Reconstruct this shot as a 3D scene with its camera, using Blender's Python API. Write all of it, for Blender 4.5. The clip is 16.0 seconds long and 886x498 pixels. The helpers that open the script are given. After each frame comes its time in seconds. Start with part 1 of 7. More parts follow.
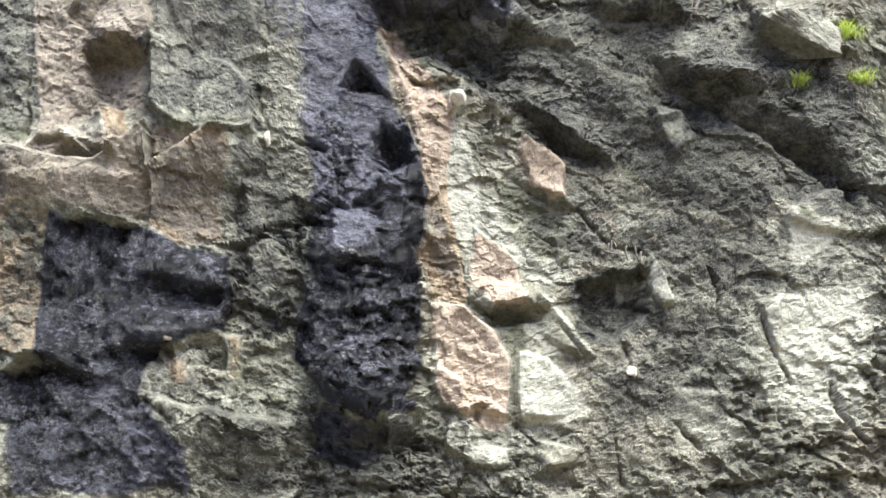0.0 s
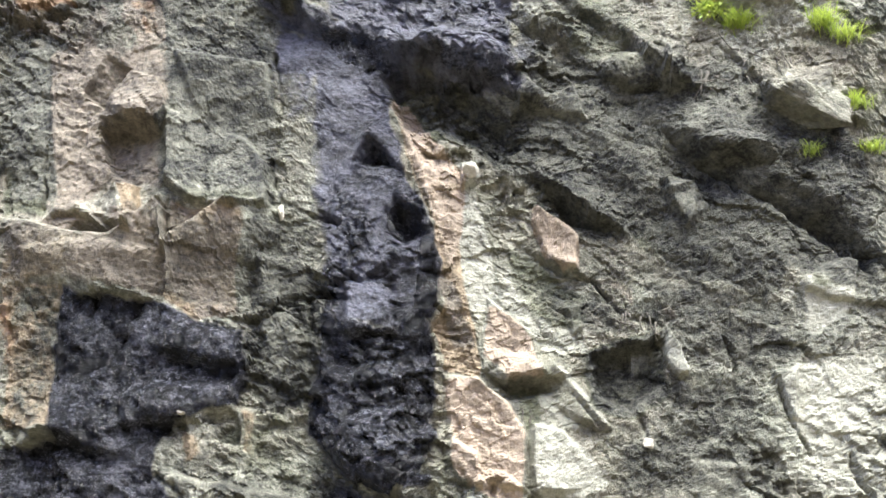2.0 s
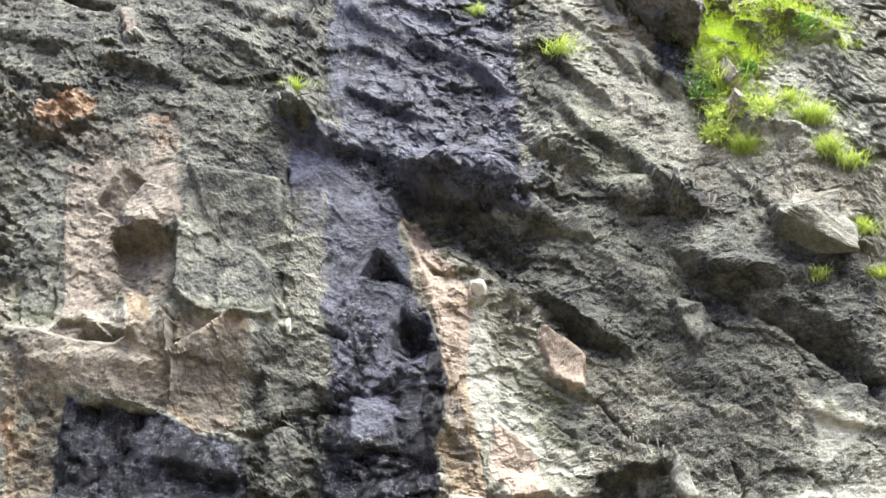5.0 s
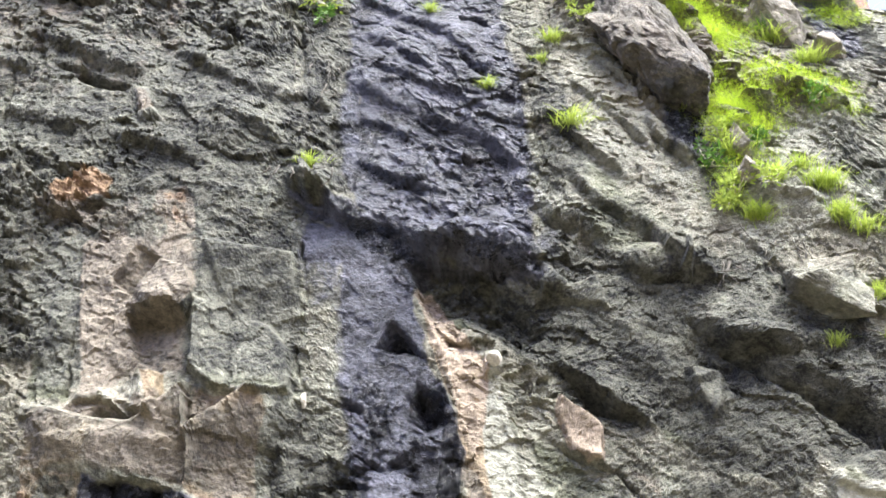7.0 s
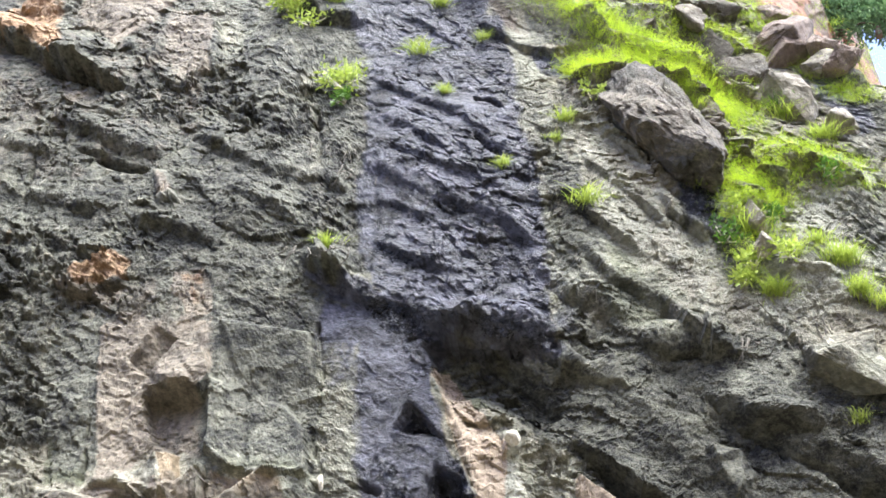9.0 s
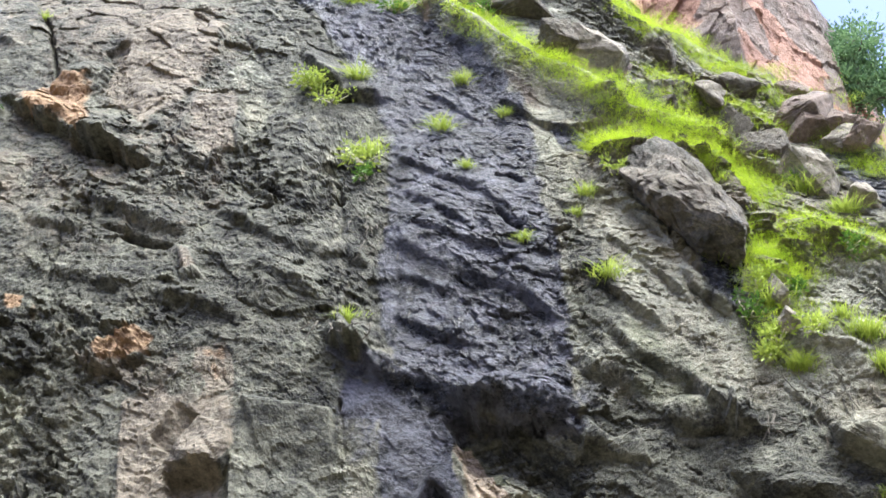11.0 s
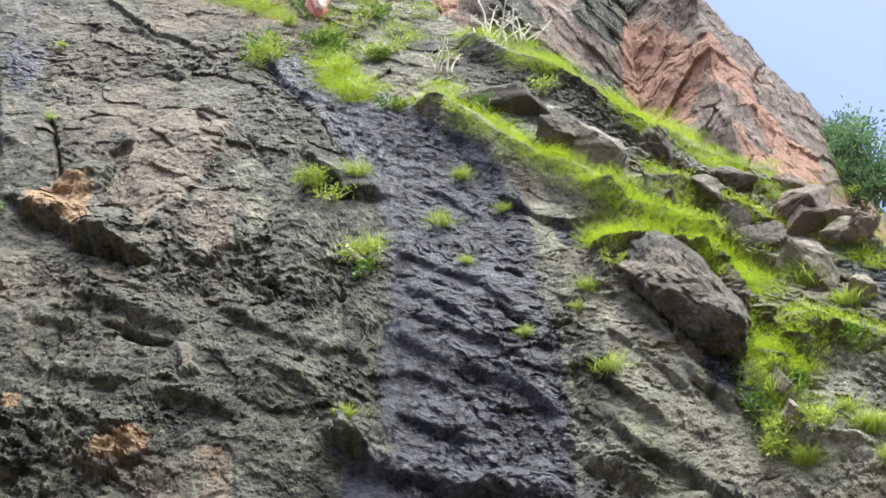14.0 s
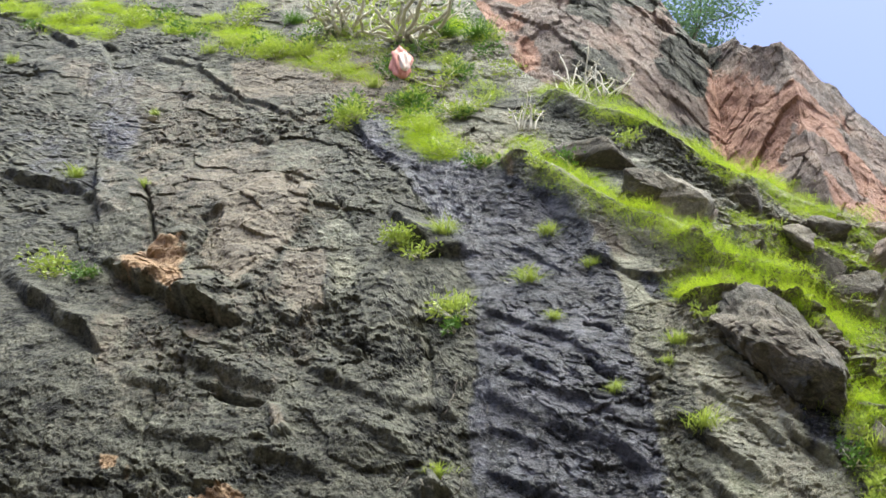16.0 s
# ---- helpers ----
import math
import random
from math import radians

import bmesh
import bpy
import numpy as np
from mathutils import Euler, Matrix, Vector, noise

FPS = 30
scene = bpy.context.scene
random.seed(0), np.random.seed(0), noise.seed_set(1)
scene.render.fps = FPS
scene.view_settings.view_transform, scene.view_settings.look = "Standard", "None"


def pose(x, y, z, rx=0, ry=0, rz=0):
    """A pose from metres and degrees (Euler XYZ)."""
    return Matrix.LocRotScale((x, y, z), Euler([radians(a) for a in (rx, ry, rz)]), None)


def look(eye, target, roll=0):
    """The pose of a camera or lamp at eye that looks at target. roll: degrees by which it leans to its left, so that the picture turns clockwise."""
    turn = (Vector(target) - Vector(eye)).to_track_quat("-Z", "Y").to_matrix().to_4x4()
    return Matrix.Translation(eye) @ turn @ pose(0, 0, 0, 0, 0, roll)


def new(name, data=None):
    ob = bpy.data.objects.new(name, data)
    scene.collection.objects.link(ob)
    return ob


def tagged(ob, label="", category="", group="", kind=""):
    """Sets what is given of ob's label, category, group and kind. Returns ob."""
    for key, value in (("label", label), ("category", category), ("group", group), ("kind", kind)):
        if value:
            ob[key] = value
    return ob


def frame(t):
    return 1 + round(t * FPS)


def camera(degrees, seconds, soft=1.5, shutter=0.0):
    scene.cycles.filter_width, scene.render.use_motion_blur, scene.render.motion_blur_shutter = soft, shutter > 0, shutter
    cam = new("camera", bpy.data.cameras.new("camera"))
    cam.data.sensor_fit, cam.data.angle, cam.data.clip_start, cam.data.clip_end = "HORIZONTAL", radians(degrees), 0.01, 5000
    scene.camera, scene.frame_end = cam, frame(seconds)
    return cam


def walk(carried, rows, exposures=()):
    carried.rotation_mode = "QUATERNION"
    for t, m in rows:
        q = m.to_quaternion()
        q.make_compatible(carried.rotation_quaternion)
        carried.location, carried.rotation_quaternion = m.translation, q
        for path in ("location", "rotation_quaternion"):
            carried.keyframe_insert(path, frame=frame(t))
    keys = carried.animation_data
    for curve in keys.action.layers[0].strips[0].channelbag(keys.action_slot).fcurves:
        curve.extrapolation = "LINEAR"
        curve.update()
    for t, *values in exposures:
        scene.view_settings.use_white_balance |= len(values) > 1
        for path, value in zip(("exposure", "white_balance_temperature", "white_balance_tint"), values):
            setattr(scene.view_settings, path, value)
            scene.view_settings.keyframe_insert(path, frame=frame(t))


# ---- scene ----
cam = camera(42.23, 16.0, soft=1.6)
EYE = (0.0, 0.0, 1.6)


def aim(yaw, pitch, roll):
    """A pose at the eye: yaw to the left of +y, pitch up, roll as in look(), in degrees."""
    a, b = radians(yaw), radians(pitch)
    way = Vector((-math.sin(a) * math.cos(b), math.cos(a) * math.cos(b), math.sin(b)))
    return look(EYE, Vector(EYE) + way * 10, roll)


walk(cam, [(t, aim(yaw, pitch, roll)) for t, yaw, pitch, roll in (
    (0, 0.01, 17.01, 0),
    (0.5, 0.02, 18.16, -0.39),
    (1, 0.5, 19.46, -0.25),
    (1.5, 1.17, 20.02, -0.18),
    (2, 0.71, 20.6, -0.23),
    (2.5, 0.97, 21.89, 0.13),
    (3, 1.29, 22.94, 0.03),
    (3.5, 1.43, 23.67, 0.8),
    (4, 1.17, 24.49, 1.12),
    (6.5, 1.19, 29.2, 1.07),
    (7, 2.03, 29.98, 0.61),
    (7.5, 2.59, 30.96, 0.85),
    (8, 3.49, 31.61, 1.42),
    (8.5, 3.04, 32.46, 1.19),
    (9, 3.04, 33.91, 0.6),
    (9.5, 3.61, 35.17, 0.72),
    (12, 4.81, 39.04, 1.37),
    (12.5, 5.29, 39.91, 1.14),
    (13, 4.97, 40.83, 1.21),
    (13.5, 4.81, 41.61, 1.12),
    (14, 4.59, 42.38, 0.98),
    (14.5, 4.71, 42.8, 1.36),
    (15, 6.43, 43.58, 2),
    (15.5, 9.18, 44.31, 3.09),
    (16, 10.75, 45.02, 4.1),
)], [(0, 3.02, 6600, 9), (8, 3.2, 6550, 11), (9.5, 2.96, 6500, 9), (12, 2.7, 6550, 8), (14, 2.38, 6800, 6), (16, 2.24, 6950, 4)])

# ---- light ----
SUN_UP, SUN_TURN = 66, 150
world = bpy.data.worlds.new("sky")
scene.world = world
world.use_nodes = True
wn = world.node_tree
sky = wn.nodes.new("ShaderNodeTexSky")
sky.sky_type, sky.sun_disc = "NISHITA", False
sky.sun_elevation, sky.sun_rotation = radians(SUN_UP), radians(SUN_TURN)
sky.air_density, sky.dust_density, sky.ozone_density = 1.0, 3.0, 7.0
haze = wn.nodes.new("ShaderNodeMix")
haze.data_type, haze.blend_type = "RGBA", "MULTIPLY"
haze.inputs[0].default_value, haze.inputs[7].default_value = 1.0, (1.16, 0.97, 1.05, 1)
wn.links.new(sky.outputs[0], haze.inputs[6])
wn.links.new(haze.outputs[2], wn.nodes["Background"].inputs["Color"])
wn.nodes["Background"].inputs["Strength"].default_value = 0.092
sun = new("sun", bpy.data.lights.new("sun", "SUN"))
sun.data.energy, sun.data.angle, sun.data.color = 2.1, radians(50), (0.93, 1.0, 0.91)
sun.matrix_world = look((0, 0, 40), (0.0 - math.sin(radians(SUN_TURN)) * math.cos(radians(SUN_UP)),
                                     0.0 - math.cos(radians(SUN_TURN)) * math.cos(radians(SUN_UP)), 40 - math.sin(radians(SUN_UP))))


# ---- materials ----
def material(name):
    m = bpy.data.materials.new(name)
    m.use_nodes = True
    return m, m.node_tree, m.node_tree.nodes["Principled BSDF"]


def put(nt, kind, links=(), **values):
    """A node; values by input name or property, links as (input, output socket)."""
    n = nt.nodes.new(kind)
    for key, value in values.items():
        if key in n.inputs:
            n.inputs[key].default_value = value
        else:
            setattr(n, key, value)
    for key, out in links:
        nt.links.new(out, n.inputs[key])
    return n


def grain(nt, where, scale, detail=6.0, rough=0.6, stretch=(1, 1, 1), turn=0.0):
    mp = put(nt, "ShaderNodeMapping", [("Vector", where)], Scale=stretch, Rotation=(0, turn, 0))
    return put(nt, "ShaderNodeTexNoise", [("Vector", mp.outputs[0])], Scale=scale, Detail=detail, Roughness=rough).outputs["Fac"]


def ramp(nt, fac, *stops):
    n = put(nt, "ShaderNodeValToRGB", [("Fac", fac)])
    e = n.color_ramp.elements
    while len(e) < len(stops):
        e.new(0.5)
    for k, (at, col) in zip(e, stops):
        k.position, k.color = at, (*col, 1)
    return n.outputs["Color"]


def blend(nt, fac, a, b):
    n = put(nt, "ShaderNodeMix", data_type="RGBA")
    nt.links.new(fac, n.inputs[0])
    nt.links.new(a, n.inputs[6])
    nt.links.new(b, n.inputs[7])
    return n.outputs[2]


def calc(nt, op, a, b=None, c=None):
    n = nt.nodes.new("ShaderNodeMath")
    n.operation = op
    for i, v in enumerate((a, b, c)):
        if v is None:
            continue
        if isinstance(v, (int, float)):
            n.inputs[i].default_value = v
        else:
            nt.links.new(v, n.inputs[i])
    return n.outputs[0]


def rock_material(name, tones, brown, green, stains=True, relief=1.0, rust=((0.12, 0.07, 0.038), (0.36, 0.235, 0.135))):
    m, nt, bsdf = material(name)
    at = put(nt, "ShaderNodeTexCoord").outputs["Object"]
    wide = grain(nt, at, 0.55, 5, 0.6)
    wide2 = grain(nt, at, 0.9, 4, 0.65, (1, 1, 0.45))
    mid = grain(nt, at, 3.2, 9, 0.72, (1, 1, 1.6), 0.5)
    small = grain(nt, at, 19.0, 7, 0.72)
    fine = grain(nt, at, 85.0, 3, 0.6)
    fibre = grain(nt, at, 9.0, 6, 0.7, (1, 1, 3.2), 0.62)
    mott = calc(nt, "MULTIPLY_ADD", mid, 0.34, calc(nt, "MULTIPLY_ADD", small, 0.32, calc(nt, "MULTIPLY_ADD", fibre, 0.16, calc(nt, "MULTIPLY", fine, 0.18))))
    cloud = grain(nt, at, 1.5, 4, 0.6, (1, 1, 1.3), 0.6)
    mott = calc(nt, "MULTIPLY_ADD", calc(nt, "SUBTRACT", cloud, 0.5), 0.22, mott)
    mott = calc(nt, "MULTIPLY_ADD", calc(nt, "SUBTRACT", mott, 0.5), 2.9, 0.49)
    col = ramp(nt, mott, (0.22, tones[0]), (0.5, tones[1]), (0.8, tones[2]))
    far = put(nt, "ShaderNodeMapRange", [("Value", wide)], **{"From Min": 0.42, "From Max": 0.64}).outputs[0]
    col = blend(nt, calc(nt, "MULTIPLY", far, 0.75), col, ramp(nt, mott, (0.25, [c * 0.45 for c in brown]), (0.75, brown)))
    far2 = put(nt, "ShaderNodeMapRange", [("Value", wide2)], **{"From Min": 0.46, "From Max": 0.7}).outputs[0]
    col = blend(nt, calc(nt, "MULTIPLY", far2, 0.65), col, ramp(nt, mott, (0.25, [c * 0.4 for c in green]), (0.75, green)))
    drip = grain(nt, at, 2.4, 5, 0.65, (1, 1, 0.16))
    drip = put(nt, "ShaderNodeMapRange", [("Value", drip)], **{"From Min": 0.52, "From Max": 0.72}).outputs[0]
    col = blend(nt, calc(nt, "MULTIPLY", drip, 0.55), col, ramp(nt, mott, (0.25, tones[0]), (0.8, [c * 1.1 for c in tones[1]])))
    spot = grain(nt, at, 33.0, 4, 0.7)
    spot = put(nt, "ShaderNodeMapRange", [("Value", calc(nt, "MULTIPLY_ADD", mid, 0.3, calc(nt, "MULTIPLY", spot, 0.7)))], **{"From Min": 0.59, "From Max": 0.66}).outputs[0]
    col = blend(nt, calc(nt, "MULTIPLY", spot, 0.45), col, ramp(nt, fine, (0.3, tones[2]), (0.7, [min(0.72, c * 1.35) for c in tones[2]])))
    rough = calc(nt, "MULTIPLY_ADD", mott, 0.2, 0.7)
    edge = grain(nt, at, 4.2, 10, 0.75, (1, 1, 0.7))
    edge2 = grain(nt, at, 1.1, 5, 0.6, (1, 1, 0.5))
    if stains:
        layers = (("stain_a", 1, (0.085, 0.064, 0.039), (0.315, 0.245, 0.16)), ("stain_a", 2, (0.125, 0.123, 0.095), (0.385, 0.379, 0.302)),
                  # the dark layer is both rock film and painted shade
                  ("stain_shade_b", 2, (0.034, 0.036, 0.022), (0.145, 0.148, 0.092)), ("stain_shade_b", 1, (0.006, 0.0063, 0.0045), (0.21, 0.207, 0.158)),
                  ("stain_c", 1, (0.042, 0.035, 0.026), (0.232, 0.196, 0.148)), ("stain_c", 2, (0.12, 0.092, 0.064), (0.43, 0.345, 0.255)), ("stain_shade_b", 0, *rust),
                  # slate and wet: the pale bluish ends paint sky glints into the colour
                  ("stain_c", 0, (0.013, 0.0132, 0.0162), (0.22, 0.222, 0.272)), ("stain_a", 0, (0.004, 0.0041, 0.0048), (0.18, 0.182, 0.212)))
        for key, channel, dark, light in layers:
            a = put(nt, "ShaderNodeAttribute", attribute_name=key)
            s = put(nt, "ShaderNodeSeparateColor", [("Color", a.outputs["Color"])]).outputs[channel]
            ragged = calc(nt, "MULTIPLY_ADD", calc(nt, "SUBTRACT", edge, 0.5), 1.0, calc(nt, "MULTIPLY_ADD", calc(nt, "SUBTRACT", edge2, 0.5), 0.45, s))
            cover = put(nt, "ShaderNodeMapRange", [("Value", ragged)], **{"From Min": 0.4, "From Max": 0.6}).outputs[0]
            low, top = {("stain_a", 0): (0.42, 0.95), ("stain_shade_b", 1): (0.33, 0.97), ("stain_c", 0): (0.33, 0.88)}.get((key, channel), (0.25, 0.8))
            col = blend(nt, cover, col, ramp(nt, mott, (low, dark), (top, light)))
            if (key, channel) in (("stain_c", 0), ("stain_a", 0)):
                sheen = cover if key == "stain_c" else calc(nt, "MAXIMUM", sheen, cover)
            if key == "stain_c" and channel == 0:
                rough = put(nt, "ShaderNodeMix", [("Factor", cover), ("A", rough), ("B", calc(nt, "MULTIPLY_ADD", mott, 0.25, 0.3))]).outputs["Result"]
            if channel == 0 and key == "stain_a":
                wet = calc(nt, "MULTIPLY_ADD", mott, 0.25, 0.12)
                nt.links.new(calc(nt, "MULTIPLY_ADD", cover, 0.15, 0.4), bsdf.inputs["Specular IOR Level"])
                rough = put(nt, "ShaderNodeMix", [("Factor", cover), ("A", rough), ("B", wet)]).outputs["Result"]
    nt.links.new(col, bsdf.inputs["Base Color"])
    nt.links.new(rough, bsdf.inputs["Roughness"])
    crumb = put(nt, "ShaderNodeMapping", [("Vector", at)], Scale=(1, 1, 1.7), Rotation=(0, 0.6, 0)).outputs[0]
    crumb = put(nt, "ShaderNodeVectorMath", [(0, crumb), (1, put(nt, "ShaderNodeTexNoise", [("Vector", at)], Scale=6.0, Detail=3.0).outputs["Color"])], operation="ADD").outputs[0]
    crumb = put(nt, "ShaderNodeTexVoronoi", [("Vector", crumb)], Scale=8.0, Detail=2.0, Roughness=0.6).outputs["Distance"]
    height = calc(nt, "MULTIPLY_ADD", mid, 0.5, calc(nt, "MULTIPLY_ADD", small, 0.5, calc(nt, "MULTIPLY_ADD", fine, 0.24, calc(nt, "MULTIPLY", crumb, -0.3))))
    if stains:
        strand = grain(nt, at, 17.0, 8, 0.75, (1, 1, 2.0), 0.5)
        height = calc(nt, "MULTIPLY_ADD", calc(nt, "MULTIPLY", sheen, strand), 1.3, height)
    bump = put(nt, "ShaderNodeBump", [("Height", height)], Strength=1.0, Distance=0.075 * relief)
    if stains:
        flat = put(nt, "ShaderNodeAttribute", attribute_name="calm").outputs["Fac"]
        nt.links.new(calc(nt, "MULTIPLY_ADD", calc(nt, "MULTIPLY", flat, calc(nt, "MULTIPLY_ADD", sheen, -0.8, 1.0)), -0.85, 1.0), bump.inputs["Strength"])
    nt.links.new(bump.outputs[0], bsdf.inputs["Normal"])
    return m


ROCK = rock_material("cliff rock", ((0.0145, 0.0148, 0.0115), (0.132, 0.131, 0.10), (0.39, 0.385, 0.31)), (0.26, 0.228, 0.165), (0.185, 0.20, 0.14))
RED_ROCK = rock_material("red rock", ((0.045, 0.036, 0.03), (0.17, 0.135, 0.115), (0.32, 0.265, 0.23)), (0.33, 0.225, 0.17), (0.16, 0.13, 0.10), True, 1.0, ((0.17, 0.085, 0.055), (0.47, 0.27, 0.19)))
DARK_STONE = rock_material("dark boulder", ((0.03, 0.028, 0.024), (0.15, 0.138, 0.112), (0.44, 0.40, 0.33)), (0.36, 0.29, 0.22), (0.16, 0.16, 0.115), False, 0.6)
BLACK_STONE = rock_material("black boulder", ((0.008, 0.0078, 0.0065), (0.062, 0.056, 0.045), (0.25, 0.22, 0.175)), (0.2, 0.155, 0.11), (0.07, 0.073, 0.05), False, 0.9)
PALE_STONE = rock_material("pale stone", ((0.25, 0.23, 0.18), (0.42, 0.39, 0.32), (0.6, 0.57, 0.5)), (0.42, 0.34, 0.25), (0.4, 0.4, 0.3), False, 0.3)


def leaf_material(name, dark, light, glow=0.35):
    m, nt, bsdf = material(name)
    geo = put(nt, "ShaderNodeNewGeometry")
    at = put(nt, "ShaderNodeTexCoord").outputs["Object"]
    patch = grain(nt, at, 1.7, 3, 0.6)
    mixed = calc(nt, "MULTIPLY_ADD", geo.outputs["Random Per Island"], 0.45, calc(nt, "MULTIPLY", patch, 0.6))
    col = ramp(nt, mixed, (0.2, dark), (0.75, light))
    nt.links.new(col, bsdf.inputs["Base Color"])
    bsdf.inputs["Roughness"].default_value = 0.55
    tr = put(nt, "ShaderNodeBsdfTranslucent", [("Color", col)])
    mix = put(nt, "ShaderNodeMixShader", Fac=glow)
    nt.links.new(bsdf.outputs[0], mix.inputs[1])
    nt.links.new(tr.outputs[0], mix.inputs[2])
    nt.links.new(mix.outputs[0], nt.nodes["Material Output"].inputs["Surface"])
    return m


GRASS = leaf_material("young grass", (0.13, 0.24, 0.014), (0.50, 0.62, 0.06))
FERN = leaf_material("pale fern", (0.16, 0.24, 0.035), (0.42, 0.50, 0.10))
DEEP_LEAF = leaf_material("deep green leaves", (0.03, 0.085, 0.012), (0.11, 0.22, 0.03))
TREE_LEAF = leaf_material("tree leaves", (0.05, 0.11, 0.055), (0.19, 0.31, 0.14))


def plain_material(name, dark, light, rough=0.8, scale=14.0):
    m, nt, bsdf = material(name)
    at = put(nt, "ShaderNodeTexCoord").outputs["Object"]
    n = grain(nt, at, scale, 6, 0.65)
    nt.links.new(ramp(nt, n, (0.3, dark), (0.7, light)), bsdf.inputs["Base Color"])
    bsdf.inputs["Roughness"].default_value = rough
    bump = put(nt, "ShaderNodeBump", [("Height", n)], Strength=0.5, Distance=0.02)
    nt.links.new(bump.outputs[0], bsdf.inputs["Normal"])
    return m


BARK = plain_material("pale bark", (0.32, 0.29, 0.22), (0.62, 0.58, 0.48))
DRY_STALK = plain_material("dry stalk", (0.36, 0.33, 0.27), (0.68, 0.64, 0.55))
ROOT = plain_material("root", (0.03, 0.026, 0.02), (0.12, 0.105, 0.08))
TRUNK = plain_material("brown bark", (0.06, 0.045, 0.03), (0.17, 0.13, 0.10))
CLOTH = plain_material("red cloth", (0.34, 0.09, 0.07), (0.58, 0.27, 0.22), 0.75)
CLOTH_PALE = plain_material("pale cloth", (0.55, 0.40, 0.33), (0.75, 0.62, 0.54), 0.75)
SOIL = plain_material("soil", (0.06, 0.052, 0.035), (0.15, 0.13, 0.09), 0.95, 2.5)


# ---- noise ----
def lattice(ix, iy, seed):
    h = (ix.astype(np.int64) * 374761393 + iy.astype(np.int64) * 668265263 + seed * 974634777) & 0x7FFFFFFF
    h = ((h ^ (h >> 13)) * 1274126177) & 0x7FFFFFFF
    return (((h ^ (h >> 16)) & 0xFFFFF) / 0xFFFFF).astype(np.float32)


def smooth(a, b, v):
    q = np.clip((v - a) / (b - a), 0, 1)
    return q * q * (3 - 2 * q)


def value_noise(x, y, seed):
    """Noise from -1 to 1 with features of size 1."""
    ix, iy = np.floor(x), np.floor(y)
    fx, fy = (x - ix).astype(np.float32), (y - iy).astype(np.float32)
    ix, iy = ix.astype(np.int64), iy.astype(np.int64)
    u, v = fx * fx * fx * (fx * (fx * 6 - 15) + 10), fy * fy * fy * (fy * (fy * 6 - 15) + 10)
    a, b, c, d = (lattice(ix + i, iy + j, seed) for i, j in ((0, 0), (1, 0), (0, 1), (1, 1)))
    return (a + (b - a) * u + (c - a) * v + (a - b - c + d) * u * v) * 2 - 1


def fbm(x, y, octaves, seed, gain=0.5):
    total, amp, norm = 0.0, 1.0, 0.0
    for k in range(octaves):
        c, s = math.cos(0.7 * k), math.sin(0.7 * k)
        total = total + amp * value_noise((x * c - y * s) * 2 ** k, (x * s + y * c) * 2 ** k, seed + 31 * k)
        norm += amp
        amp *= gain
    return total / norm


def facets(x, y, seed, tilt=1.0):
    """Broken rock: every cell of a jittered net is a tilted plane of its own height; features of size 1. Also the way to the nearest joint."""
    ix, iy = np.floor(x).astype(np.int64), np.floor(y).astype(np.int64)
    best, second = np.full(x.shape, 9.0, np.float32), np.full(x.shape, 9.0, np.float32)
    height = np.zeros(x.shape, np.float32)
    for i in (-1, 0, 1):
        for j in (-1, 0, 1):
            cx, cy = ix + i, iy + j
            dx = (x - cx - 0.1 - 0.8 * lattice(cx, cy, seed)).astype(np.float32)
            dy = (y - cy - 0.1 - 0.8 * lattice(cx, cy, seed + 1)).astype(np.float32)
            d = np.sqrt(dx * dx + dy * dy)
            h = lattice(cx, cy, seed + 2) * 2 - 1 + tilt * ((lattice(cx, cy, seed + 3) * 2 - 1) * dx + (lattice(cx, cy, seed + 4) * 2 - 1) * dy)
            near = d < best
            second = np.where(near, best, np.minimum(second, d))
            height = np.where(near, h, height)
            best = np.minimum(best, d)
    return height, second - best


# ---- the cliff's form: y over (x, z), pushed towards -y ----
def soft_ramp(v, w):
    return w * np.logaddexp(0, v / w)


def cliff_base(x, z):
    return 11 + 0.2 * soft_ramp(z - 9.5, 0.6) + 0.1 * soft_ramp(z - 15, 0.8) + 0.3 * smooth(0.5, 4.5, x) * soft_ramp(z - 9, 0.8)


RIM = [(-19, 39.02), (-13, 34.02), (-8.7, 30.02), (-6.7, 29.92), (-5.08, 29.95), (-2.98, 27.56), (-1.88, 23.16), (-1.31, 20.85), (-0.4, 18.83), (0.59, 17.7), (2.64, 18), (4.29, 18.08), (4.84, 15.71), (5.57, 13.19), (14, 10.69)]
xs = np.concatenate([np.arange(-18.5, -8.4, 0.07), np.arange(-8.4, 6.4, 0.020), np.arange(6.6, 14, 0.08)])
s = np.linspace(0, 1, 930) ** 1.15
rim = np.interp(xs, [p[0] for p in RIM], [p[1] for p in RIM]) + 0.22 * fbm(xs * 1.3, xs * 0, 4, 5)
X = np.repeat(xs[None, :], len(s), 0)
Z = -0.4 + s[:, None] * (rim[None, :] + 0.4)
FORM = np.zeros_like(X)
STAIN_SHADE = {k: np.zeros_like(X) for k in ("wet", "ochre", "pale", "rust", "dark", "moss", "slate", "tan", "rose")}
CALM = np.zeros_like(X)
WX = X + 0.06 * fbm(X * 1.9, Z * 1.9, 4, 71, 0.6)
WZ = Z + 0.06 * fbm(X * 1.9, Z * 1.9, 4, 93, 0.6)


SX = X + 0.09 * fbm(X * 2.6, Z * 1.3, 5, 171, 0.55)
SZ = Z + 0.10 * fbm(X * 2.6, Z * 1.5, 5, 193, 0.55)


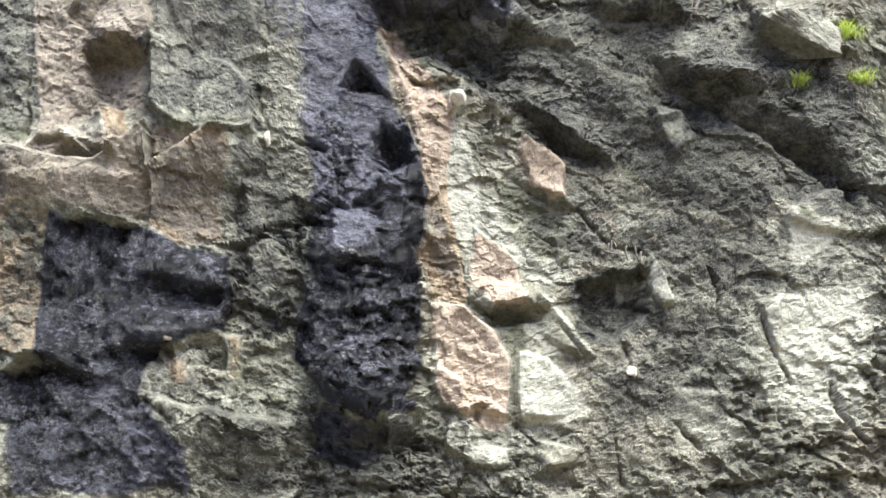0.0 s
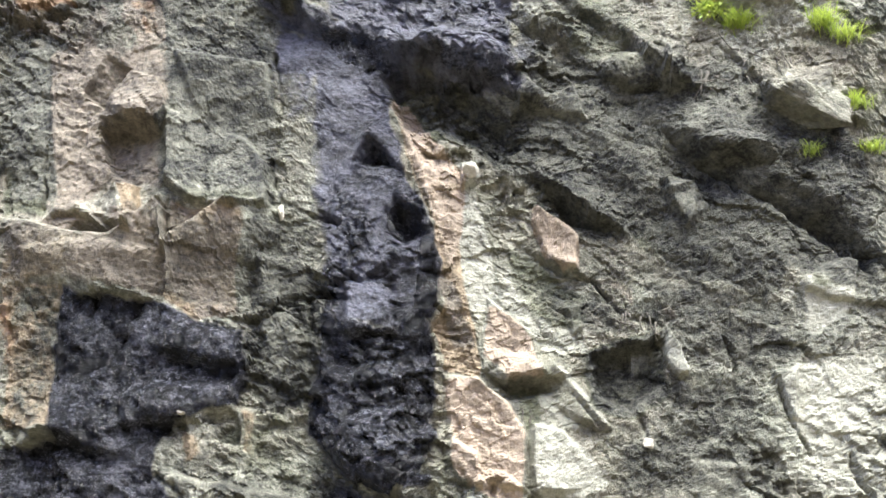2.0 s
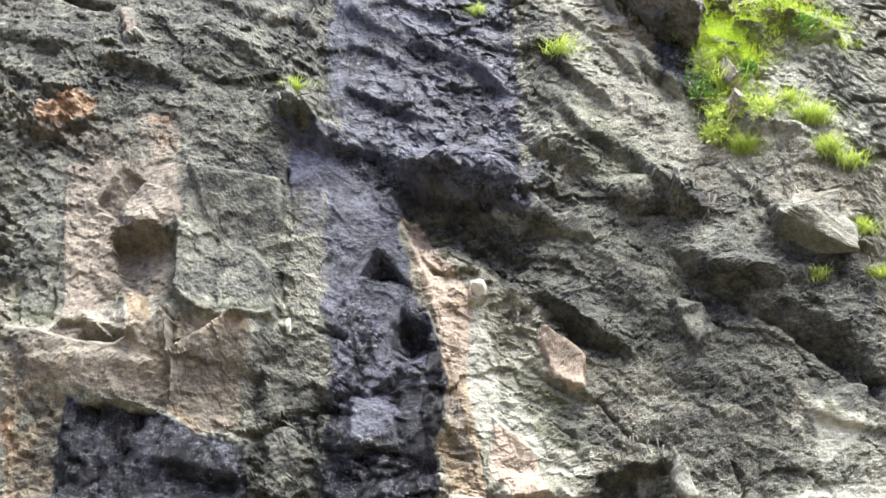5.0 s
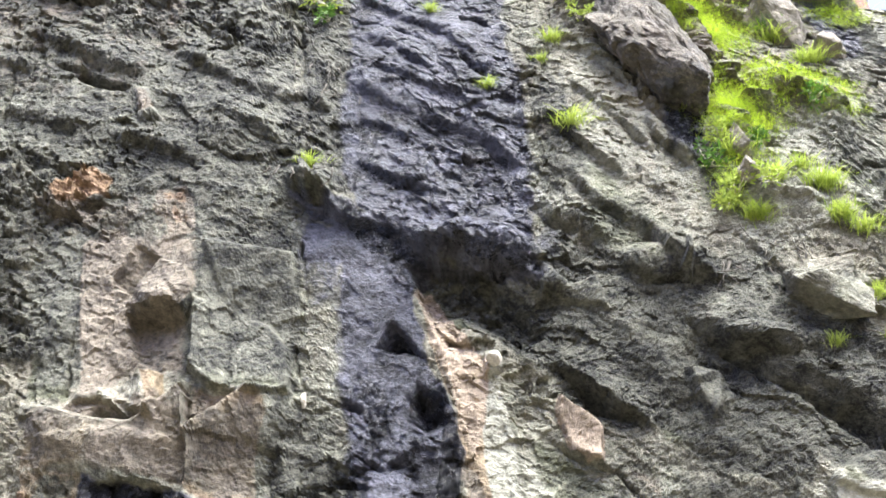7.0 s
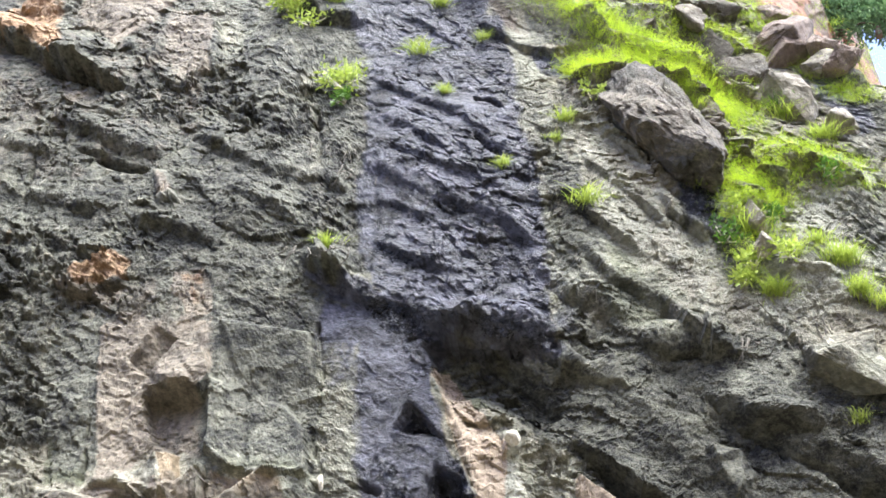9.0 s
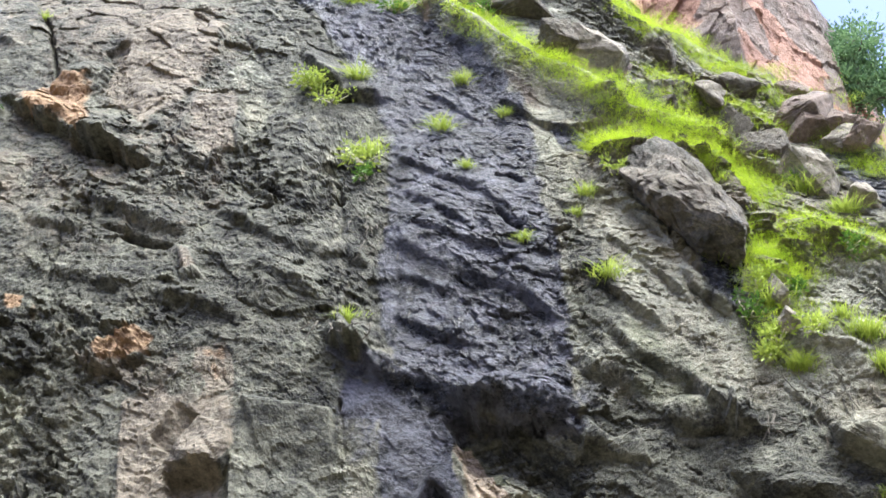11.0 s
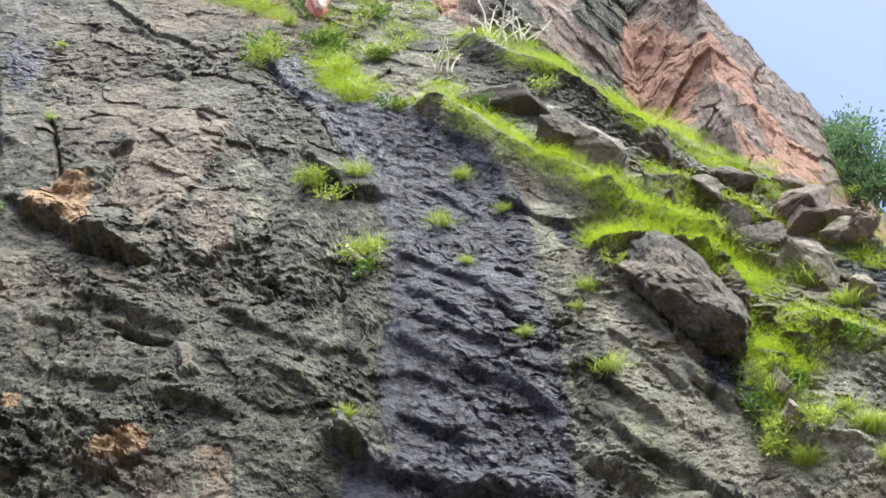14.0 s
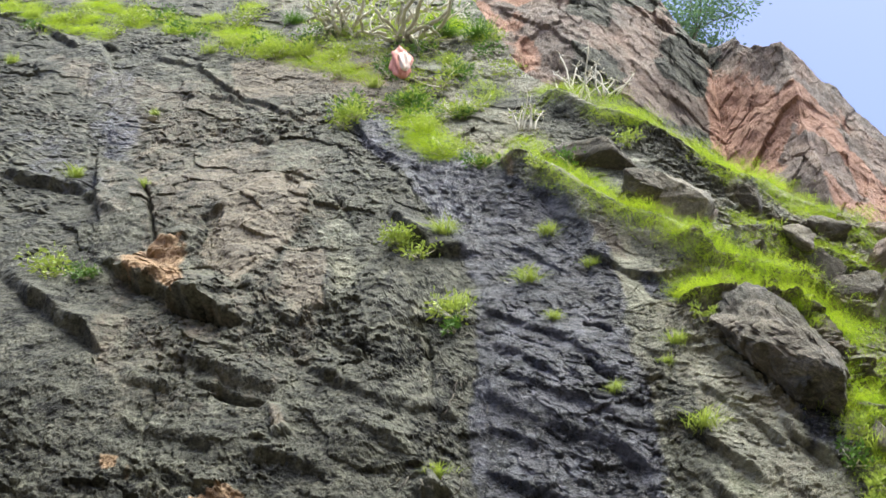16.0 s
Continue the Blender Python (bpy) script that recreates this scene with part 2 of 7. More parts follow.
def window(points, margin):
    """The part of the net round some points."""
    px, pz = [p[0] for p in points], [p[1] for p in points]
    i0, i1 = np.searchsorted(xs, [min(px) - margin, max(px) + margin])
    rows = np.where((Z[:, i0:i1].max(1) > min(pz) - margin) & (Z[:, i0:i1].min(1) < max(pz) + margin))[0]
    return (slice(rows[0], rows[-1] + 1), slice(i0, i1)) if len(rows) and i1 > i0 else None


def to_line(points, x, z):
    d = np.full(x.shape, 1e9)
    for (ax, az), (bx, bz) in zip(points, points[1:]):
        vx, vz = bx - ax, bz - az
        k = np.clip(((x - ax) * vx + (z - az) * vz) / (vx * vx + vz * vz + 1e-9), 0, 1)
        d = np.minimum(d, np.hypot(x - ax - k * vx, z - az - k * vz))
    return d


def inside(points, x, z):
    """The signed way to a polygon's edge, positive inside."""
    d = to_line(points + points[:1], x, z)
    odd = np.zeros(x.shape, bool)
    for (ax, az), (bx, bz) in zip(points, points[1:] + points[:1]):
        if az != bz:
            odd ^= ((az > z) != (bz > z)) & (x < (bx - ax) * (z - az) / (bz - az) + ax)
    return np.where(odd, d, -d)


def lip(out, up, soft, points):
    """An overhang: the rock above the line stands out and its underside is undercut."""
    points = sorted(points)
    w = window(points, up * 2 + 0.4)
    if w is None:
        return
    x, z = WX[w], WZ[w]
    px, pz = [p[0] for p in points], [p[1] for p in points]
    d = z - np.interp(x, px, pz) + min(0.2, out * 0.45) * fbm(x * 2.6, z * 2.6, 5, 77, 0.68)
    fade = min(max(0.3, 1.6 * out), 0.28 * (px[-1] - px[0]))
    ends = smooth(px[0] - 0.5 * fade, px[0] + fade, x) * (1 - smooth(px[-1] - fade, px[-1] + 0.5 * fade, x))
    ends = ends * (0.45 + 0.75 * smooth(-0.5, 0.5, fbm(x * 1.4, z * 1.4, 3, 78)))
    FORM[w] += ends * out * (smooth(-soft, soft, d) * np.exp(-(np.maximum(d, 0) / up) ** 2) - 0.45 * (1 - smooth(-soft, soft, d)) * np.exp(-(np.minimum(d, 0) / (0.6 * up)) ** 2))


def shelf(out, down, soft, points):
    """A ledge: the rock below the line stands out."""
    points = sorted(points)
    w = window(points, down * 2 + 0.4)
    if w is None:
        return
    x, z = WX[w], WZ[w]
    px, pz = [p[0] for p in points], [p[1] for p in points]
    d = np.interp(x, px, pz) - z
    ends = smooth(px[0] - 0.15, px[0] + 0.3, x) * (1 - smooth(px[-1] - 0.3, px[-1] + 0.15, x))
    FORM[w] += ends * out * smooth(-soft, soft, d) * np.exp(-(np.maximum(d, 0) / down) ** 2)


def crack(width, depth, points):
    w = window(points, width * 3 + 0.2)
    if w is not None:
        x, z = WX[w] + 0.03 * fbm(X[w] * 7, Z[w] * 7, 3, 45), WZ[w] + 0.03 * fbm(X[w] * 7, Z[w] * 7, 3, 46)
        here = 0.12 + 0.88 * smooth(-0.25, 0.5, fbm(X[w] * 2.1, Z[w] * 2.1, 3, 47))
        FORM[w] -= 0.75 * depth * here * np.exp(-(to_line(points, x, z) / (width * (0.45 + 0.6 * here))) ** 2)


def ridge(width, out, points):
    w = window(points, width * 3 + 0.2)
    if w is not None:
        FORM[w] += out * np.maximum(0, 1 - to_line(points, (X[w] + WX[w]) / 2, (Z[w] + WZ[w]) / 2) / width)


def face(out, edge, lean_x, lean_z, points):
    """A flat facet with crisp sides; lean: how its plane tips forward with x and with height."""
    w = window(points, 0.3)
    if w is None:
        return
    x, z = X[w] * 0.85 + WX[w] * 0.15, Z[w] * 0.85 + WZ[w] * 0.15
    on = smooth(-edge, edge, inside(points, x, z))
    mx, mz = sum(p[0] for p in points) / len(points), sum(p[1] for p in points) / len(points)
    FORM[w] += on * (out + lean_x * (x - mx) + lean_z * (z - mz))
    CALM[w] = np.maximum(CALM[w], 0.7 * on)


def hollow(depth, points):
    """A hole with a ragged rim that deepens to its middle."""
    w = window(points, 0.3)
    if w is not None:
        d = inside(points, WX[w], WZ[w]) + 0.02 * fbm(X[w] * 7, Z[w] * 7, 3, 57)
        FORM[w] -= depth * smooth(-0.03, max(0.06, 0.45 * depth), d)


def blob(out, rx, rz, points):
    (cx, cz), = points
    w = window(points, max(rx, rz) * 1.6)
    if w is not None:
        q = ((WX[w] - cx) / rx) ** 2 + ((WZ[w] - cz) / rz) ** 2
        FORM[w] += out * np.sqrt(np.maximum(0, 1 - q)) if out > 0 else out * (1 - smooth(0.35, 1.1, q))


def stain_shade(kind, strength, soft, points):
    w = window(points, soft * 2 + 0.3)
    if w is not None:
        soft = max(soft, 0.12 if kind == "slate" else 0.0) * 1.2 + 0.03
        drift = 0.16 * fbm(X[w] * 1.3, Z[w] * 0.9, 4, 211, 0.6) if kind == "slate" else 0.0
        on = smooth(-soft, soft, inside(points, SX[w] + drift, SZ[w]))
        STAIN_SHADE[kind][w] = np.maximum(STAIN_SHADE[kind][w], strength * on) if strength > 0 else STAIN_SHADE[kind][w] * (1 + strength * on)


def calm(strength, points):
    w = window(points, 0.6)
    if w is not None:
        CALM[w] = np.maximum(CALM[w], strength * smooth(-0.25, 0.25, inside(points, WX[w], WZ[w])))


# faces and ledges on the west side of the lower cliff
face(0.025, 0.03, 0, 0, [(-4.48, 8.09), (-3.76, 8.13), (-3.8, 7.4), (-3.78, 7.24), (-3.62, 6.63), (-3.8, 6.27), (-4.2, 6.19)])
face(-0.15, 0.02, -0.21, 0.3, [(-4.02, 7.58), (-3.82, 8.05), (-3.48, 7.81), (-3.68, 7.7), (-3.8, 7.4)])
face(0.11, 0.025, 0.15, 0.15, [(-3.48, 7.81), (-3.2, 7.71), (-3.1, 7.35), (-3.16, 7.11), (-3.5, 7.24), (-3.8, 7.4)])
lip(0.187, 0.28, 0.02, [(-3.8, 7.28), (-3.6, 7.19), (-3.34, 7.2), (-3.14, 7.16)])
face(-0.11, 0.03, 0.3, -0.12, [(-3.8, 7.16), (-3.5, 7.16), (-3.14, 7.1), (-3.06, 6.53), (-3.36, 6.44), (-3.62, 6.63)])
face(0.09, 0.03, -0.3, -0.15, [(-3.1, 7.35), (-2.88, 7.28), (-2.7, 7.19), (-2.58, 6.23), (-2.76, 6.29), (-3.08, 6.54)])
face(0.15, 0.03, 0.18, -0.18, [(-2.7, 7.19), (-2.22, 6.99), (-1.96, 6.66), (-1.92, 6.19), (-2.34, 6.16), (-2.58, 6.23)])
face(0.06, 0.04, 0.06, 0.18, [(-3.04, 8.07), (-2.04, 7.89), (-1.94, 7.11), (-2.22, 6.99), (-2.8, 7.39)])
crack(0.028, 0.3, [(-1.96, 8.01), (-1.88, 7.31), (-1.9, 6.64), (-1.84, 6.08), (-1.8, 5.67)])
crack(0.024, 0.22, [(-1.9, 6.32), (-1.58, 6.16), (-1.22, 6.04)])
crack(0.02, 0.12, [(-4.96, 7.48), (-4.68, 7.44), (-4.42, 7.49)])
crack(0.02, 0.14, [(-2.88, 6.3), (-2.98, 6.14), (-2.98, 5.85)])
crack(0.016, 0.1, [(-4.4, 8.05), (-4.38, 7.32), (-4.36, 6.72), (-4.34, 6.22)])
face(0.15, 0.02, 0.54, 0, [(-3.84, 6.25), (-3.56, 6.44), (-3.5, 6.34), (-3.42, 5.95), (-3.76, 6.14)])
face(0.17, 0.02, -0.3, 0, [(-3.56, 6.44), (-3.34, 6.46), (-3.28, 5.91), (-3.42, 5.95), (-3.5, 6.34)])
lip(0.143, 0.12, 0.02, [(-4.36, 6.03), (-4.22, 6.17), (-3.94, 6.19), (-3.68, 6.01), (-3.54, 5.88)])
hollow(0.26, [(-4.08, 5.94), (-3.96, 6.13), (-3.56, 5.91), (-3.82, 5.86)])
shelf(0.30, 0.55, 0.05, [(-4.7, 6.08), (-4.34, 6.03), (-3.88, 5.88), (-3.54, 5.88), (-2.98, 5.85), (-3.02, 6.35), (-2.5, 6.21), (-2.12, 6.18), (-1.88, 6.2)])
face(0.05, 0.06, 0, 0.12, [(-4.4, 5.7), (-3.06, 5.75), (-3.06, 5.37), (-4.4, 5.41)])
crack(0.024, 0.1, [(-2.12, 5.64), (-1.64, 5.5), (-1.44, 5.51)])
crack(0.02, 0.1, [(-2.04, 4.26), (-1.74, 4.25), (-1.46, 4.29)])
face(0.06, 0.04, 0.12, 0.12, [(-2.02, 5.03), (-1.68, 5.07), (-1.52, 4.64), (-1.84, 4.45)])
face(0.05, 0.04, -0.12, 0.12, [(-2.02, 5.68), (-1.56, 5.66), (-1.46, 5.31), (-1.98, 5.2)])
# black seep on the west side
lip(0.099, 0.25, 0.03, [(-3.92, 5.25), (-3.48, 5.28), (-3.24, 5.26), (-2.66, 4.98), (-2.18, 4.9)])
face(0.08, 0.05, 0.18, 0.18, [(-3.24, 5.23), (-2.68, 4.96), (-2.22, 4.83), (-2.14, 4.55), (-2.62, 4.66), (-3.18, 4.83)])
lip(0.165, 0.25, 0.03, [(-3.08, 4.78), (-2.8, 4.74), (-2.56, 4.66), (-2.26, 4.59), (-2.14, 4.53)])
hollow(0.195, [(-2.92, 4.7), (-2.62, 4.64), (-2.32, 4.5), (-2.36, 4.49), (-2.9, 4.6)])
face(0.11, 0.06, -0.12, 0.12, [(-3.04, 4.29), (-2.6, 4.29), (-2.12, 4.39), (-2.22, 4.11), (-2.74, 4.07), (-3.12, 4.07)])
lip(0.198, 0.3, 0.03, [(-3.38, 3.9), (-3.06, 4.02), (-2.74, 4.07), (-2.48, 4.01), (-2.24, 4.09)])
crack(0.032, 0.14, [(-3.26, 5.24), (-3.4, 4.72), (-3.36, 4.06)])
crack(0.032, 0.12, [(-3.62, 5.3), (-3.74, 4.73), (-3.64, 3.94)])
lip(0.11, 0.25, 0.04, [(-4.36, 3.73), (-4.04, 3.77), (-3.74, 3.73), (-3.3, 3.67)])
lip(0.11, 0.25, 0.04, [(-4.22, 3.79), (-3.78, 3.78), (-3.34, 3.65), (-2.84, 3.45)])
crack(0.024, 0.14, [(-2.92, 3.5), (-2.58, 3.18), (-2.4, 2.99)])
shelf(0.2, 0.4, 0.05, [(-2.88, 3.5), (-2.44, 3.34), (-1.98, 3.31), (-1.54, 3.21)])
face(0.05, 0.04, 0.12, 0.12, [(-2.18, 4.1), (-1.96, 4.06), (-1.98, 3.57), (-2.14, 3.47)])
face(0.07, 0.04, -0.12, 0.12, [(-2.68, 4.01), (-2.34, 3.99), (-2.4, 3.56), (-2.6, 3.6)])
lip(0.099, 0.2, 0.03, [(-4.12, 3.87), (-3.96, 3.81), (-3.92, 3.78)])
# the wet column
blob(0.16, 0.66, 2.3, [(-0.78, 4.92)])
blob(0.22, 0.62, 0.5, [(-0.74, 3.51)])
lip(0.248, 0.8, 0.08, [(-1.32, 3.66), (-1.16, 3.48), (-0.78, 3.28), (-0.42, 3.18), (-0.3, 3.31)])
hollow(0.195, [(-1.08, 6.72), (-0.82, 6.94), (-0.64, 6.67), (-0.86, 6.63)])
hollow(0.358, [(-0.72, 6.12), (-0.62, 6.32), (-0.38, 6.17), (-0.34, 5.85), (-0.54, 5.72), (-0.68, 5.82)])
lip(0.11, 0.2, 0.03, [(-1.08, 6.72), (-0.88, 6.97), (-0.6, 6.64), (-0.46, 6.56)])
face(0.08, 0.03, 0.36, 0.12, [(-0.36, 6.3), (-0.18, 5.77), (-0.22, 5.7), (-0.42, 5.62), (-0.34, 5.89)])
lip(0.088, 0.22, 0.03, [(-1.26, 5.49), (-0.94, 5.37), (-0.64, 5.58), (-0.3, 5.57)])
lip(0.11, 0.25, 0.03, [(-1.32, 4.84), (-1.04, 4.77), (-0.56, 4.87), (-0.22, 4.78)])
face(0.05, 0.06, 0.18, 0.12, [(-0.68, 5.56), (-0.3, 5.55), (-0.3, 5.05), (-0.52, 4.92)])
face(0.06, 0.06, -0.18, 0.12, [(-1.12, 5.34), (-0.7, 5.38), (-0.62, 4.93), (-1.12, 4.83)])
hollow(0.098, [(-1.38, 4.93), (-1.14, 4.81), (-1, 4.45), (-1.3, 4.47)])
hollow(0.163, [(-0.44, 4.86), (-0.22, 4.96), (-0.2, 4.48), (-0.44, 4.43)])
lip(0.077, 0.2, 0.03, [(-1.16, 4.22), (-0.88, 4.33), (-0.34, 4.18)])
crack(0.024, 0.1, [(-1.26, 6.45), (-1.06, 5.74), (-1.08, 5.09)])
crack(0.024, 0.1, [(-0.94, 4.69), (-0.86, 3.99), (-0.88, 3.48)])
hollow(0.13, [(-1.44, 6.18), (-1.18, 6.04), (-1.24, 5.94)])
# slabs east of the column
ridge(0.16, 0.06, [(-0.66, 7.29), (-0.4, 6.85), (-0.22, 6.24), (-0.14, 5.89), (-0.02, 5.4), (0.16, 4.83), (0.24, 4.34)])
ridge(0.07, 0.05, [(-0.26, 5.41), (-0.12, 5.17), (-0.04, 4.96)])
face(0.04, 0.06, 0.1, 0.06, [(-0.6, 7.16), (-0.38, 6.83), (-0.08, 6.6), (-0, 5.94), (-0.18, 5.81), (-0.4, 6.57)])
face(0.02, 0.08, -0.08, 0.06, [(-0.1, 6.56), (0.26, 6.43), (0.34, 5.87), (0.5, 5.04), (0.24, 4.72), (-0.02, 5.4)])
face(0.13, 0.015, 0, 0, [(0.04, 6.67), (0.22, 6.69), (0.24, 6.47), (0.06, 6.4)])
face(0.07, 0.02, 0.18, 0.12, [(0.32, 5.19), (0.8, 4.77), (0.86, 4.41), (0.46, 4.39), (0.22, 4.59)])
lip(0.11, 0.15, 0.02, [(0.28, 4.45), (0.48, 4.38), (0.84, 4.39), (1.08, 4.39)])
hollow(0.13, [(0.42, 4.4), (0.8, 4.37), (0.94, 4.24), (0.5, 4.13)])
face(0.11, 0.03, 0.21, 0.09, [(-0.12, 4.4), (0.2, 4.36), (0.52, 4.09), (0.66, 3.8), (0.64, 3.26), (0.14, 3.31), (-0.1, 3.62)])
face(0.05, 0.03, -0.18, 0.06, [(0.72, 3.92), (1, 3.84), (1.44, 3.36), (1.16, 3.19), (0.7, 3.23)])
ridge(0.06, 0.09, [(0.94, 4.48), (1.08, 4.31), (1.26, 4.08), (1.42, 3.89)])
face(0.05, 0.02, 0.36, 0, [(0.96, 4.4), (1.34, 3.86), (1.12, 3.97), (0.84, 4.2)])
face(0.12, 0.02, 0.24, 0.21, [(0.82, 6.21), (1.1, 5.98), (1.28, 5.82), (1.24, 5.51), (0.9, 5.65), (0.78, 5.97)])
hollow(0.325, [(0.88, 6.42), (1.2, 6.22), (1.52, 5.99), (1.72, 5.76), (1.5, 5.96), (1.12, 5.98)])
lip(0.165, 0.3, 0.03, [(0.82, 6.47), (1.18, 6.25), (1.58, 6), (1.76, 5.8)])
lip(0.099, 0.2, 0.02, [(0.64, 5.79), (0.9, 5.65), (1.32, 5.43)])
hollow(0.143, [(0.76, 5.69), (1.08, 5.56), (1.36, 5.4), (1.06, 5.48)])
lip(0.066, 0.15, 0.02, [(0.88, 5.46), (1.12, 5.45), (1.3, 5.38)])
face(0.08, 0.02, 0.18, 0.06, [(1.08, 5.1), (1.24, 5.11), (1.26, 4.89), (1.16, 4.83)])
face(0.13, 0.02, 0.48, 0.12, [(2.08, 4.89), (2.18, 4.69), (2.26, 4.39), (2.16, 4.36), (2.02, 4.58)])
hollow(0.26, [(1.28, 4.6), (1.7, 4.75), (2, 4.8), (2.06, 4.34), (1.72, 4.06), (1.34, 4.18)])
face(0.06, 0.03, -0.3, 0.18, [(1.7, 4.75), (1.94, 4.78), (2.02, 4.52), (1.74, 4.39)])
crack(0.024, 0.14, [(1.38, 5.4), (1.68, 5.02), (2.02, 4.91)])
crack(0.02, 0.14, [(3.14, 4.36), (3.22, 3.98), (3.38, 3.65)])
face(0.08, 0.03, 0.18, 0.06, [(3.1, 4.42), (3.32, 4.44), (3.28, 3.96), (3.22, 3.98)])
face(0.05, 0.03, 0, 0.18, [(3.5, 5.38), (4.08, 5.72), (3.94, 5.04), (3.5, 4.75), (3.46, 5.22)])
lip(0.077, 0.2, 0.03, [(3.42, 5.33), (3.64, 5.18), (4.06, 5.11)])
crack(0.024, 0.12, [(2.6, 4.79), (2.7, 4.59), (2.7, 4.31)])
face(0.05, 0.03, 0.24, 0.12, [(1.74, 3.72), (1.86, 3.73), (1.92, 3.64), (1.78, 3.63)])
face(0.1, 0.03, 0.24, 0.12, [(-0.06, 3.76), (0.18, 3.62), (0.22, 3.29), (0.02, 3.35), (-0.12, 3.62)])
lip(0.121, 0.2, 0.03, [(-0.06, 3), (0.3, 2.76), (0.6, 2.78)])
face(0.07, 0.03, -0.24, 0.12, [(0.08, 3.3), (0.42, 3.44), (0.64, 3.25), (0.6, 2.78), (0.36, 2.77), (-0, 3)])
hollow(0.163, [(0.26, 3.36), (0.44, 3.36), (0.32, 3.21), (0.26, 3.25)])
face(0.1, 0.02, 0.24, 0, [(0.9, 3.06), (1.28, 2.96), (1.24, 2.82), (1.02, 2.79), (0.86, 2.92)])
lip(0.077, 0.2, 0.03, [(0.74, 3.26), (0.92, 3.23), (1.16, 3.25)])
crack(0.024, 0.12, [(0.72, 3.46), (0.64, 3.03), (0.7, 2.57)])
crack(0.024, 0.14, [(3.78, 3.65), (3.8, 3.31), (4.04, 2.99)])
crack(0.02, 0.1, [(1.52, 3.49), (1.62, 3.03), (1.7, 2.61)])
crack(0.024, 0.12, [(1.76, 3.94), (2.02, 3.36), (2.46, 2.97)])
face(0.05, 0.05, 0.12, 0.12, [(2.2, 3.57), (2.76, 3.49), (2.86, 2.99), (2.2, 2.94)])
# the great overhang
lip(0.1, 0.6, 0.06, [(-2.22, 8.75), (-1.94, 8.61), (-1.52, 8.31), (-1.12, 8.21), (-0.74, 7.98), (-0.46, 7.86)])
lip(0.17, 0.8, 0.12, [(-0.74, 7.98), (-0.4, 7.84), (0.02, 7.73), (0.3, 7.68), (0.68, 7.33), (1, 7.27)])
blob(0.28, 0.5, 0.34, [(0.04, 7.93)])
blob(0.16, 0.25, 0.2, [(-0.4, 7.97)])
hollow(0.227, [(-0.84, 7.77), (-0.42, 7.8), (0.16, 7.56), (0.74, 6.92), (0.52, 6.65), (-0.16, 7.14), (-0.5, 7.08)])
face(0.1, 0.03, 0.18, 0.18, [(0.68, 7.68), (0.96, 7.45), (1.28, 7.56), (1.38, 7.17), (1, 7.27), (0.68, 7.35)])
face(0.08, 0.03, 0.18, 0.18, [(0.3, 7.68), (0.68, 7.33), (0.58, 7.23), (0.3, 7.44)])
lip(0.165, 0.35, 0.03, [(-2.08, 8.84), (-1.88, 8.71), (-1.64, 8.43)])
ridge(0.3, 0.07, [(1.44, 7.26), (1.66, 6.79), (2.02, 6.49), (2.32, 6.1)])
lip(0.248, 0.9, 0.2, [(2.04, 7.24), (2.38, 6.89), (2.78, 6.57), (3.12, 6.34), (3.54, 6.3), (3.88, 6.06), (4.22, 5.96)])
hollow(0.227, [(2.14, 7.08), (2.6, 6.68), (3.14, 6.25), (3.82, 6.01), (4.3, 5.67), (4.16, 5.45), (3.58, 5.92), (2.86, 6.31)])
blob(0.2, 0.4, 0.22, [(2.96, 6.76)])
blob(0.22, 0.45, 0.25, [(1.98, 7.79)])
lip(0.138, 0.4, 0.09, [(1.7, 8.36), (1.96, 8.1), (2.24, 7.5), (2.6, 7.5)])
face(0.15, 0.02, 0.18, 0.06, [(2.24, 7.88), (2.28, 7.86), (2.28, 7.66), (2.28, 7.51), (2.18, 7.61)])
face(0.08, 0.02, 0.12, 0.06, [(2.38, 7.62), (2.52, 7.66), (2.5, 7.56), (2.38, 7.52)])
face(0.11, 0.03, -0.24, 0.12, [(2.14, 6.47), (2.44, 6.49), (2.6, 6.16), (2.36, 5.93), (2.22, 6.16)])
ridge(0.06, 0.06, [(2.22, 6.31), (2.46, 6.45), (2.38, 5.94)])
lip(0.11, 0.3, 0.09, [(0.72, 8.35), (1.08, 8.25), (1.48, 8)])
lip(0.11, 0.3, 0.09, [(1, 8.97), (1.36, 8.58), (1.76, 8.3)])
ridge(0.28, 0.06, [(0.88, 9.02), (1.14, 8.45), (1.46, 8.03), (1.72, 7.65)])
lip(0.088, 0.25, 0.03, [(2.86, 8.14), (3.24, 7.73), (3.56, 7.33)])
face(0.12, 0.03, 0.12, 0.18, [(3.54, 7.75), (4.04, 7.79), (3.94, 7.24), (3.76, 7.18), (3.44, 7.29)])
lip(0.165, 0.3, 0.03, [(3.4, 7.29), (3.76, 7.18), (4.1, 7.2), (4.38, 7.03)])
hollow(0.195, [(3.98, 7.4), (4.46, 7.52), (4.24, 7.23), (4.1, 7.24)])
lip(0.11, 0.3, 0.09, [(3.46, 6.73), (3.94, 6.74), (4.34, 6.61)])


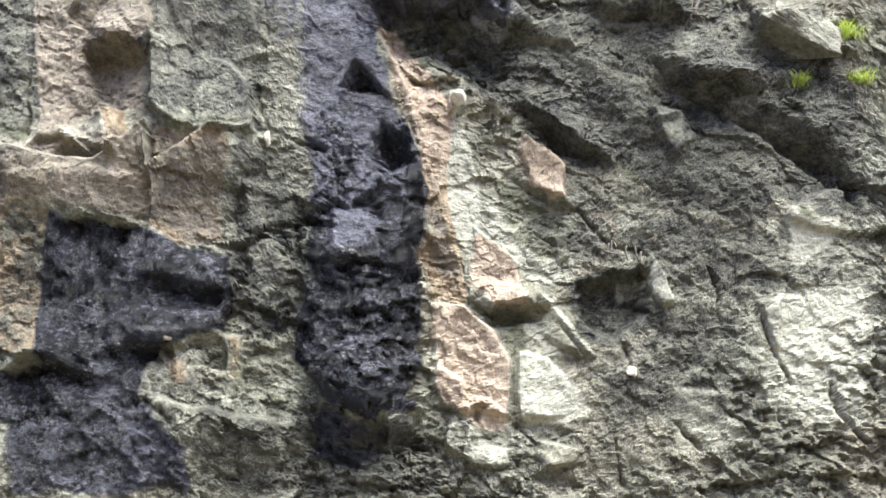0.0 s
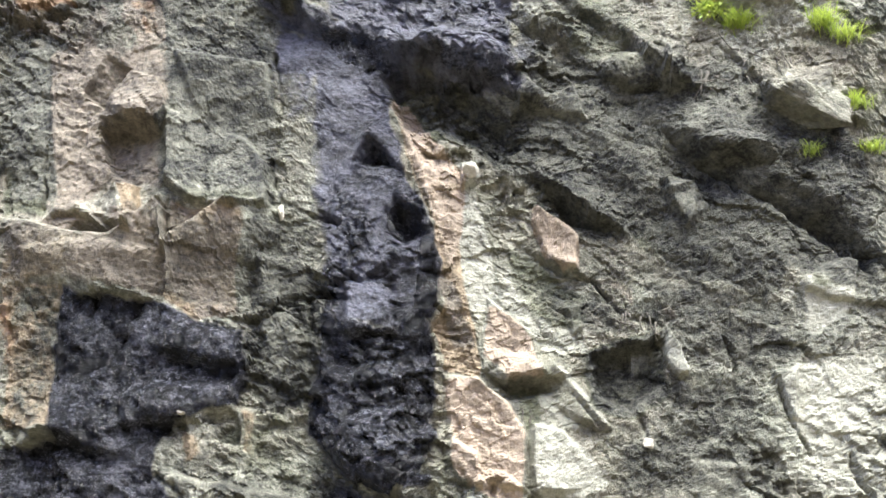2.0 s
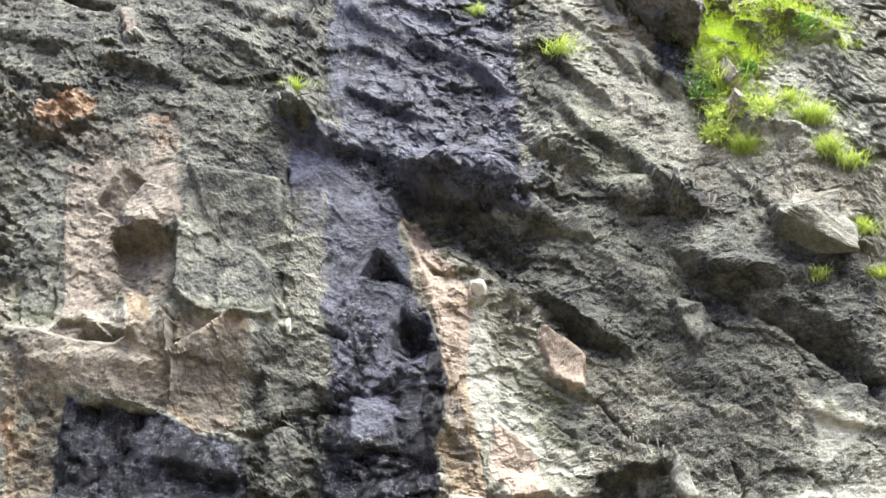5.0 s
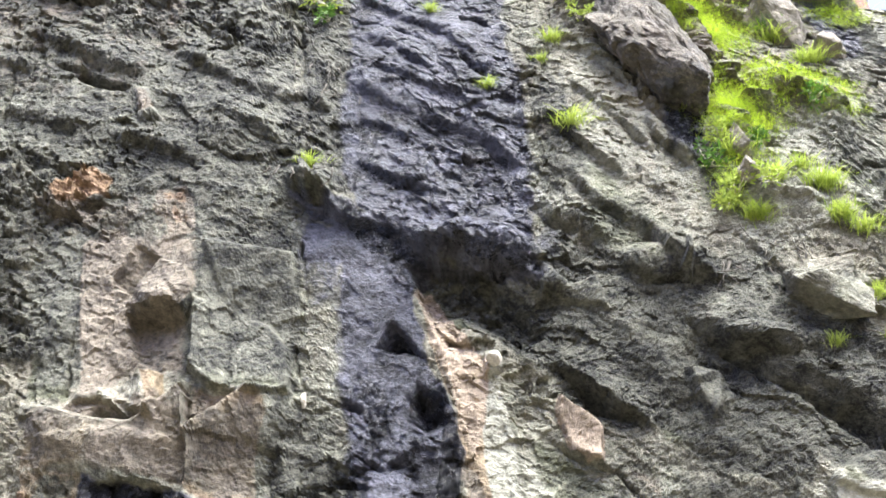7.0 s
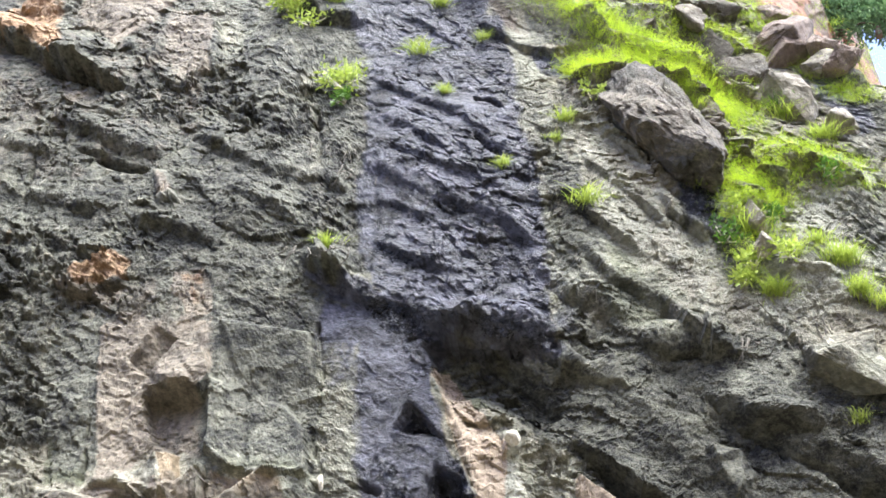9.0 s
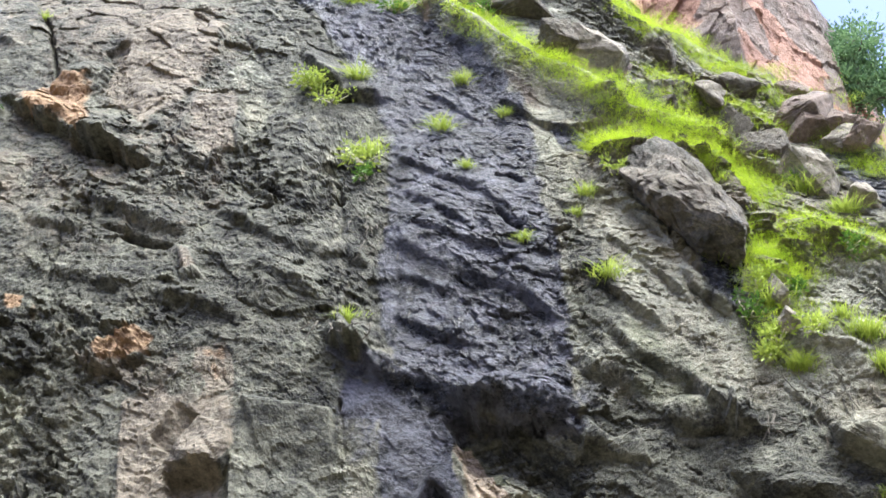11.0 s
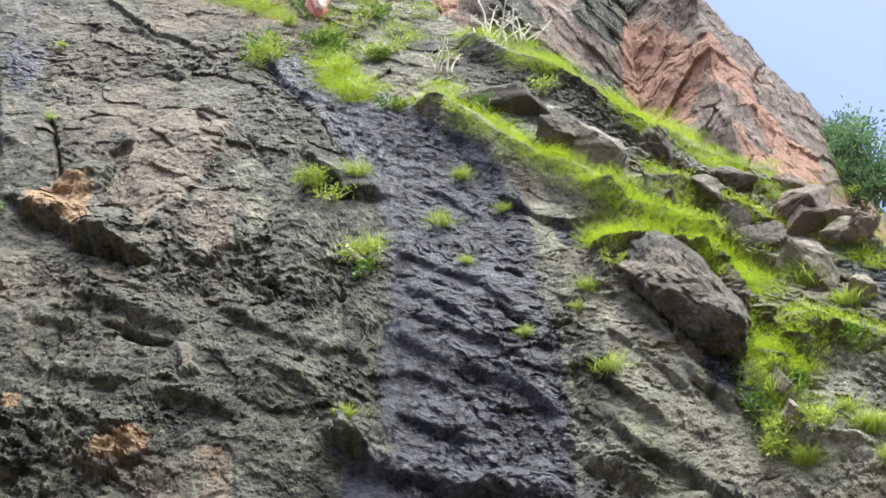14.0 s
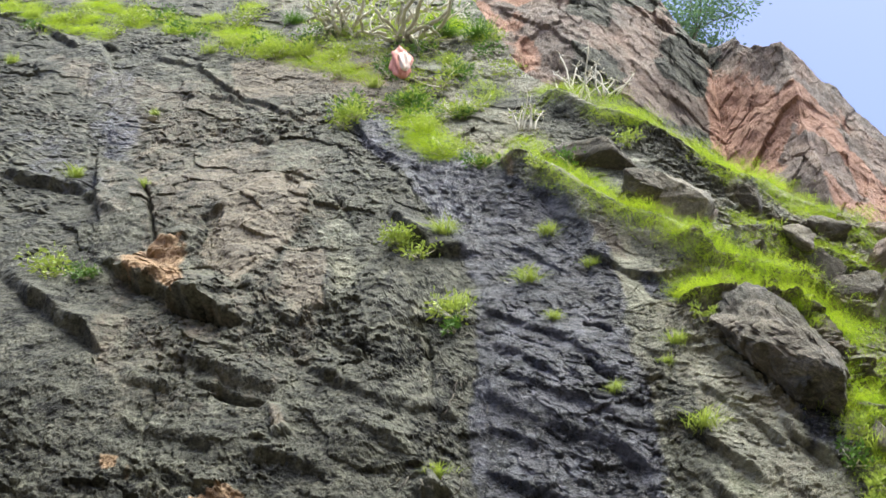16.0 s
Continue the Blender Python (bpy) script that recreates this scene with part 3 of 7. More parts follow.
# west face above the ledge
crack(0.036, 0.07, [(-8.12, 21.5), (-7.28, 20.53), (-6.58, 20.09), (-5.5, 18.8)])
crack(0.032, 0.06, [(-6.36, 21.06), (-5.74, 20.39), (-5.2, 19.56)])
lip(0.105, 0.3, 0.104, [(-8.91, 20.76), (-8.2, 20.74), (-7.4, 20.42), (-6.44, 19.53)])
hollow(0.144, [(-5.26, 16.23), (-4.76, 16.03), (-4.78, 15.55), (-5.12, 15.91)])
hollow(0.144, [(-6.42, 15.08), (-5.96, 15.31), (-5.92, 14.92), (-6.28, 14.89)])
hollow(0.096, [(-6.26, 18.08), (-5.74, 17.85), (-5.84, 17.54)])
hollow(0.08, [(-4.36, 15.52), (-4.08, 15.2), (-3.76, 14.85), (-3.94, 14.89)])
blob(0.22, 0.4, 0.5, [(-6.52, 14.26)])
lip(0.15, 0.3, 0.078, [(-6.78, 14.19), (-6.56, 14.01), (-6.28, 14.3)])
face(0.084, 0.06, -0.06, 0.12, [(-9.05, 17.52), (-8.02, 16.7), (-6.94, 14.27), (-7.28, 13.88), (-7.64, 13.97)])
hollow(0.24, [(-7.88, 16.45), (-7.5, 15.96), (-6.74, 14.16), (-6.92, 14.23)])
lip(0.42, 0.5, 0.06, [(-7.52, 13.76), (-7.18, 13.48), (-6.84, 13.19), (-5.88, 12.61), (-5.26, 12.27), (-4.78, 12.07)])
hollow(0.28, [(-6.6, 12.97), (-5.82, 12.52), (-5.18, 12.2), (-4.8, 12.07), (-5.06, 12.07), (-5.74, 12.34)])
face(0.096, 0.12, 0.03, 0.06, [(-6.22, 15.42), (-5.4, 16.41), (-4.56, 15.77), (-4.64, 14.32), (-4.84, 13.56), (-5.36, 13.05)])
face(0.06, 0.05, 0.18, 0.06, [(-4.74, 13.89), (-3.9, 13.52), (-3.76, 12.37), (-4.42, 12.2), (-4.8, 13.02)])
ridge(0.06, 0.1, [(-4.64, 13.11), (-4.72, 12.53), (-4.76, 12.1)])
lip(0.12, 0.2, 0.078, [(-4.66, 12.41), (-4.2, 12.01), (-3.94, 11.89)])
crack(0.045, 0.08, [(-4.24, 18.05), (-3.42, 16.59), (-2.84, 15.36), (-2.58, 14.58)])
crack(0.036, 0.06, [(-4.42, 17.38), (-3.58, 15.87), (-3.02, 14.54)])
crack(0.036, 0.06, [(-4.76, 16.54), (-3.94, 14.96), (-3.34, 13.71), (-2.94, 13.04)])
lip(0.165, 0.4, 0.104, [(-3.22, 14.82), (-2.84, 14.29), (-2.44, 13.69), (-2.04, 13.55), (-1.74, 13.49)])
hollow(0.24, [(-2.86, 14.18), (-2.42, 13.64), (-2.14, 13.56), (-2.48, 13.54), (-2.8, 13.79)])
face(0.06, 0.05, 0.12, 0.12, [(-3.52, 12.96), (-2.76, 13.05), (-2.4, 11.95), (-3.08, 11.76)])
crack(0.045, 0.07, [(-3.9, 13.39), (-3.86, 12.48), (-3.72, 11.89)])
lip(0.15, 0.35, 0.104, [(-5.64, 11.26), (-5.22, 11.16), (-4.7, 10.82), (-4.2, 10.72)])
hollow(0.24, [(-5.38, 10.93), (-4.88, 10.76), (-4.32, 10.49), (-4.4, 10.37), (-4.94, 10.56)])
face(0.12, 0.05, 0.24, -0.12, [(-4.34, 10.53), (-4.04, 10.34), (-3.84, 9.92), (-4.04, 9.86)])
lip(0.15, 0.3, 0.078, [(-3.82, 11.1), (-3.28, 10.76), (-2.72, 10.43), (-2.32, 10.3), (-1.92, 10.18)])
lip(0.12, 0.25, 0.078, [(-6.42, 11.02), (-5.88, 10.85), (-5.46, 10.67)])
lip(0.105, 0.25, 0.078, [(-3.24, 10.03), (-2.82, 9.9), (-2.3, 9.51)])
lip(0.09, 0.25, 0.078, [(-5.98, 10.09), (-5.4, 9.97), (-4.76, 9.73)])
lip(0.105, 0.25, 0.078, [(-4.52, 9.65), (-3.92, 9.49), (-3.3, 9.22)])
crack(0.036, 0.2, [(-2.44, 13.01), (-2.36, 11.86), (-2.12, 10.4), (-1.98, 9.31), (-1.84, 8.72)])
crack(0.027, 0.1, [(-5.92, 10.85), (-5.78, 9.98), (-5.64, 9.24)])
lip(0.225, 0.3, 0.03, [(-2.26, 8.98), (-1.98, 8.74), (-1.7, 8.58)])
lip(0.12, 0.2, 0.078, [(-2.08, 10.16), (-1.98, 10.14), (-1.8, 10.05)])
lip(0.15, 0.3, 0.104, [(-15.98, 28.28), (-14.58, 27.18), (-12.55, 24.94), (-11.29, 24.54)])
lip(0.15, 0.35, 0.104, [(-10.8, 17.24), (-9.96, 16.78), (-9.05, 16.41), (-7.76, 15.04)])
lip(0.225, 0.5, 0.13, [(-9.33, 13.77), (-8.38, 12.96), (-7.38, 12.15), (-6.9, 11.65)])
lip(0.105, 0.25, 0.078, [(-9.82, 23.31), (-8.63, 22.58), (-7.16, 20.44), (-5.44, 18.77)])
face(0.072, 0.06, 0.06, 0.12, [(-12.97, 23.58), (-11.64, 24.59), (-9.75, 20.66), (-11.36, 20.67)])
crack(0.027, 0.05, [(-11.43, 23.47), (-11.08, 21.97), (-10.87, 21.14)])
# the upper streak
crack(0.041, 0.2, [(-0.24, 10.99), (-0.06, 10.77), (0.2, 10.47)])
crack(0.032, 0.16, [(-0.36, 10.42), (-0.18, 10.31), (-0, 10.21)])
crack(0.036, 0.16, [(-0.24, 11.65), (-0.02, 11.63), (0.2, 11.37)])
crack(0.032, 0.14, [(-0.08, 12.4), (0.12, 12.33)])
crack(0.027, 0.1, [(-1.7, 13.32), (-1.3, 13.04), (-0.78, 12.8)])
crack(0.027, 0.1, [(-1.56, 11.98), (-1.08, 11.47), (-0.6, 11.19)])
lip(0.075, 0.3, 0.05, [(-1.58, 12.18), (-0.94, 11.65), (-0.4, 11.33), (-0, 10.92)])
lip(0.075, 0.3, 0.05, [(-1.52, 11.43), (-1.08, 11.17), (-0.54, 10.64)])
lip(0.12, 0.5, 0.08, [(-1.54, 10.39), (-1.04, 10.09), (-0.46, 9.79), (0.1, 9.5), (0.46, 9.12)])
lip(0.09, 0.3, 0.05, [(-1.58, 9.86), (-1.18, 9.78), (-0.76, 9.46)])
lip(0.075, 0.25, 0.05, [(-1.38, 9.13), (-0.86, 8.88), (-0.34, 8.62)])
lip(0.06, 0.25, 0.05, [(-0.46, 10.38), (-0.08, 10.06), (0.4, 9.76)])
lip(0.06, 0.25, 0.05, [(-1.32, 10.74), (-0.88, 10.55), (-0.42, 10.33)])
lip(0.06, 0.2, 0.04, [(-1.32, 13.66), (-0.84, 13.32), (-0.34, 12.72)])
crack(0.09, 0.1, [(-0.88, 15.08), (-0.48, 14), (-0.16, 12.95), (-0.04, 12.19)])
crack(0.045, 0.05, [(-2.74, 17.55), (-2.02, 16.78), (-1.8, 16.12)])
face(0.084, 0.05, 0, 0.06, [(-4.4, 18.57), (-2.96, 17.87), (-1.92, 16.67), (-1.88, 15.76), (-2.78, 16.24), (-3.96, 17.5)])
# wall east of the streak
face(0.06, 0.12, 0.06, 0.12, [(-0.34, 14.71), (0.28, 13.74), (1.28, 13.22), (1.3, 12.82), (0.8, 12.58), (0.46, 12.67), (-0.08, 13.32)])
lip(0.15, 0.25, 0.03, [(-0.08, 13.32), (0.48, 12.66), (0.84, 12.57), (1.32, 12.76)])
crack(0.036, 0.12, [(0.82, 11.87), (0.86, 11.18), (0.84, 10.5)])
lip(0.09, 0.3, 0.04, [(1, 10.57), (1.38, 10.12), (1.72, 9.75), (2.02, 9.35)])
lip(0.09, 0.3, 0.04, [(0.86, 9.81), (1.2, 9.35), (1.7, 8.94)])
lip(0.09, 0.3, 0.04, [(1.36, 11.11), (1.66, 10.67), (1.88, 10.26)])
crack(0.072, 0.2, [(1.86, 10.78), (1.94, 10.26), (2.18, 9.84)])
lip(0.105, 0.3, 0.04, [(1.96, 9.8), (2.24, 9.36), (2.52, 9.07)])

# terraces
shelf(0.4, 0.6, 0.1, [(-1.36, 16.49), (-0.59, 15.47), (0.02, 14.63), (0.52, 14.09), (1.24, 13.69), (1.66, 13.05), (2.27, 13.16), (2.95, 13.2)])
shelf(0.35, 0.5, 0.1, [(-0.75, 19.16), (0.09, 17.93), (1.04, 17.11), (1.6, 16.82), (2.26, 16.44), (3.22, 17.81), (4.17, 17.07), (4.6, 15.59)])
shelf(0.35, 0.5, 0.1, [(1.29, 13.37), (2.68, 14.7), (3.55, 14.38), (4.18, 13.6)])
shelf(0.4, 0.5, 0.1, [(1.03, 12.09), (1.81, 12.25), (2.61, 12.35), (2.96, 11.65), (3.11, 10.79)])
shelf(0.35, 0.5, 0.1, [(4.69, 15.2), (5.02, 13.85), (5.51, 13.06)])
shelf(0.4, 0.6, 0.1, [(3.52, 11.08), (4.15, 10.58), (4.63, 10.28)])
shelf(0.3, 0.5, 0.1, [(2.85, 10.31), (3.37, 9.7)])
shelf(0.3, 0.4, 0.1, [(2.87, 9.13), (3.37, 8.75), (3.95, 8.7)])
lip(0.3, 0.4, 0.05, [(0.45, 14.51), (0.87, 14.4), (1.37, 14.36)])
lip(0.3, 0.5, 0.05, [(2.65, 12.7), (3.34, 12.41), (3.82, 12.09)])
lip(0.3, 0.4, 0.05, [(3.28, 10.24), (3.57, 9.93)])
calm(0.35, [(0.92, 11.97), (1.56, 11.58), (2.09, 9.84), (2.25, 8.83), (1.08, 8.5), (0.76, 9.93)])
calm(0.25, [(-1.73, 14.8), (-0.41, 14.39), (0.64, 10.64), (0.34, 10.06), (-1.35, 10.8)])

# stains; the dark kind also holds painted shade under overhangs
stain_shade("slate", 1, 0.2, [(-1.79, 13.65), (-1.38, 14.32), (-0.2, 14.08), (0.03, 13.05), (0.26, 11.31), (0.6, 10.66), (0.63, 9.76), (0.66, 8.7), (0.63, 8.33), (0.33, 7.8), (-0.16, 7.96), (-0.54, 7.93), (-0.84, 8.04), (-1.48, 8.41), (-1.63, 9.11), (-1.6, 10.09), (-1.69, 11.44), (-1.66, 12.71)])
stain_shade("slate", 1, 0.2, [(-4.15, 18.88), (-3.51, 18.8), (-2.79, 17.99), (-1.85, 16.65), (-1.04, 15.42), (-0.4, 14.84), (-0.16, 13.53), (0.2, 12.29), (0.54, 10.66), (0.2, 10.03), (-0.35, 10.26), (-1.04, 10.32), (-1.61, 11.47), (-1.7, 12.8), (-1.98, 13.6), (-2.67, 15.25), (-3.52, 17.39)])
stain_shade("wet", 0.8, 0.1, [(-9.07, 13.27), (-8.32, 13.03), (-6.85, 11.37), (-6.75, 10.81), (-8.09, 10.93)])
stain_shade("wet", 0.7, 0.08, [(2.2, 10.29), (2.77, 10.01), (2.55, 9.15), (2.24, 9.29)])
stain_shade("slate", 0.7, 0.08, [(0.46, 12.75), (1.22, 12.57), (1.32, 12.02), (0.73, 12.09)])
stain_shade("slate", 0.8, 0.08, [(4.83, 14.14), (5.01, 13.26), (5.31, 12.11), (5.04, 11.27), (4.68, 12.61)])
stain_shade("dark", 0.61, 0.3, [(-5.72, 10.86), (-4.31, 10.4), (-2.16, 10.09), (-1.76, 8.54), (-3.11, 8.8), (-4.19, 9.31), (-5.5, 9.35)])
stain_shade("dark", 0.74, 0.3, [(-10.18, 14.48), (-6.07, 12.55), (-4.33, 12.03), (-2.43, 11.62), (-1.83, 9.52), (-1.76, 8.25), (-7.5, 8.4)])
# painted shade below the long west lip
stain_shade("dark", 0.68, 0.2, [(-7.77, 14.27), (-6.66, 13.01), (-4.74, 12.44), (-5, 12.07), (-7.36, 12.82)])
stain_shade("pale", 0.4, 0.2, [(0.8, 11.19), (1.47, 10.62), (1.92, 9.05), (1.59, 8.82), (0.9, 9.29)])
stain_shade("pale", 0.35, 0.2, [(0.87, 11.93), (1.47, 11.13), (1.87, 9.42), (1.67, 8.82), (0.99, 9.78)])
stain_shade("pale", 0.5, 0.06, [(-11.82, 23.84), (-11.38, 23.6), (-10.89, 21.84), (-11.15, 21.83)])
stain_shade("rust", 0.75, 0.05, [(-4.93, 8.87), (-4.65, 9.21), (-4.23, 9.01), (-4.25, 8.7), (-4.77, 8.6)])
stain_shade("rust", 0.6, 0.1, [(-6.91, 14.25), (-6.41, 14.3), (-5.85, 12.79), (-6.33, 12.87)])
stain_shade("rust", 0.45, 0.06, [(-7.12, 13.85), (-6.34, 13.08), (-6.39, 12.88), (-6.9, 13.24)])
stain_shade("rust", 0.6, 0.05, [(-6.32, 9.75), (-5.98, 9.69), (-5.94, 9.43), (-6.22, 9.43)])
stain_shade("rust", 0.45, 0.08, [(-6.03, 9.74), (-5.7, 9.55), (-5.69, 9.21), (-5.89, 9.21)])
stain_shade("tan", 0.6, 0.12, [(-4.8, 14.08), (-3.99, 13.98), (-3.78, 12.78), (-4.39, 12.97)])
stain_shade("tan", 0.5, 0.1, [(-7.21, 14.06), (-6.39, 14.26), (-5.82, 12.72), (-6.96, 13.26)])
stain_shade("ochre", 0.5, 0.07, [(-1.57, 15.91), (-1.23, 15.74), (-1.19, 14.99), (-1.47, 14.99)])
stain_shade("rust", 0.35, 0.08, [(0.1, 13.65), (0.4, 13.26), (0.43, 12.97), (0.16, 13.14)])
stain_shade("tan", 0.6, 0.15, [(-8.98, 25.09), (-6.1, 23.67), (-3.81, 20.36), (-4.26, 18.84), (-6.36, 21.19)])
stain_shade("tan", 0.45, 0.2, [(-6.41, 17.66), (-4.65, 17.55), (-4.13, 15.62), (-5.51, 15.33)])
stain_shade("moss", 0.35, 0.25, [(-3.3, 10.26), (-1.87, 10.04), (-1.99, 8.2), (-3, 8.21)])
stain_shade("dark", 0.6, 0.15, [(-2.5, 13.71), (-1.7, 12.8), (-1.5, 10.8), (-1.35, 8.48), (-2.02, 8.64), (-2.39, 11.6)])
stain_shade("dark", 0.78, 0.3, [(-17.1, 28.31), (-9.32, 22.61), (-5.44, 20.31), (-3.73, 15.53), (-4.14, 13.51), (-10.27, 14.66)])
calm(0.25, [(-12.59, 24.45), (-3.64, 19.79), (-2.19, 14.09), (-1.86, 9.85), (-4.24, 9.93), (-7.2, 11.06)])
calm(0.25, [(-19.8, 33.57), (-6.61, 29.36), (-4.23, 16.24), (-11.64, 17.49)])
calm(0.25, [(-1.78, 12.73), (0.1, 12.49), (0.59, 9.76), (0.64, 7.97), (-0.29, 7.83), (-1.5, 8.64)])
stain_shade("wet", 0.35, 0.25, [(-1.4, 11.53), (-0.28, 10.88), (0.18, 9.29), (-0.74, 9.28), (-1.56, 10.41)])
stain_shade("pale", 0.3, 0.25, [(0.72, 11.98), (1.36, 14.09), (4.37, 17.89), (5.59, 13.31), (3.85, 7.88), (2.22, 7.74), (1.33, 10.52)])
stain_shade("pale", 0.25, 0.2, [(-0.51, 16.07), (0.9, 16.79), (2.82, 16.26), (1.62, 14.22), (-0.06, 14.96)])
stain_shade("tan", 0.55, 0.25, [(-6.13, 12.55), (-5.19, 12.13), (-4.94, 11.58), (-6.21, 11.7)])
stain_shade("tan", 0.4, 0.3, [(-7.04, 17.76), (-4.76, 16.83), (-4.39, 13.89), (-5.69, 13.61)])
stain_shade("tan", 0.38, 0.4, [(-14.01, 23.82), (-8, 21.68), (-5.14, 15.83), (-6.67, 15.37), (-11.37, 18.39)])
stain_shade("tan", 0.5, 0.2, [(-4.82, 13.16), (-3.64, 12.57), (-3.82, 11.64), (-4.59, 11.95)])
# more shade in the colour beneath the west lip
stain_shade("dark", 0.85, 0.2, [(-10.9, 15.85), (-7.8, 14.58), (-4.97, 12.29), (-4.68, 12.1), (-6.93, 12.35), (-9.65, 13.26)])
stain_shade("dark", 0.85, 0.15, [(-6.34, 14.41), (-5.32, 15.81), (-4.65, 16.35), (-4.13, 15.62), (-4.45, 13.44), (-4.83, 12.22)])
stain_shade("rust", 0.7, 0.08, [(-7.34, 14.03), (-6.45, 14.25), (-5.92, 12.89), (-7, 13.26)])
stain_shade("slate", 0.3, 0.2, [(-12.27, 24.93), (-10.6, 24.81), (-9.41, 22.91), (-7.97, 16.25), (-8.97, 17.18)])
stain_shade("dark", 0.8, 0.3, [(-10.35, 18.85), (-6.93, 16.97), (-4.08, 13.48), (-3.02, 10.82), (-4.76, 11.94), (-8.2, 13.41)])
stain_shade("dark", 0.85, 0.3, [(-12.45, 19.04), (-8.09, 17.1), (-4.51, 15.65), (-3.24, 12.04), (-4.29, 11.67), (-9.32, 12.59)])
stain_shade("moss", 0.5, 0.3, [(-7.64, 13.34), (-4.76, 11.94), (-2.56, 10.6), (-2.33, 8.23), (-6.26, 9.18)])
stain_shade("moss", 0.45, 0.3, [(-8.44, 12.14), (-3.82, 11.64), (-2.3, 10.4), (-2.16, 8.76), (-7.3, 9)])
stain_shade("dark", 0.7, 0.2, [(-2.61, 13.32), (-1.56, 13.28), (-1.67, 11.41), (-1.82, 9.61), (-2.21, 9.57)])
stain_shade("dark", 0.7, 0.2, [(-5.03, 19.69), (-3.15, 18.38), (-2.03, 15.23), (-1.72, 13), (-2.85, 12.98), (-3.78, 14.89)])
stain_shade("tan", 0.5, 0.3, [(0.72, 11.98), (1.36, 14.09), (4.37, 17.89), (5.59, 13.31), (3.85, 7.88), (2.22, 7.74), (1.33, 10.52)])
stain_shade("pale", 0.3, 0.2, [(0.62, 11.44), (1.24, 11.06), (1.92, 9.78), (2.63, 8.85), (2.39, 7.74), (0.83, 7.82), (0.63, 9.3)])
stain_shade("dark", 0.5, 0.2, [(-1.42, 19.67), (0.08, 17.58), (1.91, 15.99), (4.29, 13.65), (5.09, 11.8), (4.03, 12.71), (1.19, 13.14), (-0.32, 14.72)])
stain_shade("tan", 0.5, 0.2, [(-7.5, 12.75), (-5.73, 12.36), (-5.31, 10.95), (-6.94, 11.05)])
stain_shade("tan", 0.42, 0.3, [(-8.63, 20.15), (-6.26, 19.21), (-5.43, 14.62), (-6.44, 14.4)])
stain_shade("moss", 0.5, 0.3, [(-5, 14.67), (-2.52, 13.16), (-2.37, 10.4), (-4.04, 11.49)])
stain_shade("slate", 0.45, 0.3, [(0.58, 9.47), (1.02, 8.98), (1.08, 7.51), (0.5, 7.5), (0.4, 8.21)])
stain_shade("dark", 0.62, 0.3, [(-20.71, 35.35), (-10.21, 30.9), (-6.15, 23.96), (-4.47, 18.8), (-4.51, 15.65), (-11.3, 16.77)])
stain_shade("ochre", 0.5, 0.2, [(-9.35, 24.49), (-7.1, 22.87), (-5.71, 21.78), (-4.71, 19.01), (-6.67, 21.51), (-8.54, 22.71)])
stain_shade("dark", -0.5, 0.2, [(-0.31, 12.17), (1.3, 11.79), (1.94, 9.86), (1.73, 8.45), (0.1, 8.32)])
stain_shade("tan", 0.55, 0.3, [(3.46, 10.65), (4.93, 11.42), (3.85, 7.98), (2.58, 8.01)])
stain_shade("dark", -0.7, 0.3, [(2.44, 10.95), (4.93, 11.42), (3.85, 7.98), (1.97, 7.99)])
stain_shade("dark", -0.6, 0.3, [(2.75, 12.48), (4.96, 10.99), (4.3, 8.57), (3.2, 8.46), (2.38, 9.97)])

calm(0.7, [(-5.06, 8.34), (-3.1, 8.19), (-1.94, 7.01), (-1.86, 6.17), (-2.2, 5.55), (-2.24, 5.05), (-3.26, 5.32), (-4.62, 5.41)])
calm(0.55, [(-0.6, 7.17), (0.32, 6.44), (0.84, 5.68), (1.44, 3.35), (-0.12, 3.2), (-0.18, 4.98)])
calm(0.6, [(3.1, 4.48), (4.22, 4.71), (4.02, 3.15), (3.12, 3.17)])
calm(0.5, [(3.44, 5.44), (4.14, 5.77), (3.98, 4.94), (3.46, 4.7)])
calm(0.35, [(-1.88, 8.58), (-1.16, 8.13), (-0.5, 6.98), (-0.24, 5.85), (-1.48, 5.96), (-1.74, 7.23)])

# colours of the lower cliff
stain_shade("tan", 0.8, 0.05, [(-4.48, 8.09), (-4.08, 8.36), (-3.82, 8.05), (-4.02, 7.58), (-3.8, 7.4), (-3.78, 7.24), (-3.62, 6.63), (-3.8, 6.27), (-4.2, 6.19)])
stain_shade("moss", 0.85, 0.06, [(-5.06, 8.2), (-4.48, 8.09), (-4.3, 6.18), (-4.74, 6.15)])
stain_shade("dark", 0.5, 0.08, [(-5.06, 8.2), (-4.48, 8.09), (-4.3, 6.18), (-4.74, 6.15)])
stain_shade("tan", 0.9, 0.03, [(-3.48, 7.81), (-3.2, 7.71), (-3.1, 7.35), (-3.16, 7.11), (-3.5, 7.24), (-3.8, 7.4)])
# block's left facet and the rock beneath it: shading painted as darker colour
stain_shade("dark", 0.62, 0.03, [(-4.02, 7.58), (-3.82, 8.05), (-3.48, 7.81), (-3.8, 7.4)])
stain_shade("dark", 0.6, 0.03, [(-3.8, 7.16), (-3.5, 7.16), (-3.14, 7.1), (-3.06, 6.53), (-3.36, 6.44), (-3.62, 6.63)])
stain_shade("ochre", 0.55, 0.03, [(-3.8, 7.16), (-3.7, 7.21), (-3.6, 6.69), (-3.62, 6.63)])
stain_shade("moss", 0.75, 0.05, [(-3.1, 7.35), (-2.7, 7.19), (-2.22, 6.99), (-1.96, 6.66), (-1.92, 6.19), (-2.34, 6.16), (-2.76, 6.29), (-3.08, 6.54)])
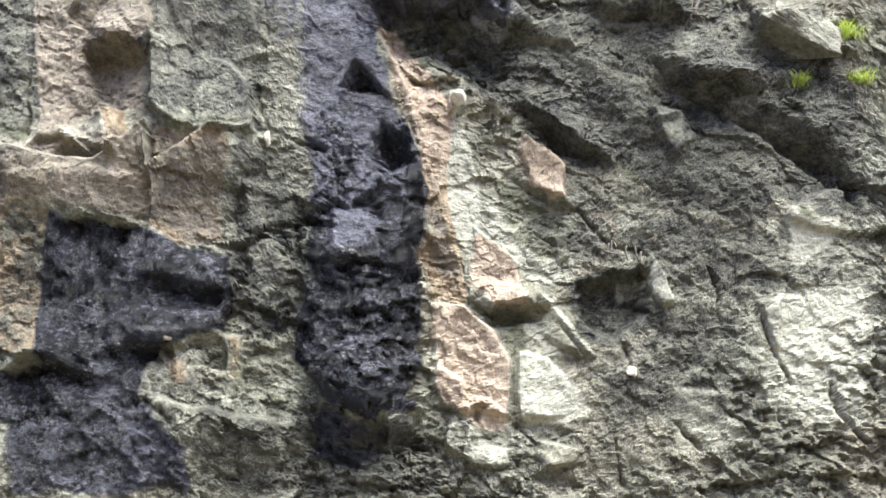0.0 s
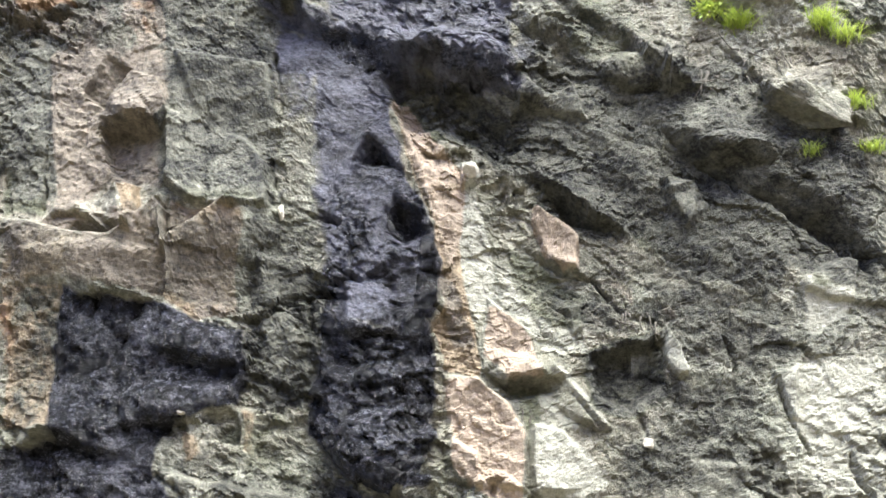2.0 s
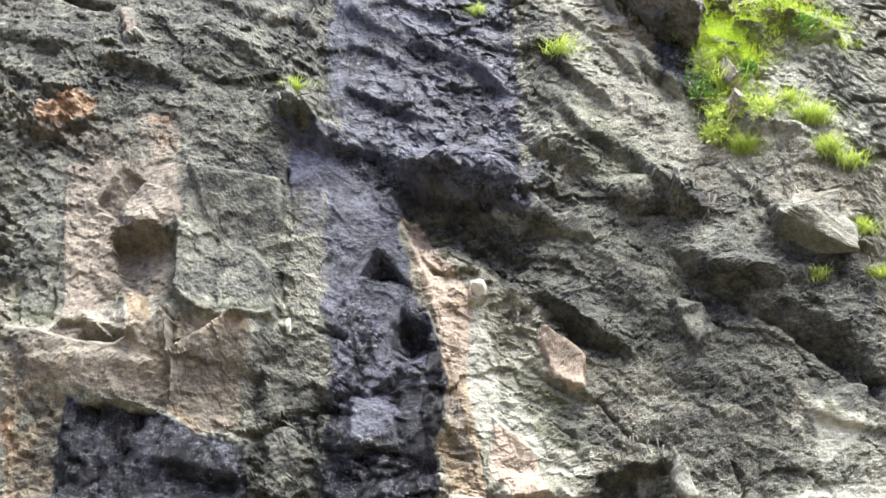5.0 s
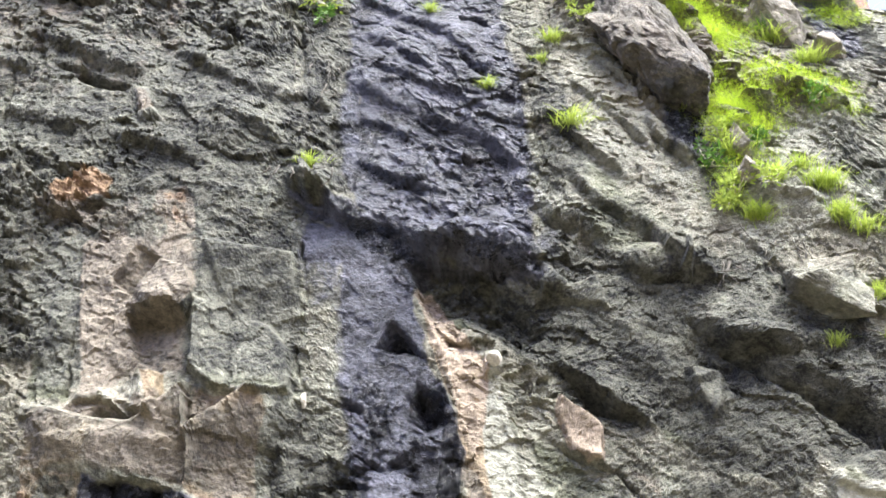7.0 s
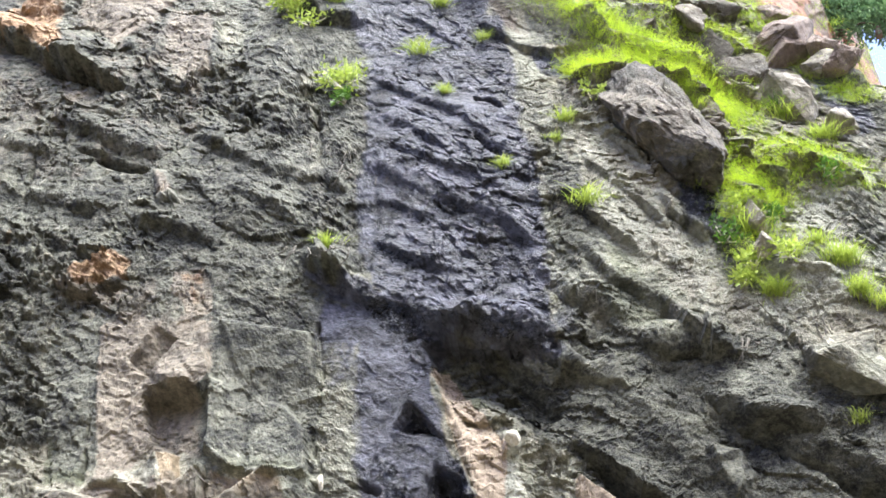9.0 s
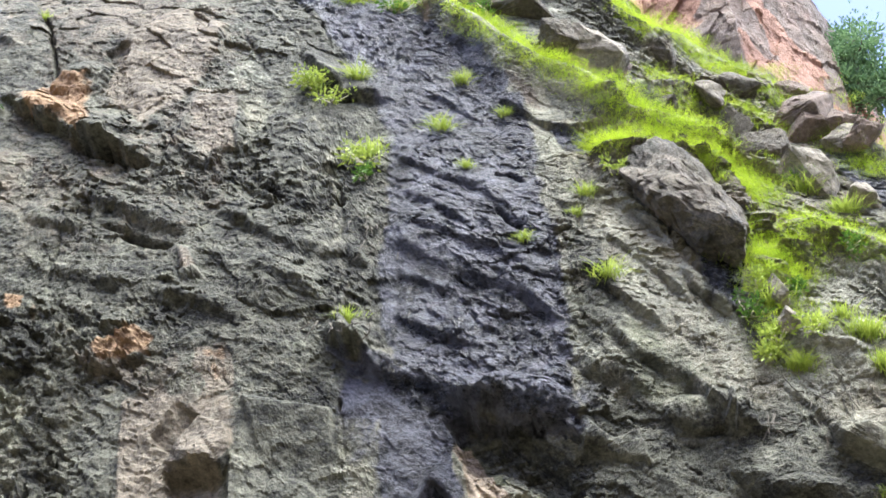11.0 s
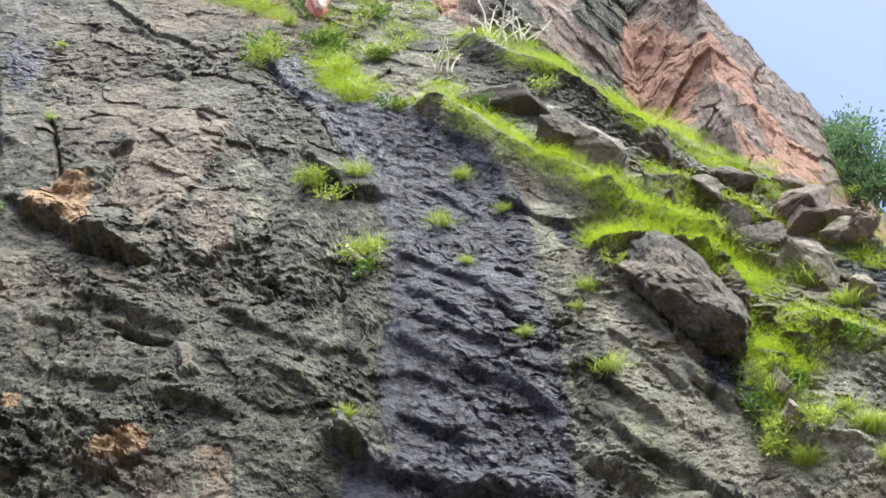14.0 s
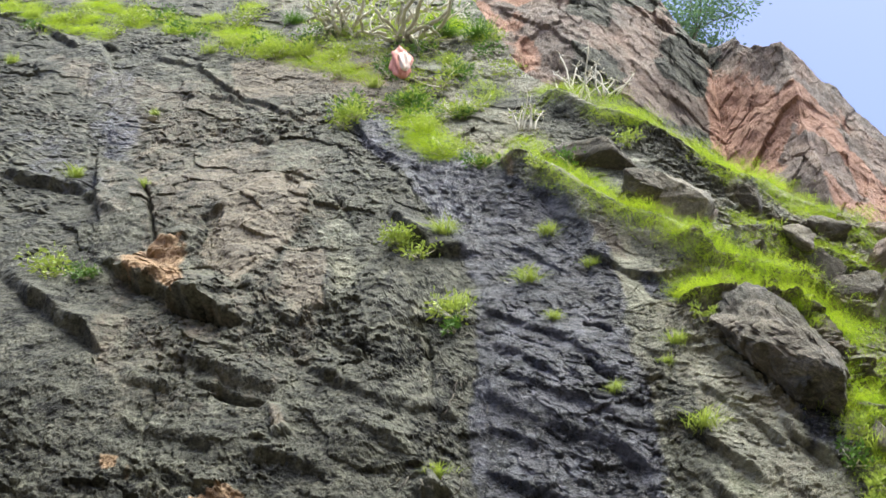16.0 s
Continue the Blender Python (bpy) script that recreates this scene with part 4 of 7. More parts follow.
stain_shade("dark", 0.55, 0.05, [(-3.1, 7.35), (-2.7, 7.19), (-2.22, 6.99), (-1.96, 6.66), (-1.92, 6.19), (-2.34, 6.16), (-2.76, 6.29), (-3.08, 6.54)])
stain_shade("dark", 0.62, 0.15, [(-3.04, 8.07), (-2.04, 8.29), (-1.88, 6.6), (-2.22, 6.99), (-2.8, 7.39)])
stain_shade("moss", 0.5, 0.15, [(-2.86, 7.9), (-2.1, 8.06), (-1.98, 7.09), (-2.68, 7.31)])
stain_shade("tan", 0.65, 0.03, [(-3.2, 7.71), (-3.1, 7.35), (-3.18, 6.85), (-3.16, 7.11)])
stain_shade("ochre", 1, 0.02, [(-3.54, 6.44), (-3.34, 6.46), (-3.28, 5.91), (-3.42, 5.95)])
# wedge's left facet, painted darker as its shaded side
stain_shade("dark", 0.5, 0.02, [(-3.84, 6.25), (-3.56, 6.44), (-3.5, 6.34), (-3.42, 5.95), (-3.76, 6.14)])
stain_shade("tan", 0.9, 0.04, [(-4.4, 6.16), (-3.98, 6.2), (-3.68, 6.01), (-3.54, 5.88), (-3.86, 6.08), (-4.08, 5.94)])
stain_shade("ochre", 0.7, 0.06, [(-4.66, 6.04), (-4.08, 5.91), (-3.44, 5.75), (-2.98, 5.85), (-3.02, 6.35), (-2.5, 6.21), (-2.12, 6.18), (-2.22, 5.52), (-2.2, 4.97), (-2.66, 5), (-3.2, 5.35), (-3.82, 5.41), (-4.6, 5.35)])
stain_shade("tan", 0.62, 0.06, [(-4.02, 5.83), (-2.98, 5.79), (-2.92, 5.37), (-3.12, 5.31), (-3.82, 5.44)])
stain_shade("dark", 0.55, 0.06, [(-3.8, 5.63), (-3.22, 5.64), (-3.12, 5.31), (-3.74, 5.42)])
stain_shade("pale", 0.7, 0.06, [(-3.02, 6.35), (-2.38, 6.2), (-2.36, 5.73), (-2.86, 5.66)])
stain_shade("tan", 0.6, 0.05, [(-2.74, 5.56), (-2.22, 5.44), (-2.18, 4.95), (-2.64, 4.99)])
stain_shade("dark", 0.72, 0.08, [(-2.12, 6.18), (-1.84, 6.08), (-1.44, 5.54), (-1.28, 5.34), (-1.32, 4.13), (-2.08, 4.11), (-2.18, 4.75), (-2.2, 5.58)])
stain_shade("moss", 0.62, 0.1, [(-2.18, 5.74), (-1.44, 5.51), (-1.46, 4.07), (-2.02, 4.12)])
stain_shade("pale", 0.5, 0.06, [(-1.86, 5.68), (-1.46, 5.7), (-1.48, 5.31), (-1.72, 5.27)])
stain_shade("ochre", 0.75, 0.06, [(-4.6, 5.35), (-3.94, 5.36), (-4.06, 4.81), (-3.86, 3.85), (-4.4, 3.91)])
stain_shade("moss", 0.5, 0.1, [(-4.6, 5.35), (-3.88, 5.43), (-4, 4.71), (-4.56, 4.8)])
stain_shade("wet", 1, 0.05, [(-3.96, 5.34), (-3.48, 5.31), (-3.22, 5.28), (-2.64, 4.99), (-2.18, 4.9), (-2.08, 4.36), (-2.18, 4.1), (-2.74, 4.07), (-2.88, 3.69), (-2.96, 3.33), (-3.32, 3.24), (-4.36, 3.22), (-4.4, 3.68), (-3.94, 3.78), (-4.02, 4.6), (-4.02, 5.07)])
stain_shade("ochre", 0.75, 0.05, [(-2.72, 4.04), (-2.5, 3.86), (-2.44, 3.64), (-2.62, 3.56)])
stain_shade("ochre", 0.8, 0.04, [(-2.18, 4.1), (-1.98, 4), (-2, 3.65), (-2.1, 3.64)])
stain_shade("slate", 0.8, 0.12, [(-4.24, 3.76), (-3.34, 3.65), (-2.86, 3.46), (-2.4, 2.99), (-2.4, 2.53), (-4.16, 2.52)])
stain_shade("wet", 0.55, 0.1, [(-4.24, 3.76), (-3.34, 3.65), (-2.86, 3.46), (-2.4, 2.99), (-2.4, 2.53), (-4.16, 2.52)])
stain_shade("pale", 0.5, 0.1, [(-2.86, 3.46), (-2.32, 3.34), (-2.38, 3.1), (-2.64, 3.27)])
stain_shade("dark", 0.66, 0.1, [(-2.36, 3.51), (-1.34, 3.25), (-1.34, 2.51), (-2.38, 2.52)])
stain_shade("moss", 0.5, 0.1, [(-2.6, 4.04), (-1.52, 4.08), (-1.48, 3.3), (-2.1, 3.37)])
stain_shade("pale", 0.62, 0.08, [(-2.36, 2.99), (-1.9, 3.01), (-1.92, 2.53), (-2.38, 2.52)])
stain_shade("pale", 0.95, 0.015, [(-1.88, 3.03), (-1.76, 3), (-1.82, 2.84), (-1.86, 2.86)])
stain_shade("pale", 0.95, 0.015, [(-1, 2.79), (-0.92, 2.73), (-0.94, 2.55), (-1.04, 2.59)])
stain_shade("pale", 0.9, 0.015, [(-1.56, 2.68), (-1.5, 2.69), (-1.5, 2.54), (-1.54, 2.54)])
stain_shade("pale", 0.9, 0.02, [(-0.38, 3.2), (-0.22, 3.33), (-0.3, 3.1), (-0.38, 3.1)])
stain_shade("pale", 0.85, 0.03, [(-0.58, 2.85), (-0.34, 2.73), (-0.2, 2.52), (-0.58, 2.52)])
stain_shade("dark", 0.9, 0.06, [(-1.42, 3.5), (-0.78, 3.25), (-0.34, 3.22), (-0.06, 3), (-0.04, 2.51), (-1.42, 2.52)])
stain_shade("wet", 0.6, 0.05, [(-1.26, 3.38), (-0.48, 3.18), (-0.48, 3.01), (-0.76, 2.68), (-1.32, 2.92)])
stain_shade("slate", 1, 0.04, [(-1.94, 7.96), (-0.94, 8.14), (-0.66, 7.29), (-0.4, 6.55), (-0.18, 5.75), (-0.24, 5.42), (-0.28, 4.96), (-0.52, 4.9), (-1.24, 4.89), (-1.32, 5.47), (-1.18, 5.9), (-1.46, 6.42), (-1.8, 6.33)])
stain_shade("pale", 0.5, 0.05, [(-1.8, 7.16), (-1.46, 7.28), (-1.26, 6.45), (-1.44, 6.37), (-1.76, 6.44)])
stain_shade("slate", -0.55, 0.05, [(-1.8, 7.16), (-1.46, 7.28), (-1.26, 6.45), (-1.44, 6.37), (-1.76, 6.44)])
stain_shade("wet", 1, 0.04, [(-1.18, 5.9), (-1.36, 5.47), (-1.36, 4.73), (-1.48, 3.8), (-1.08, 3.43), (-0.64, 3.23), (-0.28, 3.3), (-0.2, 4.48), (-0.28, 4.96), (-0.14, 5.64), (-0.32, 6.26), (-0.58, 6.65), (-0.84, 6.96), (-1.08, 6.72), (-0.96, 6.33)])
stain_shade("wet", -0.6, 0.08, [(-1.26, 6.45), (-0.78, 6.32), (-0.76, 5.71), (-0.38, 5.62), (-0.46, 5.02), (-0.92, 4.86), (-1.12, 5.34)])
stain_shade("ochre", 0.95, 0.03, [(-0.66, 7.29), (-0.38, 6.83), (-0.1, 6.58), (-0, 5.94), (0.16, 4.83), (0.2, 4.36), (-0.12, 4.5), (-0.22, 4.96), (-0.12, 5.17), (-0.18, 5.75), (-0.4, 6.55)])
stain_shade("tan", 0.75, 0.04, [(-0.6, 7.16), (-0.38, 6.81), (-0.1, 6.51), (-0.06, 6.04), (-0.24, 5.89), (-0.4, 6.57)])
stain_shade("pale", 0.9, 0.04, [(-0.08, 6.6), (0.26, 6.43), (0.34, 5.87), (0.54, 5.13), (0.3, 4.73), (0.04, 5.33)])
stain_shade("pale", 1, 0.02, [(0.04, 6.67), (0.22, 6.69), (0.24, 6.47), (0.06, 6.4)])
stain_shade("rose", 0.9, 0.04, [(0.32, 5.19), (0.8, 4.77), (0.86, 4.41), (0.46, 4.39), (0.22, 4.59)])
stain_shade("rose", 0.85, 0.04, [(-0.14, 4.42), (0.2, 4.36), (0.52, 4.09), (0.66, 3.8), (0.6, 3.16), (0.28, 3.17), (0.14, 3.31), (-0.1, 3.6)])
stain_shade("pale", 0.55, 0.05, [(-0.1, 4.37), (0.18, 4.32), (0.32, 4.06), (-0.06, 4.1)])
stain_shade("pale", 0.85, 0.05, [(0.66, 4.09), (1, 3.84), (1.48, 3.36), (1.22, 3.19), (0.74, 3.21)])
stain_shade("pale", 0.95, 0.02, [(0.92, 4.5), (1.06, 4.52), (1.46, 3.87), (1.3, 3.88)])
stain_shade("pale", 0.6, 0.05, [(0.76, 4.38), (1.34, 3.86), (1, 3.84), (0.74, 4.06)])
stain_shade("rose", 1, 0.02, [(0.82, 6.21), (1.1, 5.98), (1.28, 5.82), (1.24, 5.51), (0.9, 5.65), (0.78, 5.97)])
stain_shade("tan", 0.6, 0.05, [(1.24, 5.49), (1.74, 5.38), (1.9, 5.01), (1.42, 5.39)])
stain_shade("pale", 0.75, 0.06, [(0.42, 5.51), (0.84, 5.65), (1.32, 5.35), (1.32, 4.61), (0.96, 4.63), (0.5, 5.04)])
stain_shade("moss", 0.6, 0.08, [(0.34, 5.87), (0.8, 5.68), (1.38, 5.26), (1.28, 4.75), (0.74, 4.98)])
stain_shade("pale", 0.95, 0.03, [(2.08, 4.89), (2.18, 4.69), (2.26, 4.39), (2.16, 4.36), (2.02, 4.58)])
stain_shade("moss", 0.95, 0.06, [(1.24, 4.62), (2.02, 4.83), (2.06, 4.23), (1.62, 3.93), (1.28, 4.03)])
stain_shade("dark", 0.75, 0.06, [(1.24, 4.62), (2.02, 4.83), (2.06, 4.23), (1.62, 3.93), (1.28, 4.03)])
stain_shade("dark", 0.6, 0.1, [(0.3, 6.45), (0.82, 6.21), (0.8, 5.7), (0.52, 5.55)])
stain_shade("moss", 0.7, 0.04, [(0.5, 4.35), (0.82, 4.34), (0.82, 3.91), (0.64, 3.78)])
stain_shade("pale", 0.95, 0.06, [(3.5, 5.38), (4.08, 5.76), (3.96, 5.02), (3.52, 4.73), (3.46, 5.22)])
stain_shade("moss", 0.55, 0.05, [(3.52, 5.51), (4.08, 5.76), (3.9, 5.28), (3.5, 5.18)])
stain_shade("pale", 1, 0.06, [(3.1, 4.42), (3.38, 4.53), (4.2, 4.52), (4, 3.17), (3.42, 3.24), (3.22, 3.98)])
stain_shade("ochre", 0.72, 0.1, [(3.54, 4.19), (4.1, 4.02), (4, 3.17), (3.42, 3.24)])
stain_shade("pale", 0.45, 0.12, [(2.04, 4.37), (3.2, 4.52), (3.3, 3.62), (2.98, 3.16), (2.06, 3.18), (1.52, 3.76)])
stain_shade("dark", 0.66, 0.15, [(1.52, 3.76), (2.1, 3.95), (3.18, 3.5), (3.12, 3.17), (1.46, 3.21)])
stain_shade("dark", 0.62, 0.12, [(1.82, 5.48), (3.38, 5.21), (3.28, 4.44), (2.36, 4.41), (1.82, 4.98)])
stain_shade("tan", 0.5, 0.12, [(1.36, 5.52), (2.2, 5.22), (2.76, 4.73), (2.08, 4.93)])
stain_shade("pale", 0.95, 0.02, [(1.8, 3.77), (1.88, 3.74), (1.92, 3.64), (1.78, 3.63)])
# great overhang: wet is real seep, dark paints the shade of its underside
stain_shade("dark", 0.95, 0.08, [(-2.22, 8.75), (-1.12, 8.21), (-0.46, 7.86), (-0.72, 7.37), (-1.18, 7.86), (-1.64, 8.3)])
stain_shade("wet", 0.85, 0.06, [(-1.62, 8.36), (-0.74, 7.98), (-0.4, 7.84), (0.3, 7.68), (1, 7.27), (0.84, 7.01), (0.36, 7.25), (-0.44, 7.77), (-1.16, 7.92)])
stain_shade("moss", 0.9, 0.06, [(-0.7, 7.77), (-0.14, 7.7), (0.24, 7.34), (0.26, 7.03), (-0.18, 6.91), (-0.5, 7.06)])
stain_shade("dark", 0.95, 0.1, [(-0.72, 7.91), (0.22, 7.62), (1, 7.27), (1.42, 6.71), (1.7, 5.81), (1.28, 6.12), (0.82, 6.23), (0.3, 6.61), (-0.24, 7.46)])
stain_shade("dark", 0.66, 0.12, [(0.7, 9.84), (1.58, 9.7), (2.66, 8.31), (4.08, 7.21), (4.44, 6.89), (4.3, 5.63), (2.94, 6.25), (1.66, 6.69), (0.76, 7.56)])
stain_shade("moss", 0.5, 0.15, [(0.72, 9.37), (1.8, 9.04), (2.9, 7.52), (3.96, 6.67), (3.26, 6.3), (1.6, 6.92)])
# shade of the east bulge painted along its hollow and just below
stain_shade("dark", 1, 0.08, [(2.12, 7.1), (2.8, 6.57), (3.54, 6.32), (4.24, 6.04), (4.26, 5.4), (3.58, 5.87), (2.38, 5.94)])
stain_shade("dark", 0.75, 0.12, [(1.58, 6.38), (2.4, 6.08), (3.58, 5.87), (3.26, 5.16), (2.18, 5.37)])
stain_shade("pale", 0.7, 0.06, [(1.4, 7.17), (1.74, 6.73), (2.04, 6.6), (1.9, 6.9), (1.58, 7.27)])
stain_shade("pale", 0.8, 0.03, [(2.24, 7.88), (2.28, 7.86), (2.28, 7.66), (2.28, 7.51), (2.18, 7.61)])
stain_shade("pale", 0.8, 0.02, [(2.38, 7.62), (2.52, 7.66), (2.5, 7.56), (2.38, 7.52)])
stain_shade("pale", 0.75, 0.04, [(2.14, 6.47), (2.44, 6.49), (2.6, 6.16), (2.36, 5.93), (2.22, 6.16)])
stain_shade("pale", 0.5, 0.08, [(3.48, 6.96), (4.44, 6.89), (4.34, 6.61), (3.48, 6.6)])
stain_shade("pale", 0.4, 0.08, [(3.56, 7.92), (4.04, 7.75), (4.08, 7.21), (3.46, 7.28)])
stain_shade("rust", 0.85, 0.03, [(-4.82, 8.8), (-4.58, 8.98), (-4.36, 8.99), (-4.36, 8.8), (-4.68, 8.69)])
stain_shade("tan", 0.9, 0.03, [(-3.74, 8.8), (-3.36, 8.82), (-3.2, 8.22), (-3.48, 8.09), (-3.66, 8.44)])
stain_shade("rust", 0.45, 0.04, [(-3.7, 8.76), (-3.36, 8.82), (-3.26, 8.3), (-3.48, 8.27)])
stain_shade("tan", 0.5, 0.12, [(-5.24, 8.82), (-3.7, 8.76), (-3.26, 7.61), (-4, 7.67), (-4.42, 8.19), (-5.16, 8.48)])
stain_shade("dark", 0.6, 0.15, [(-5.56, 9.88), (-1.8, 9.87), (-1.62, 8.36), (-2.18, 8.25), (-3.38, 8.85), (-5.36, 9.1)])
stain_shade("dark", 0.6, 0.12, [(-3.04, 8.07), (-2.06, 8.25), (-1.8, 6.33), (-2.32, 6.97), (-2.68, 7.53)])
stain_shade("rust", 0.6, 0.08, [(-4.68, 5.25), (-4.4, 5.21), (-4.38, 4.61), (-4.52, 4.37)])
# colours of the upper cliff
stain_shade("tan", 0.72, 0.12, [(-6.2, 15.6), (-5.34, 16.5), (-4.5, 15.88), (-4.56, 14.28), (-4.84, 13.56), (-5.38, 13.02), (-6.12, 13.86)])
stain_shade("pale", 0.45, 0.1, [(-6.04, 14.82), (-5.38, 15.22), (-4.92, 14.55), (-5.22, 13.08), (-5.7, 13.48)])
stain_shade("rust", 0.75, 0.04, [(-6.72, 13.99), (-6.42, 13.96), (-5.92, 12.9), (-6.18, 12.69), (-6.52, 13.15)])
stain_shade("rust", 0.55, 0.04, [(-7.28, 13.88), (-6.74, 13.6), (-6.62, 13.08), (-6.98, 13.35)])
stain_shade("tan", 0.65, 0.08, [(-4.74, 13.89), (-3.9, 13.52), (-3.76, 12.37), (-4.42, 12.2)])
stain_shade("ochre", 0.6, 0.08, [(-4.76, 15.99), (-4.1, 15.58), (-3.74, 14.77), (-4.48, 15.12)])
stain_shade("moss", 0.55, 0.1, [(-9.05, 17.52), (-8.02, 16.7), (-6.94, 14.27), (-7.28, 13.88), (-7.64, 13.97)])
stain_shade("slate", 0.5, 0.15, [(-10.38, 20.76), (-8.91, 19.73), (-8.2, 17.32), (-9.19, 17.75)])
stain_shade("pale", 0.4, 0.2, [(-10.31, 22.55), (-6.88, 21.23), (-6.56, 18.11), (-8.91, 18.67)])
stain_shade("dark", 0.75, 0.1, [(-4.7, 17.98), (-3.42, 16.59), (-2.32, 13.84), (-2.46, 13.17), (-3.22, 14.2), (-4.02, 15.33)])
stain_shade("rust", 0.75, 0.03, [(-4.86, 8.72), (-4.76, 9.07), (-4.42, 9.05), (-4.34, 8.92), (-4.64, 8.74)])
stain_shade("tan", 0.9, 0.03, [(-3.72, 8.75), (-3.42, 8.81), (-3.28, 8.15), (-3.52, 8.18)])
stain_shade("rust", 0.7, 0.04, [(-6.26, 9.69), (-5.96, 9.69), (-5.98, 9.43), (-6.18, 9.4)])
stain_shade("tan", 0.8, 0.05, [(-4.32, 10.49), (-4.04, 10.34), (-3.86, 9.93), (-4.06, 9.94)])
stain_shade("tan", 0.45, 0.15, [(-6.68, 11.24), (-5.06, 10.7), (-4.44, 10.16), (-5.74, 10.15)])
stain_shade("pale", 0.35, 0.15, [(-5.14, 10.12), (-3.4, 9.94), (-2.36, 9.04), (-3.38, 8.97), (-4.82, 9.39)])
stain_shade("pale", 0.45, 0.06, [(-2.26, 12.64), (-1.62, 12.71), (-1.54, 11.76), (-1.62, 10.39), (-2.1, 11.04)])
stain_shade("slate", 1, 0.05, [(-4.4, 18.64), (-3, 18.01), (-1.8, 16.31), (-1.78, 15.28), (-2.3, 15.14), (-3.12, 16.15), (-4.04, 17.48)])
stain_shade("wet", 0.5, 0.1, [(-1.48, 10.24), (-0.76, 10.09), (0.48, 9.3), (0.5, 7.64), (-1.02, 8.06), (-1.54, 8.74)])
stain_shade("wet", 0.45, 0.08, [(-0.34, 11.3), (0.3, 10.57), (0.18, 10.18), (-0.44, 10.45)])
stain_shade("ochre", 0.7, 0.05, [(-1.68, 16.48), (-1.12, 15.9), (-1.22, 15.08), (-1.5, 14.89)])
stain_shade("tan", 0.6, 0.08, [(-0.12, 14.11), (0.28, 13.74), (0.48, 12.89), (0.02, 13.21)])
stain_shade("dark", 0.6, 0.06, [(0.46, 13.5), (1.34, 13.08), (1.3, 12.8), (0.52, 12.65)])
stain_shade("pale", 0.4, 0.12, [(0.82, 11.41), (1.64, 11.34), (1.88, 10.18), (2.02, 9.45), (1.42, 9.82), (0.92, 10.58)])
stain_shade("pale", 0.6, 0.05, [(1.94, 10.59), (2.02, 10.22), (2.18, 9.84), (1.98, 10)])
stain_shade("wet", 0.9, 0.04, [(2.24, 10.27), (2.78, 10), (2.56, 9.38), (2.32, 9.37)])
stain_shade("tan", 0.7, 0.08, [(3.76, 10.33), (4.44, 10.1), (4.18, 9.07), (3.74, 9.15)])
stain_shade("pale", 0.4, 0.1, [(4.26, 12.37), (4.52, 11.7), (4.8, 11.01), (4.42, 10.19), (3.82, 10.33)])
stain_shade("slate", 1, 0.05, [(-2.16, 8.75), (-1.3, 8.38), (0.6, 8.67), (0.68, 7.51), (0.42, 7.41), (0.02, 6.99), (-0.76, 7.53), (-1.16, 8.05), (-1.86, 8.37)])
stain_shade("wet", 0.8, 0.06, [(-1.86, 8.6), (-1.16, 8.27), (-0.48, 8.06), (0.46, 7.88), (0.66, 7.31), (0.02, 6.99), (-0.58, 7.51), (-1.18, 8.03)])
# overhang's underside blackened in colour to deepen its shade
stain_shade("dark", 1, 0.06, [(-1.54, 8.3), (-0.62, 7.95), (-0.16, 7.79), (0.68, 7.4), (0.88, 6.66), (0.4, 6.55), (-0.06, 6.98), (-0.66, 7.66)])
stain_shade("slate", 0.85, 0.06, [(-1.94, 8.43), (-1.18, 8.12), (-0.8, 7.51), (-0.74, 6.85), (-1.52, 6.95), (-1.84, 7.5)])
# painted shade under the overhang's west end
stain_shade("dark", 0.9, 0.08, [(-2.3, 8.87), (-1.82, 8.63), (-1.16, 8.27), (-1.56, 8.15), (-2.14, 8.6)])
stain_shade("dark", 0.9, 0.1, [(0.7, 7), (1.32, 6.17), (1.62, 5.78), (0.86, 6.03)])
stain_shade("dark", -0.2, 0.3, [(-10.94, 22.41), (-4.9, 21.57), (-2.52, 13.97), (-2.04, 9.4), (-2.22, 8.21), (-5.82, 8.17)])
stain_shade("moss", -0.4, 0.3, [(-10.94, 22.41), (-4.9, 21.57), (-2.52, 13.97), (-2.04, 9.4), (-2.22, 8.21), (-5.82, 8.17)])
stain_shade("tan", 0.42, 0.3, [(-10.94, 22.41), (-5.4, 21.68), (-3.6, 14.28), (-3.58, 11.25), (-4.28, 10.08), (-6.6, 10.6)])
stain_shade("dark", -0.5, 0.2, [(0.7, 12.01), (1.7, 11.76), (2.26, 10.26), (2.76, 9.29), (2.86, 7.86), (0.6, 7.71)])
stain_shade("tan", 0.45, 0.2, [(0.7, 12.01), (1.7, 11.76), (2.26, 10.26), (2.76, 9.29), (2.86, 7.86), (0.6, 7.71)])
stain_shade("dark", -0.5, 0.2, [(3.56, 12.23), (5.04, 11.67), (3.88, 7.89), (2.86, 7.86), (2.68, 9.3)])
stain_shade("pale", 0.42, 0.2, [(1.9, 9.58), (2.48, 9.22), (3.02, 8.48), (2.76, 7.89), (2, 8.05)])
stain_shade("wet", -0.9, 0.06, [(-1.46, 6.42), (-1.02, 7.3), (-0.66, 7.27), (-0.4, 6.49), (-0.3, 5.66), (-0.28, 5.01), (-0.54, 4.89), (-1.26, 4.9), (-1.26, 5.39)])
stain_shade("slate", 0.9, 0.05, [(-1.46, 6.42), (-1.02, 7.3), (-0.66, 7.27), (-0.4, 6.49), (-0.3, 5.66), (-0.28, 5.01), (-0.54, 4.89), (-1.26, 4.9), (-1.26, 5.39)])
